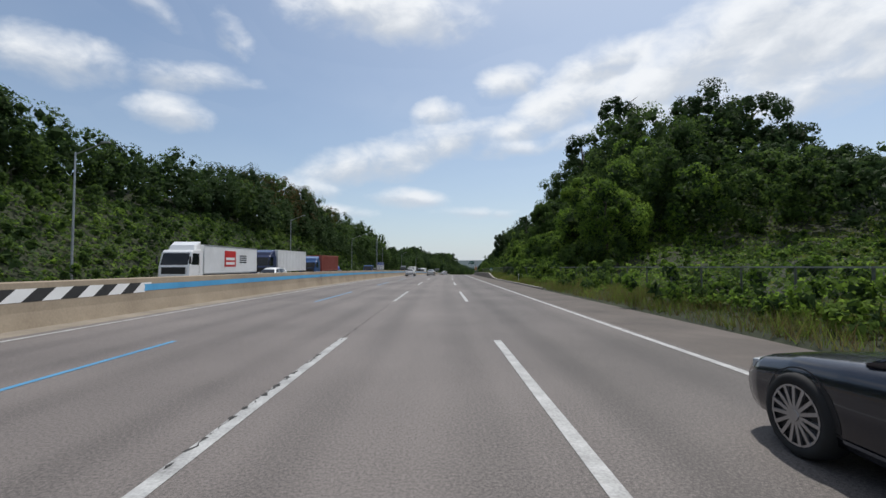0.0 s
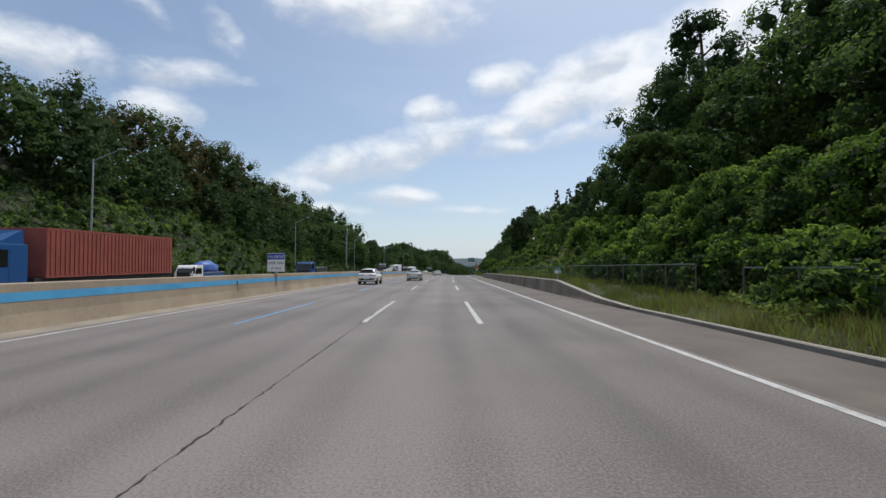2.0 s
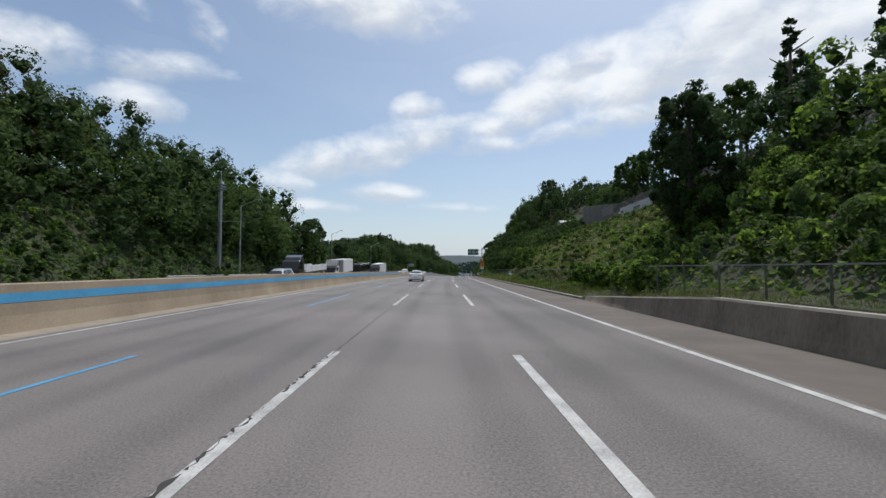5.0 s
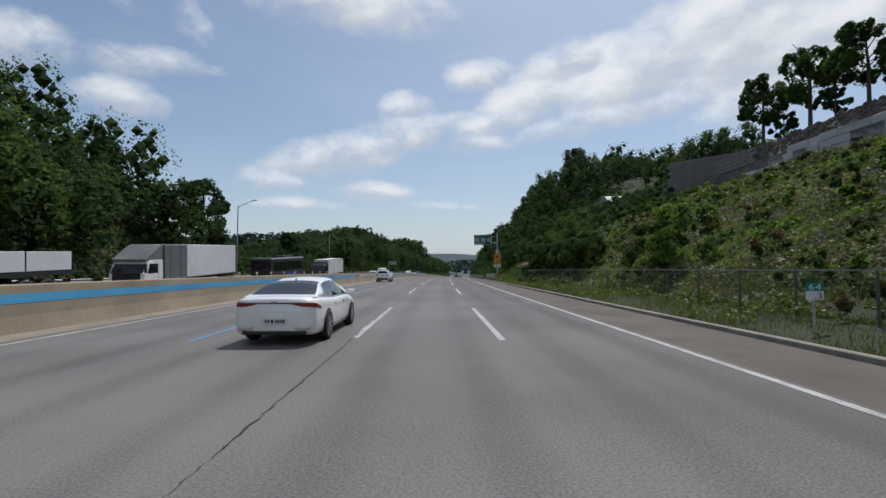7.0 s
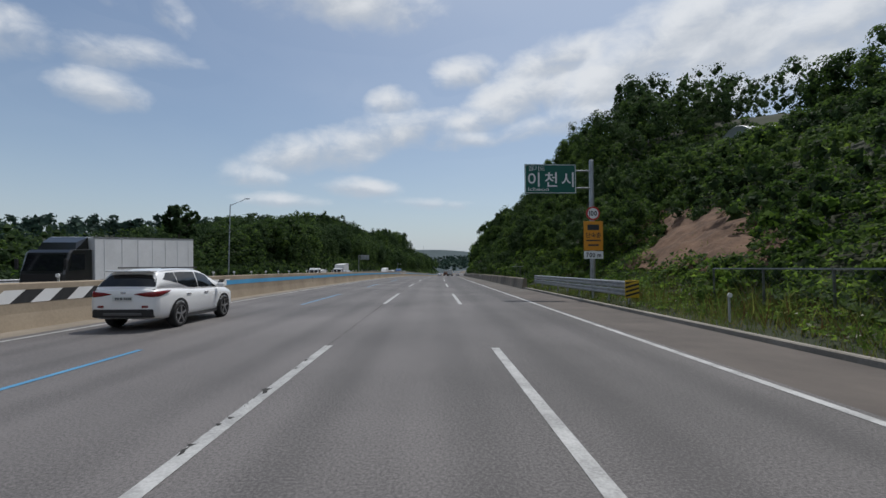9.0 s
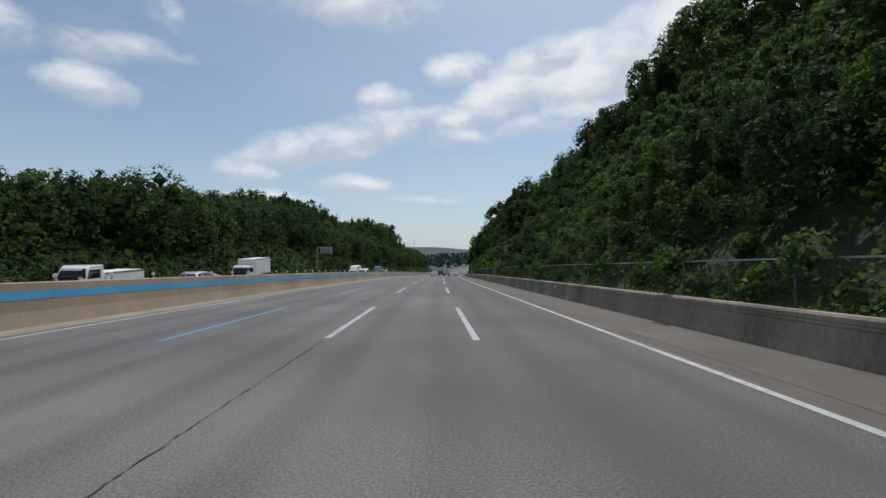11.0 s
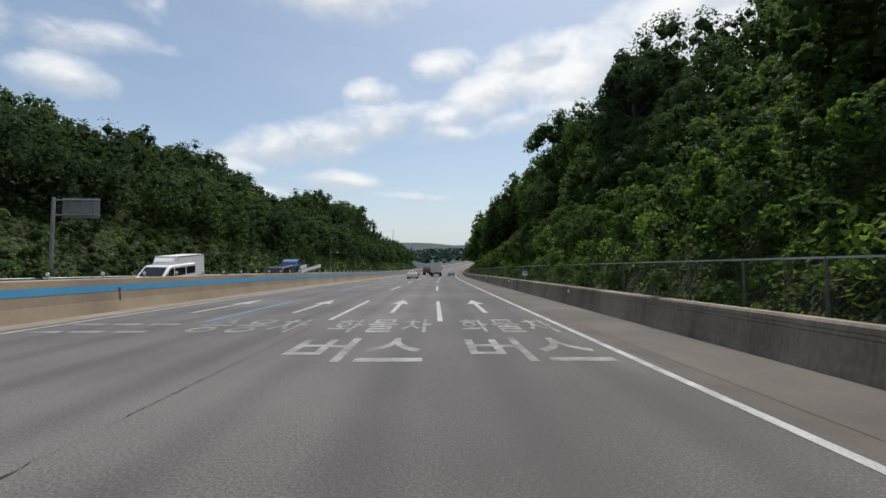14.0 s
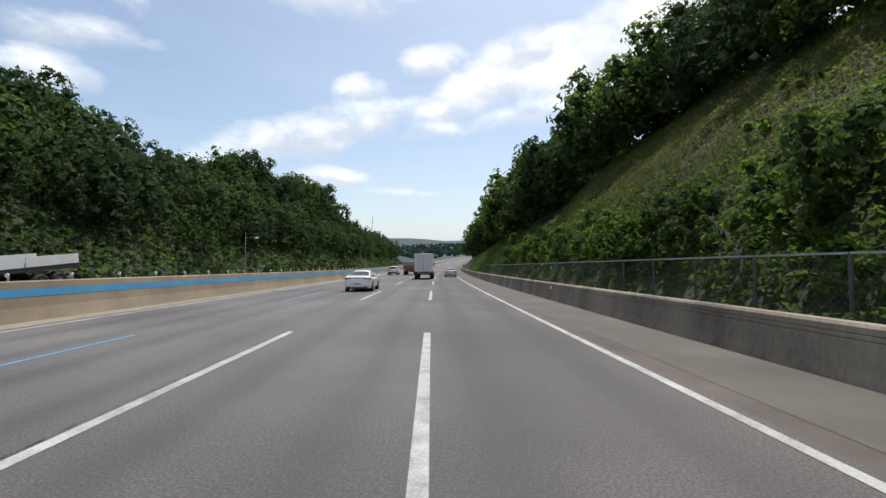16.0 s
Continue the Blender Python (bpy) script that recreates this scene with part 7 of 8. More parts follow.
def car(m, shape, coat, label, kind, wheel_r, axles, spokes, cut):
    """A passenger car: shell, panes, wheels, lamps, trim; kind tells its details."""
    t = thing("car", m, label, "car")
    L2 = shape.length / 2
    ys = sorted(set(np.round(np.concatenate([shape.rows[:, 0], np.linspace(-L2 + 0.05, L2 - 0.05, 38)]), 4)))
    part("body", loft([shape.section(y) for y in ys], ys), coat, t, "", True)
    c0, c1 = cut["cabin"]
    ys = sorted(set(np.round(np.concatenate([shape.roof[(shape.roof[:, 0] > c0) & (shape.roof[:, 0] < c1), 0], np.linspace(c0, c1, 30)]), 4)))
    part("cabin", loft([shape.cabin(y) for y in ys], ys), coat, t, "", True)
    part("rear_window", top_panel(shape, *cut["rear"], k=cut.get("rear_k", 0.86)), GLASS, t, "dark tinted rear window", True)
    part("windscreen", top_panel(shape, *cut["front"], k=0.95), GLASS, t, "dark windscreen", True)
    for side in (-1, 1):
        for y0, y1, l0, l1 in cut["side"]:
            part("side_window", side_panel(shape, y0, y1, 0.06, 0.90, side, 0.007, l0, l1, 10, cut.get("rise"), cut.get("rise_at", (0, 1))), GLASS, t, "dark tinted side window", True)
        for pts in cut["seams"]:
            part("door_seam", flank_strip(shape, pts, 0.012, side), TRIM, t)
        for y in cut["handles"]:
            x = shape.side_x(y, cut["handle_z"])
            part("door_handle", box(side * x - 0.03, side * x + 0.03, y - 0.11, y + 0.11, cut["handle_z"] - 0.018, cut["handle_z"] + 0.018, 0.01), CHROME if kind != "coupe_suv" else coat, t)
        mx, my, mz = side * (shape.body(cut["mirror"])[0] + 0.07), cut["mirror"], shape.body(cut["mirror"])[2] + 0.07
        mb = box(mx - 0.11, mx + 0.11, my - 0.06, my + 0.08, mz - 0.07, mz + 0.08, 0.045)
        part("mirror", mb, coat if kind != "coupe_suv" else TRIM, t, "", True)
        for y in axles:
            part("wheel_arch", ring_on_flank(shape, y, 0.0, wheel_r * 1.13, wheel_r, side, 0.003), TRIM, t)
            if kind == "suv":
                part("arch_trim", ring_on_flank(shape, y, wheel_r * 1.10, wheel_r * 1.28, wheel_r, side, 0.012), TRIM, t, "black wheel arch trim")
            w, _, _ = shape.body(y)
            wheel_parts(t, side * (w - 0.085), y, wheel_r, 0.24, side, spokes)
        y0, y1 = axles[0] + wheel_r * 1.15, axles[1] - wheel_r * 1.15
        part("sill", flank_strip(shape, [(y0, 0.30), ((y0 + y1) / 2, 0.29), (y1, 0.30)], 0.10 if kind == "suv" else 0.03, side, 0.012), SILL if kind == "suv" else CHROME, t)
    tail = -L2
    # lamps, bumper and plate at the back
    if kind == "sedan":
        part("lamp_bar", box(-0.60, 0.60, tail - 0.014, tail + 0.06, 0.925, 0.955, 0.010), TAIL, t, "red lamp bar across the boot")
        for side in (-1, 1):
            part("tail_lamp", wrap_lamp(shape, side, [(0.38, 0.915, 0.955), (0.62, 0.865, 0.955), (0.86, 0.845, 0.955), (1.0, 0.835, 0.93), (1.22, 0.80, 0.84)]), TAIL, t, "dark red wrap-around tail lamp", True)
            part("exhaust_trim", box(side * 0.62 - 0.17, side * 0.62 + 0.17, tail - 0.02, tail + 0.06, 0.36, 0.44, 0.02), CHROME, t)
        part("lower_bumper", box(-0.70, 0.70, tail - 0.006, tail + 0.12, 0.25, 0.335, 0.03), TRIM, t)
        pz = 0.55
        part("fin_antenna", box(-0.02, 0.02, -1.02, -0.85, 1.40, 1.46, 0.01), coat, t)
    elif kind == "coupe_suv":
        for side in (-1, 1):
            for z in (0.925, 0.995):
                part("tail_lamp", wrap_lamp(shape, side, [(0.20, z - 0.015, z + 0.015), (0.80, z - 0.018, z + 0.018), (1.12, z - 0.004, z + 0.012)]), TAIL, t, "thin dark red tail lamp", True)
            part("exhaust_trim", disc(0.085, tail - 0.03, tail + 0.05, 18, cx=side * 0.66, cz=0.50), CHROME, t)
        part("lower_bumper", box(-0.80, 0.80, tail - 0.02, tail + 0.16, 0.44, 0.66, 0.05), TRIM, t)
        part("skid_plate", box(-0.62, 0.62, tail - 0.03, tail + 0.1, 0.37, 0.42, 0.015), CHROME, t)
        part("roof_spoiler", box(-0.60, 0.60, -2.02, -1.74, 1.52, 1.56, 0.02), coat, t)
        pz = 0.60
    else:
        for side in (-1, 1):
            part("tail_lamp", wrap_lamp(shape, side, [(0.30, 0.985, 1.0), (0.55, 0.93, 1.045), (0.80, 0.90, 1.06), (1.0, 0.93, 1.075), (1.36, 1.05, 1.085)]), TAIL, t, "large red wrap-around tail lamp", True)
            part("reflector", box(-0.16, 0.16, -0.03, 0.04, -0.03, 0.03, 0.012), TAIL, t, "low red reflector lamp", False, pose(side * 0.66, tail + 0.03, 0.66, 0, 0, side * 14))
        part("lower_bumper", box(-0.80, 0.80, tail - 0.015, tail + 0.16, 0.36, 0.60, 0.05), TRIM, t)
        part("skid_plate", box(-0.50, 0.50, tail - 0.03, tail + 0.1, 0.42, 0.50, 0.02), SILL, t)
        part("roof_spoiler", box(-0.62, 0.62, -2.20, -1.92, 1.585, 1.63, 0.02), coat, t)
        for side in (-1, 1):
            rb = tube((side * 0.60, -1.7, 1.70), (side * 0.58, 0.2, 1.715), 0.02, 0.02, 8)
            part("roof_rail", rb, TRIM, t)
        pz = 0.87
    pl = part("number_plate", box(-0.265, 0.265, tail - 0.03, tail - 0.012, pz - 0.06, pz + 0.06, 0.006), PLATE, t)
    for x0, x1 in ((-0.19, -0.15), (-0.13, -0.09), (-0.06, 0.0), (0.04, 0.075), (0.095, 0.13), (0.15, 0.185), (0.20, 0.235)):
        part("bar", box(x0, x1, tail - 0.036, tail - 0.031, pz - 0.03, pz + 0.03), INK, pl)
    part("badge", box(-0.07, 0.07, tail - 0.016, tail + 0.03, pz + 0.40 if kind == "sedan" else pz + 0.14, pz + 0.44 if kind == "sedan" else pz + 0.18, 0.012), CHROME, t)
    # lamps and grille in front
    for side in (-1, 1):
        part("headlamp", box(-0.20, 0.20, -0.10, 0.05, -0.05, 0.05, 0.025), LENS, t, "clear headlamp", False, pose(side * 0.62, L2 - 0.10, 0.68 if kind == "sedan" else 0.80, 0, 0, side * -28))
    part("grille", box(-0.42, 0.42, L2 - 0.03, L2 + 0.015, 0.36, 0.60, 0.03), TRIM, t)
    part("underbody", box(-0.72, 0.72, -L2 + 0.45, L2 - 0.45, 0.20, 0.30) if kind == "sedan" else box(-0.72, 0.72, -L2 + 0.55, L2 - 0.5, 0.27, 0.40), TRIM, t)
    return t


SEDAN_CUT = dict(cabin=(-2.2, 1.5), rear=(-1.95, -0.98), rear_k=0.92, front=(0.72, 1.42), side=[(-1.42, -0.98, 0.35, 0.0), (-0.94, 0.10, 0.0, 0.0), (0.16, 1.10, 0.0, -0.62)],
                 seams=[[(0.13, 0.30), (0.13, 0.92)], [(-0.96, 0.45), (-0.93, 0.92)], [(1.12, 0.32), (1.16, 0.90)]], handles=(-0.62, 0.42 - 0.05), handle_z=0.82, mirror=1.0)
LONG_CUT = dict(cabin=(-2.2, 1.08), rear=(-2.0, -1.25), rear_k=0.92, front=(0.32, 1.0), side=[(-1.6, -1.2, 0.3, 0.0), (-1.15, -0.28, 0.0, 0.0), (-0.22, 0.68, 0.0, -0.6)],
                seams=[[(-0.25, 0.30), (-0.25, 0.92)], [(-1.16, 0.45), (-1.13, 0.92)], [(0.86, 0.32), (0.90, 0.88)]], handles=(-0.80, 0.02), handle_z=0.82, mirror=0.58)
COUPE_CUT = dict(cabin=(-2.25, 1.45), rear=(-2.16, -1.86), rear_k=0.98, front=(0.70, 1.36), side=[(-1.72, -1.30, 0.32, 0.12), (-1.18, -0.12, 0.0, 0.0), (-0.06, 1.02, 0.0, -0.55)],
                 rise=(0.5, -0.10), rise_at=(-1.72, -0.4), seams=[[(-0.09, 0.36), (-0.09, 1.02)], [(-1.16, 0.6), (-1.12, 1.05)], [(0.98, 0.36), (1.02, 1.0)]], handles=(-0.80, 0.22), handle_z=0.90, mirror=0.92)
SUV_CUT = dict(cabin=(-2.28, 1.48), rear=(-2.21, -2.02), rear_k=0.98, front=(0.72, 1.38), side=[(-1.86, -1.22, 0.30, 0.0), (-1.18, -0.14, 0.0, 0.0), (-0.08, 1.05, 0.0, -0.58)],
               rise=(0.55, -0.10), rise_at=(-1.86, -0.3), seams=[[(-0.11, 0.36), (-0.11, 1.03)], [(-1.18, 0.6), (-1.15, 1.06)], [(1.0, 0.36), (1.05, 1.0)]], handles=(-0.84, 0.20), handle_z=0.93, mirror=0.95)

car(at(95.3, -5.35), COUPE_SUV, CAR_WHITE, "white coupe-like sport utility car with black lower bumper", "coupe_suv", 0.37, (-1.40, 1.42), 10, COUPE_CUT)
car(at(183.0, -1.55), SEDAN, CAR_WHITE, "white large sedan with a red lamp bar across the boot", "sedan", 0.35, (-1.42, 1.46), 10, SEDAN_CUT)
car(at(234.9, -6.0), SUV, CAR_WHITE, "white family sport utility car with black arch trim", "suv", 0.365, (-1.32, 1.38), 5, SUV_CUT)
# the one large white sedan placed a second time, at its later station
car(at(431.2, -1.51), SEDAN, CAR_WHITE, "the same white sedan again, driving ahead beside the bus lane", "sedan", 0.35, (-1.42, 1.46), 10, SEDAN_CUT)
car(at(2.35, 6.38), LONG_SEDAN, CAR_DARK, "dark blue polished sedan with bright multi-spoke wheels", "sedan", 0.37, (-1.46, 1.62), 15, LONG_CUT)
car(at(110.0, -1.75), SEDAN, CAR_SILVER, "silver sedan driving ahead in the inner lane", "sedan", 0.34, (-1.42, 1.46), 10, SEDAN_CUT)
car(at(471.4, 6.0), SEDAN, CAR_SILVER, "silver sedan driving ahead in the outer lane", "sedan", 0.34, (-1.42, 1.46), 10, SEDAN_CUT)
car(at(486.2, -5.0), SUV, CAR_WHITE, "white sport utility car far ahead", "suv", 0.365, (-1.32, 1.38), 5, SUV_CUT)
car(at(46.0, -15.4, 0, 180), SUV, CAR_WHITE, "white sport utility car on the opposite carriageway", "suv", 0.365, (-1.32, 1.38), 5, SUV_CUT)
car(at(302.5, -14.5, 0, 180), SEDAN, CAR_SILVER, "grey sedan on the opposite carriageway", "sedan", 0.34, (-1.42, 1.46), 10, SEDAN_CUT)
car(at(168.0, -15.0, 0, 180), SUV, CAR_SILVER, "grey sport utility car on the opposite carriageway", "suv", 0.365, (-1.32, 1.38), 5, SUV_CUT)


def axle_wheels(t, ys, r, half, twin=False):
    for y in ys:
        for side in (-1, 1):
            wheel_parts(t, side * (half - 0.16), y, r, 0.34 if not twin else 0.5, side, 8, ALLOY if not twin else GALV, 0.6)


def cab_into(t, y0, y1, half, z0, z1, coat, deflector=True, window=GLASS):
    """A lorry's cab over the engine: shell with raked screen, doors, bumper, mirrors; its front at y1."""
    L = y1 - y0
    bm = bmesh.new()
    prof = [(y0, z0), (y1 - 0.06, z0), (y1, z0 + 0.25), (y1 - 0.02, z0 + 0.9), (y1 - 0.12, z0 + (z1 - z0) * 0.55), (y1 - 0.42, z1 - 0.16), (y1 - 0.62, z1), (y0, z1)]
    rows = []
    for x, k in ((-half, 0.0), (-half + 0.10, 0.05), (half - 0.10, 0.05), (half, 0.0)):
        rows.append([bm.verts.new((x, yy + (k if yy > y0 + 0.1 else 0), zz + (0.03 if zz >= z1 - 0.2 and k else 0))) for yy, zz in prof])
    n = len(prof)
    for a, b in zip(rows, rows[1:]):
        for i in range(n):
            bm.faces.new((a[i], a[(i + 1) % n], b[(i + 1) % n], b[i]))
    bm.faces.new(rows[0][::-1])
    bm.faces.new(rows[-1])
    bmesh.ops.recalc_face_normals(bm, faces=list(bm.faces))
    cab = part("cab", bm, coat, t)
    zs, ze = z0 + (z1 - z0) * 0.50, z1 - 0.22

    def front_y(z):
        return float(np.interp(z, [z0 + 0.9, z0 + (z1 - z0) * 0.55, z1 - 0.16], [y1 - 0.02, y1 - 0.12, y1 - 0.42])) + 0.06
    bm = bmesh.new()
    q = [(-half + 0.12, zs), (half - 0.12, zs), (half - 0.16, ze), (-half + 0.16, ze)]
    bm.faces.new([bm.verts.new((x, front_y(z), z)) for x, z in q])
    part("windscreen", bm, window, cab, "dark windscreen")
    for side in (-1, 1):
        bm = bmesh.new()
        q = [(y1 - 0.30, zs), (y1 - 0.48, ze - 0.02), (y1 - min(1.35, L - 0.2), ze - 0.02), (y1 - min(1.35, L - 0.2), zs)]
        bm.faces.new([bm.verts.new((side * (half + 0.006), yy, z)) for yy, z in q])
        part("door_window", bm, window, cab, "dark door window")
        part("door_seam", box(side * half - 0.004, side * half + 0.004, y1 - min(1.42, L - 0.15), y1 - min(1.40, L - 0.13), z0 + 0.1, ze), TRIM, cab)
        part("mirror", box(side * (half + 0.10) - 0.07, side * (half + 0.10) + 0.07, y1 - 0.02, y1 + 0.10, zs + 0.05, zs + 0.65, 0.03), TRIM, cab)
        part("headlamp", box(side * (half - 0.28) - 0.18, side * (half - 0.28) + 0.18, y1 - 0.06, y1 + 0.03, z0 + 0.08, z0 + 0.24, 0.02), LENS, cab, "clear headlamp")
    part("grille", box(-half + 0.25, half - 0.25, y1 - 0.02, y1 + 0.062, z0 + 0.42, z0 + 0.95, 0.03), TRIM, cab)
    part("bumper", box(-half, half, y1 - 0.25, y1 + 0.07, z0 - 0.22, z0 + 0.02, 0.04), coat, cab)
    if deflector:
        bm = bmesh.new()
        v = [bm.verts.new(p) for p in ((-half + 0.15, y1 - 0.9, z1), (half - 0.15, y1 - 0.9, z1), (half - 0.1, y0 + 0.1, z1), (-half + 0.1, y0 + 0.1, z1), (half - 0.12, y0 + 0.15, z1 + 0.72), (-half + 0.12, y0 + 0.15, z1 + 0.72), (half - 0.25, y1 - 1.1, z1 + 0.42), (-half + 0.25, y1 - 1.1, z1 + 0.42))]
        for f in ((0, 1, 6, 7), (7, 6, 4, 5), (5, 4, 2, 3), (1, 2, 4, 6), (0, 7, 5, 3), (0, 3, 2, 1)):
            bm.faces.new([v[i] for i in f])
        bmesh.ops.recalc_face_normals(bm, faces=list(bm.faces))
        part("roof_deflector", bm, coat, cab)
    return cab


def cargo_box(t, y0, y1, half, z0, z1, coat, ribs=0, rib_mat=None, name="cargo_box", label=""):
    b = part(name, box(-half, half, y0, y1, z0, z1, 0.03), coat, t, label)
    for x in (-half, half):
        for z in (z0 + 0.05, z1 - 0.05):
            part("edge_rail", box(x - 0.012 if x < 0 else x - 0.03, x + 0.03 if x < 0 else x + 0.012, y0 - 0.006, y1 + 0.006, z - 0.05, z + 0.052), rib_mat or GALV, b)
    for i in range(ribs):
        y = y0 + (y1 - y0) * (i + 0.5) / ribs
        for side in (-1, 1):
            part("rib", box(side * half - 0.02, side * half + 0.02, y - 0.03, y + 0.03, z0 + 0.1, z1 - 0.1), rib_mat or coat, b)
    # doors at the back
    part("door_gap", box(-0.01, 0.01, y0 - 0.010, y0 + 0.02, z0 + 0.1, z1 - 0.1), TRIM, b)
    for x in (-0.55, -0.25, 0.25, 0.55):
        part("lock_rod", tube((x * half / 1.0, y0 - 0.03, z0 + 0.1), (x * half / 1.0, y0 - 0.03, z1 - 0.1), 0.018, 0.018, 6), GALV, b)
    return b


def chassis(t, y0, y1, half, z):
    part("chassis", box(-half * 0.45, half * 0.45, y0, y1, z - 0.22, z), TRIM, t)
    for side in (-1, 1):
        part("side_guard", box(side * half - 0.03, side * half + 0.0, y0 + (y1 - y0) * 0.3, y0 + (y1 - y0) * 0.65, z - 0.55, z - 0.15), GALV, t)


def rear_lamps(t, y, half, z):
    part("under_bar", box(-half + 0.1, half - 0.1, y - 0.02, y + 0.08, z - 0.12, z, 0.01), TRIM, t)
    for side in (-1, 1):
        part("tail_lamp", box(side * (half - 0.3) - 0.2, side * (half - 0.3) + 0.2, y - 0.05, y + 0.0, z + 0.02, z + 0.14, 0.01), TAIL, t, "red tail lamp")
    pl = part("number_plate", box(-0.26, 0.26, y - 0.06, y - 0.045, z + 0.02, z + 0.14), PLATE, t)
    part("bar", box(-0.19, 0.19, y - 0.066, y - 0.061, z + 0.05, z + 0.11), INK, pl)


def box_lorry(m, label, length, half, deck, top, coat, cab_coat, cab_top, ribs=0, tall_cab=False):
    """A rigid lorry with a closed box; its front towards +y, 0 at the middle."""
    t = thing("truck", m, label, "truck")
    y0, y1 = -length / 2, length / 2
    cl = 1.9 if half > 1.1 else 1.6
    cab_into(t, y1 - cl, y1, half - 0.05, deck - 0.35, cab_top, cab_coat, tall_cab)
    cargo_box(t, y0, y1 - cl - 0.15, half, deck, top, coat, ribs)
    chassis(t, y0 + 0.1, y1 - cl, half, deck)
    r = 0.48 if half > 1.1 else 0.36
    axle_wheels(t, (y0 + length * 0.25, y1 - cl * 0.55), r, half, True)
    rear_lamps(t, y0, half, deck - 0.30)
    return t


# trucks ahead
box_lorry(at(461.2, 2.15), "pale grey closed box truck driving ahead", 8.6, 1.20, 1.05, 3.45, BOXWHITE, CAR_WHITE, 2.7)
t_ = thing("truck", at(487.0, -1.7), "red-brown stake truck loaded high driving ahead", "truck")
cab_into(t_, 1.9, 3.7, 1.12, 0.75, 2.45, CAR_BLUE, False)
part("load_bed", box(-1.15, 1.15, -3.7, 1.75, 1.0, 1.12, 0.02), RUSTY, t_)
for x0, x1, y0, y1 in ((-1.17, -1.11, -3.7, 1.75), (1.11, 1.17, -3.7, 1.75), (-1.11, 1.11, -3.72, -3.66)):
    part("side_board", box(x0, x1, y0, y1, 1.13, 1.85, 0.01), RUSTY, t_)
part("load", box(-1.02, 1.02, -3.5, 1.6, 1.13, 2.65, 0.12), surface("brown_load", (0.28, 0.2, 0.15), (0.45, 0.36, 0.29), 0.9, 0.8, fine=9), t_, "pale brown covered load")
chassis(t_, -3.6, 1.8, 1.15, 1.0)
axle_wheels(t_, (-2.0, 2.8), 0.45, 1.15, True)
rear_lamps(t_, -3.72, 1.15, 0.72)

# oncoming traffic
t_ = box_lorry(at(39.6, -18.0, 0, 180), "white box truck with a red shop emblem on its side", 12.0, 1.22, 1.15, 3.55, BOXWHITE, CAR_WHITE, 3.05, tall_cab=True)
part("emblem", box(-1.235, -1.226, -1.4, 0.7, 1.75, 3.15), SIGN_RED, t_, "plain red square emblem")
for z in (2.45, 2.05):
    part("bar", box(-1.242, -1.237, -1.15, 0.45, z - 0.12, z + 0.12), SIGN_WHITE, t_)
for z in (2.75, 2.55, 2.35, 2.15):
    part("bar", box(-1.235, -1.226, -3.6, -2.2, z - 0.05, z + 0.05), INK, t_)


def tractor(m, label, coat, trailer, cab_top=3.35):
    """An articulated lorry; its front towards +y."""
    t = thing("truck", m, label, "truck")
    cab_into(t, 4.4, 6.7, 1.22, 0.80, cab_top - 0.5, coat, True)
    chassis(t, -0.5, 4.4, 1.2, 1.05)
    axle_wheels(t, (5.6, 2.4), 0.50, 1.22, True)
    trailer(t)
    axle_wheels(t, (-4.2, -5.4), 0.50, 1.22, True)
    rear_lamps(t, -6.9, 1.2, 0.75)
    return t


def box_trailer(t):
    cargo_box(t, -6.9, 4.0, 1.25, 1.25, 3.95, BOXWHITE, 9, BOXWHITE)


def container_trailer(t):
    part("trailer_frame", box(-1.1, 1.1, -6.9, 3.9, 1.0, 1.25, 0.02), TRIM, t)
    b = cargo_box(t, -6.7, 3.4, 1.22, 1.26, 3.75, CONTAINER, 0, CONTAINER, "container", "rusty red shipping container with corrugated sides")
    for i in range(34):
        y = -6.5 + i * 0.29
        for side in (-1, 1):
            part("corrugation", box(side * 1.22 - 0.03, side * 1.22 + 0.03, y, y + 0.12, 1.4, 3.6), CONTAINER, b)


def flat_trailer(t):
    part("trailer_bed", box(-1.22, 1.22, -6.9, 3.9, 1.15, 1.40, 0.02), TRIM, t)
    for i in range(3):
        for side in (-1, 1):
            y = -6.8 + i * 3.5
            part("side_board", box(side * 1.22 - 0.02, side * 1.22 + 0.02, y, y + 3.4, 1.41, 1.95, 0.01), BOXWHITE, t, "low white drop side")


def stake_trailer(t):
    part("trailer_bed", box(-1.22, 1.22, -6.9, 3.9, 1.15, 1.40, 0.02), TRIM, t)
    for i in range(4):
        for side in (-1, 1):
            y = -6.8 + i * 2.65
            part("side_board", box(side * 1.22 - 0.02, side * 1.22 + 0.02, y, y + 2.55, 1.41, 2.35, 0.01), BOXWHITE, t, "white side board")


tractor(at(59.0, -19.5, 0, 180), "navy blue tractor unit with a white box trailer", NAVY, box_trailer, 3.7)
tractor(at(73.5, -18.3, 0, 180), "bright blue tractor unit hauling a red shipping container", CAR_BLUE, container_trailer)
tractor(at(187.6, -18.5, 0, 180), "black tractor unit with a low white-sided trailer", CAR_BLACK, stake_trailer, 3.6)
tractor(at(418.2, -18.5, 0, 180), "blue tractor unit with an empty flat trailer", CAR_BLUE, flat_trailer)
t_ = box_lorry(at(206.0, -18.2, 0, 180), "white cab truck with a grey front and white sheeted body", 12.5, 1.22, 1.15, 3.6, TARP, CAR_WHITE, 2.55, 8)
part("rear_sheet", box(-1.29, 1.29, -6.28, 1.6, 1.18, 3.66, 0.05), BOXWHITE, t_, "white sheet over the rear of the body")
bm = bmesh.new()
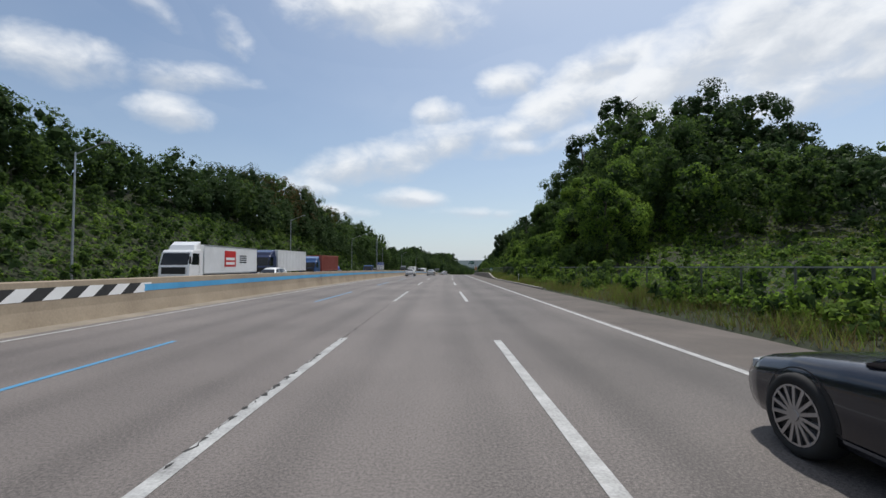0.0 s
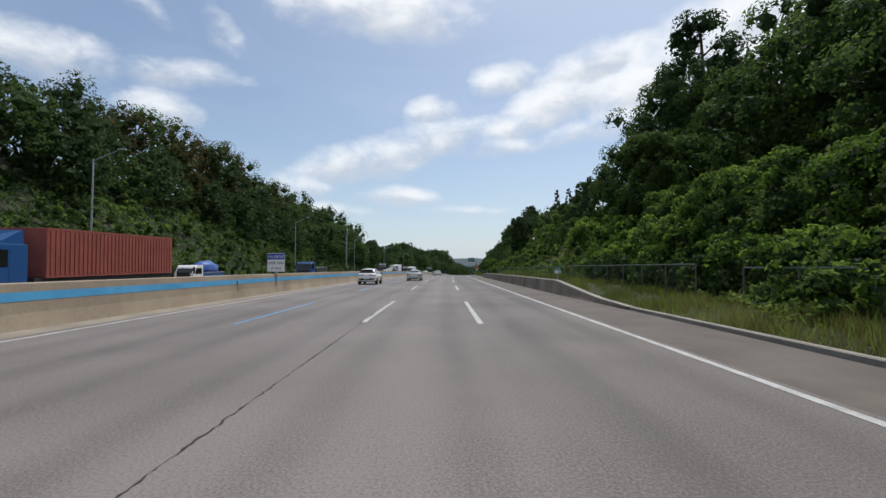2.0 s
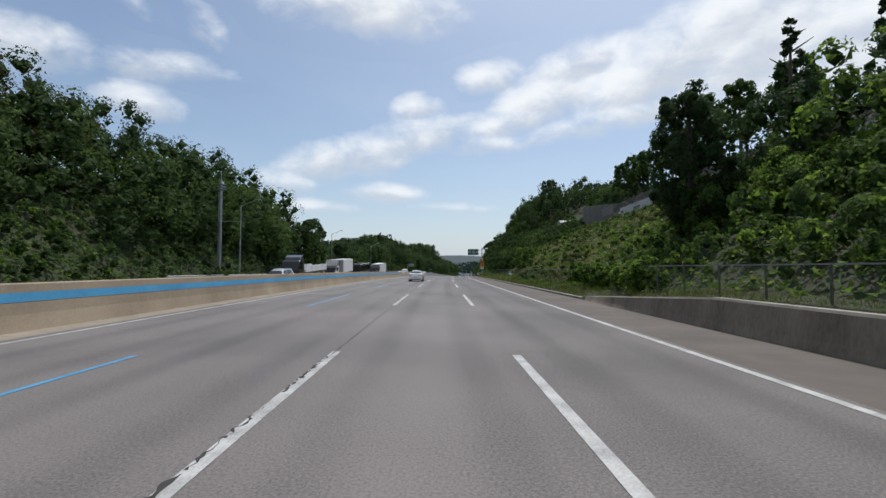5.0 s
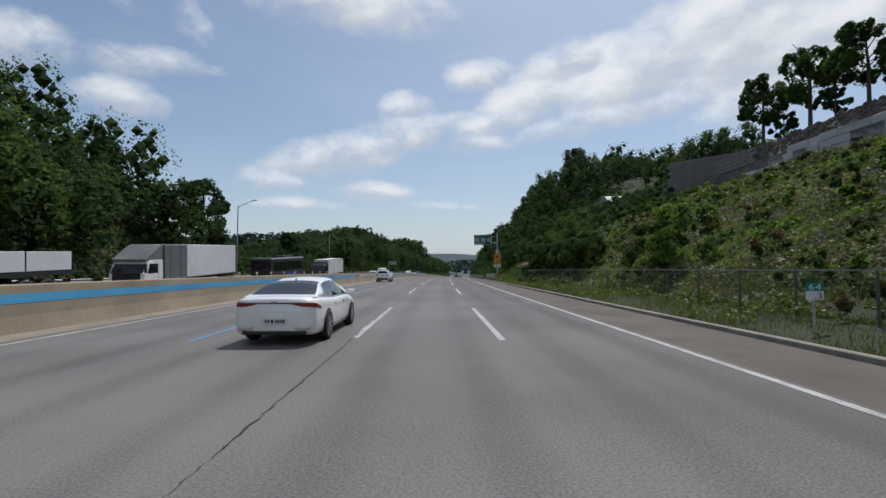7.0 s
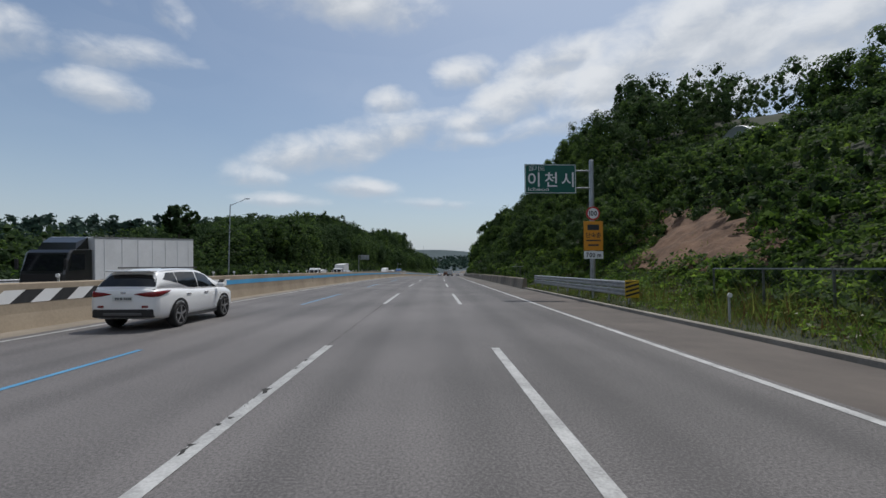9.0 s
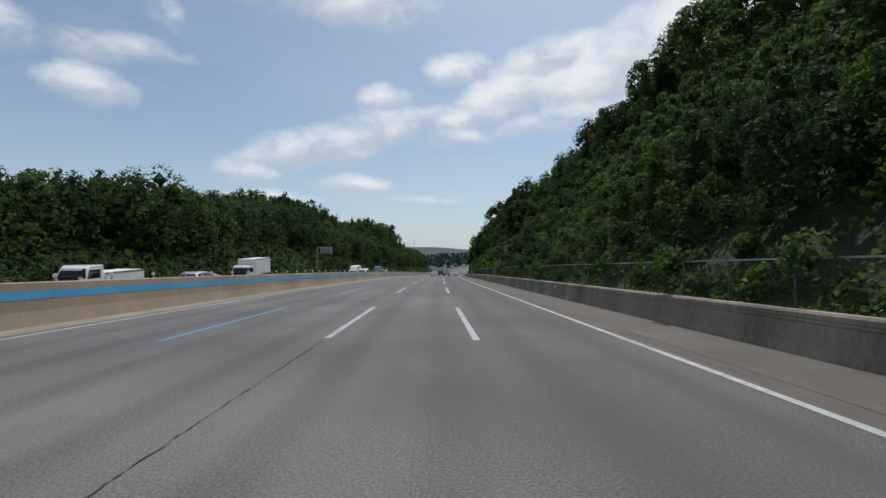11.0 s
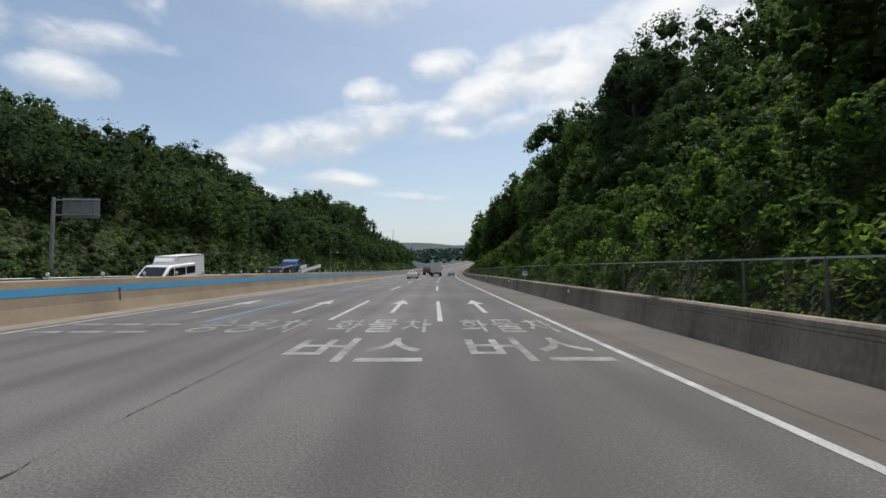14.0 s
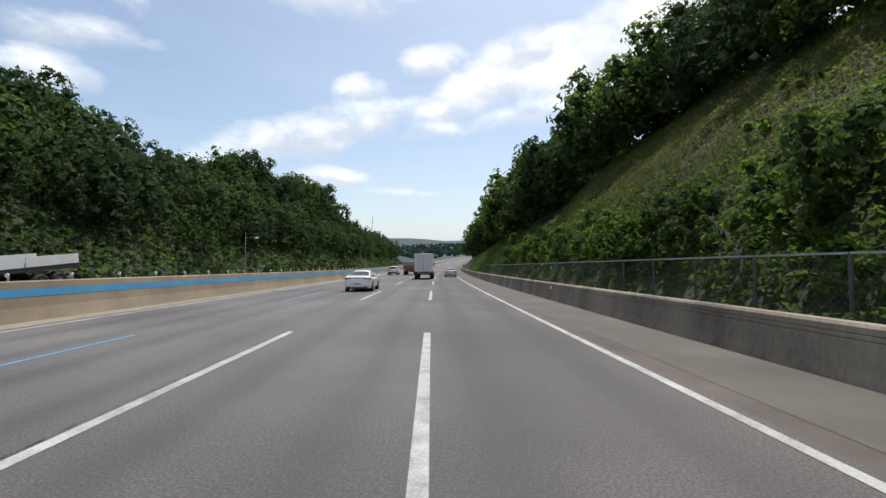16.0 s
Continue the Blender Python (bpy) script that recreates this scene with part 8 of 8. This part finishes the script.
q_ = [[bm.verts.new((x, y, z)) for y, z in ((4.15, 2.5), (4.15, 3.62), (4.5, 3.55), (6.05, 2.62), (6.05, 2.5))] for x in (-1.12, 1.12)]
bm.faces.new(q_[0])
bm.faces.new(q_[1][::-1])
for k in range(5):
    bm.faces.new((q_[0][k], q_[0][(k + 1) % 5], q_[1][(k + 1) % 5], q_[1][k]))
bmesh.ops.recalc_face_normals(bm, faces=list(bm.faces))
part("wind_deflector", bm, TARP, t_, "grey wind deflector above the cab")
box_lorry(at(250.8, -18.5, 0, 180), "dark cab truck with a ribbed white box body", 12.5, 1.24, 1.15, 3.75, BOXWHITE, CAR_BLACK, 3.0, 7, True)
box_lorry(at(387.5, -20.2, 0, 180), "small white box truck on the opposite carriageway", 6.0, 1.02, 0.85, 2.85, BOXWHITE, CAR_WHITE, 2.0, 0, True)
box_lorry(at(300.0, -19.0, 0, 180), "white light truck on the opposite carriageway", 5.4, 0.90, 0.80, 1.5, BOXWHITE, CAR_WHITE, 1.98)
t_ = box_lorry(at(90.0, -20.5, 0, 180), "white light truck carrying blue sheeted goods", 5.4, 0.90, 0.80, 1.35, CAR_BLUE, CAR_WHITE, 1.98)
bm_ = bmesh.new()
bmesh.ops.create_icosphere(bm_, subdivisions=3, radius=1.0)
for v in bm_.verts:
    k = 1 + 0.18 * noise.noise(v.co * 2.2)
    v.co = Vector((v.co.x * 0.85 * k, v.co.y * 1.7 * k - 0.9, v.co.z * 0.75 * k + 1.65))
part("sheeted_load", bm_, surface("blue_tarpaulin", (0.02, 0.06, 0.22), (0.05, 0.13, 0.40), 2.0, 0.5, bump=0.03, fine=8), t_, "crumpled blue tarpaulin load", True)
box_lorry(at(116.0, -18.0, 0, 180), "dark blue open truck on the opposite carriageway", 8.0, 1.15, 1.05, 1.9, TRIM, CAR_BLUE, 2.7)
box_lorry(at(330.0, -22.0, 0, 180), "white box truck far along the opposite carriageway", 7.0, 1.1, 1.0, 3.1, BOXWHITE, CAR_WHITE, 2.3)


def bus(m, coat, label):
    t = thing("bus", m, label, "bus")
    half, y0, y1 = 1.24, -5.9, 5.9
    body = part("body", box(-half, half, y0, y1, 0.35, 3.35, 0.16), coat, t)
    for side in (-1, 1):
        for i in range(7):
            y = y0 + 0.5 + i * 1.55
            part("side_window", box(side * half - 0.008, side * half + 0.008, y, y + 1.48, 1.75, 2.85), GLASS, body, "dark tinted side window")
        part("band", box(side * half - 0.006, side * half + 0.006, -3.5, 0.5, 0.75, 1.45), CAR_BLUE, body, "light blue printed band")
        part("mirror", box(side * (half + 0.12) - 0.08, side * (half + 0.12) + 0.08, y1 - 0.1, y1 + 0.15, 2.2, 2.7, 0.03), TRIM, body)
    part("windscreen", box(-half + 0.1, half - 0.1, y1 - 0.01, y1 + 0.012, 1.35, 2.95), GLASS, body, "large dark windscreen")
    part("roof_unit", box(-0.8, 0.8, -3.0, 0.5, 3.36, 3.55, 0.05), TRIM, body)
    for side in (-1, 1):
        part("headlamp", box(side * 0.9 - 0.2, side * 0.9 + 0.2, y1 - 0.02, y1 + 0.02, 0.6, 0.85, 0.02), LENS, body)
    axle_wheels(t, (-3.0, 3.4), 0.5, half, True)
    return t


bus(at(229.0, -19.0, 0, 180), paint("maroon_bus_paint", (0.05, 0.028, 0.035)), "dark maroon coach with tinted windows")


def van(m, coat, label):
    t = thing("van", m, label, "van")
    half, L = 0.96, 5.2
    bm = bmesh.new()
    prof = [(-L / 2, 0.42), (L / 2 - 0.05, 0.40), (L / 2, 0.75), (L / 2 - 0.25, 1.02), (L / 2 - 1.0, 1.22), (L / 2 - 1.75, 1.88), (L / 2 - 2.1, 1.95), (-L / 2 + 0.1, 1.97), (-L / 2, 1.80)]
    rows = [[bm.verts.new((x, yy, zz - k * (zz > 1.3))) for yy, zz in prof] for x, k in ((-half, 0.10), (-half + 0.12, 0.0), (half - 0.12, 0.0), (half, 0.10))]
    n = len(prof)
    for a, b in zip(rows, rows[1:]):
        for i in range(n):
            bm.faces.new((a[i], a[(i + 1) % n], b[(i + 1) % n], b[i]))
    bm.faces.new(rows[0][::-1])
    bm.faces.new(rows[-1])
    bmesh.ops.recalc_face_normals(bm, faces=list(bm.faces))
    body = part("body", bm, coat, t)
    for side in (-1, 1):
        for y0, y1, c in ((-2.4, -1.2, 0), (-1.1, 0.3, 0), (0.4, 1.35, 0.55)):
            bm = bmesh.new()
            bm.faces.new([bm.verts.new((side * (half + 0.006), y, z)) for y, z in ((y0, 1.15), (y1, 1.15), (y1 - c, 1.72), (y0, 1.72))])
            part("side_window", bm, GLASS, body, "dark side window")
        part("mirror", box(side * (half + 0.1) - 0.07, side * (half + 0.1) + 0.07, 1.2, 1.4, 1.1, 1.35, 0.03), TRIM, body)
        part("headlamp", box(side * 0.72 - 0.18, side * 0.72 + 0.18, L / 2 - 0.12, L / 2 + 0.01, 0.75, 0.92, 0.02), LENS, body)
    bm = bmesh.new()
    bm.faces.new([bm.verts.new(p) for p in ((-0.82, L / 2 - 0.99, 1.25), (0.82, L / 2 - 0.99, 1.25), (0.76, L / 2 - 1.66, 1.83), (-0.76, L / 2 - 1.66, 1.83))])
    part("windscreen", bm, GLASS, body, "dark windscreen")
    part("bumper", box(-0.9, 0.9, L / 2 - 0.1, L / 2 + 0.04, 0.36, 0.58, 0.03), TRIM, body)
    axle_wheels(t, (-1.6, 1.65), 0.35, half)
    return t


van(at(380.0, -16.6, 0, 180), CAR_WHITE, "white passenger van on the opposite carriageway")
van(at(401.0, -15.8, 0, 180), CAR_BLACK, "black passenger van on the opposite carriageway")
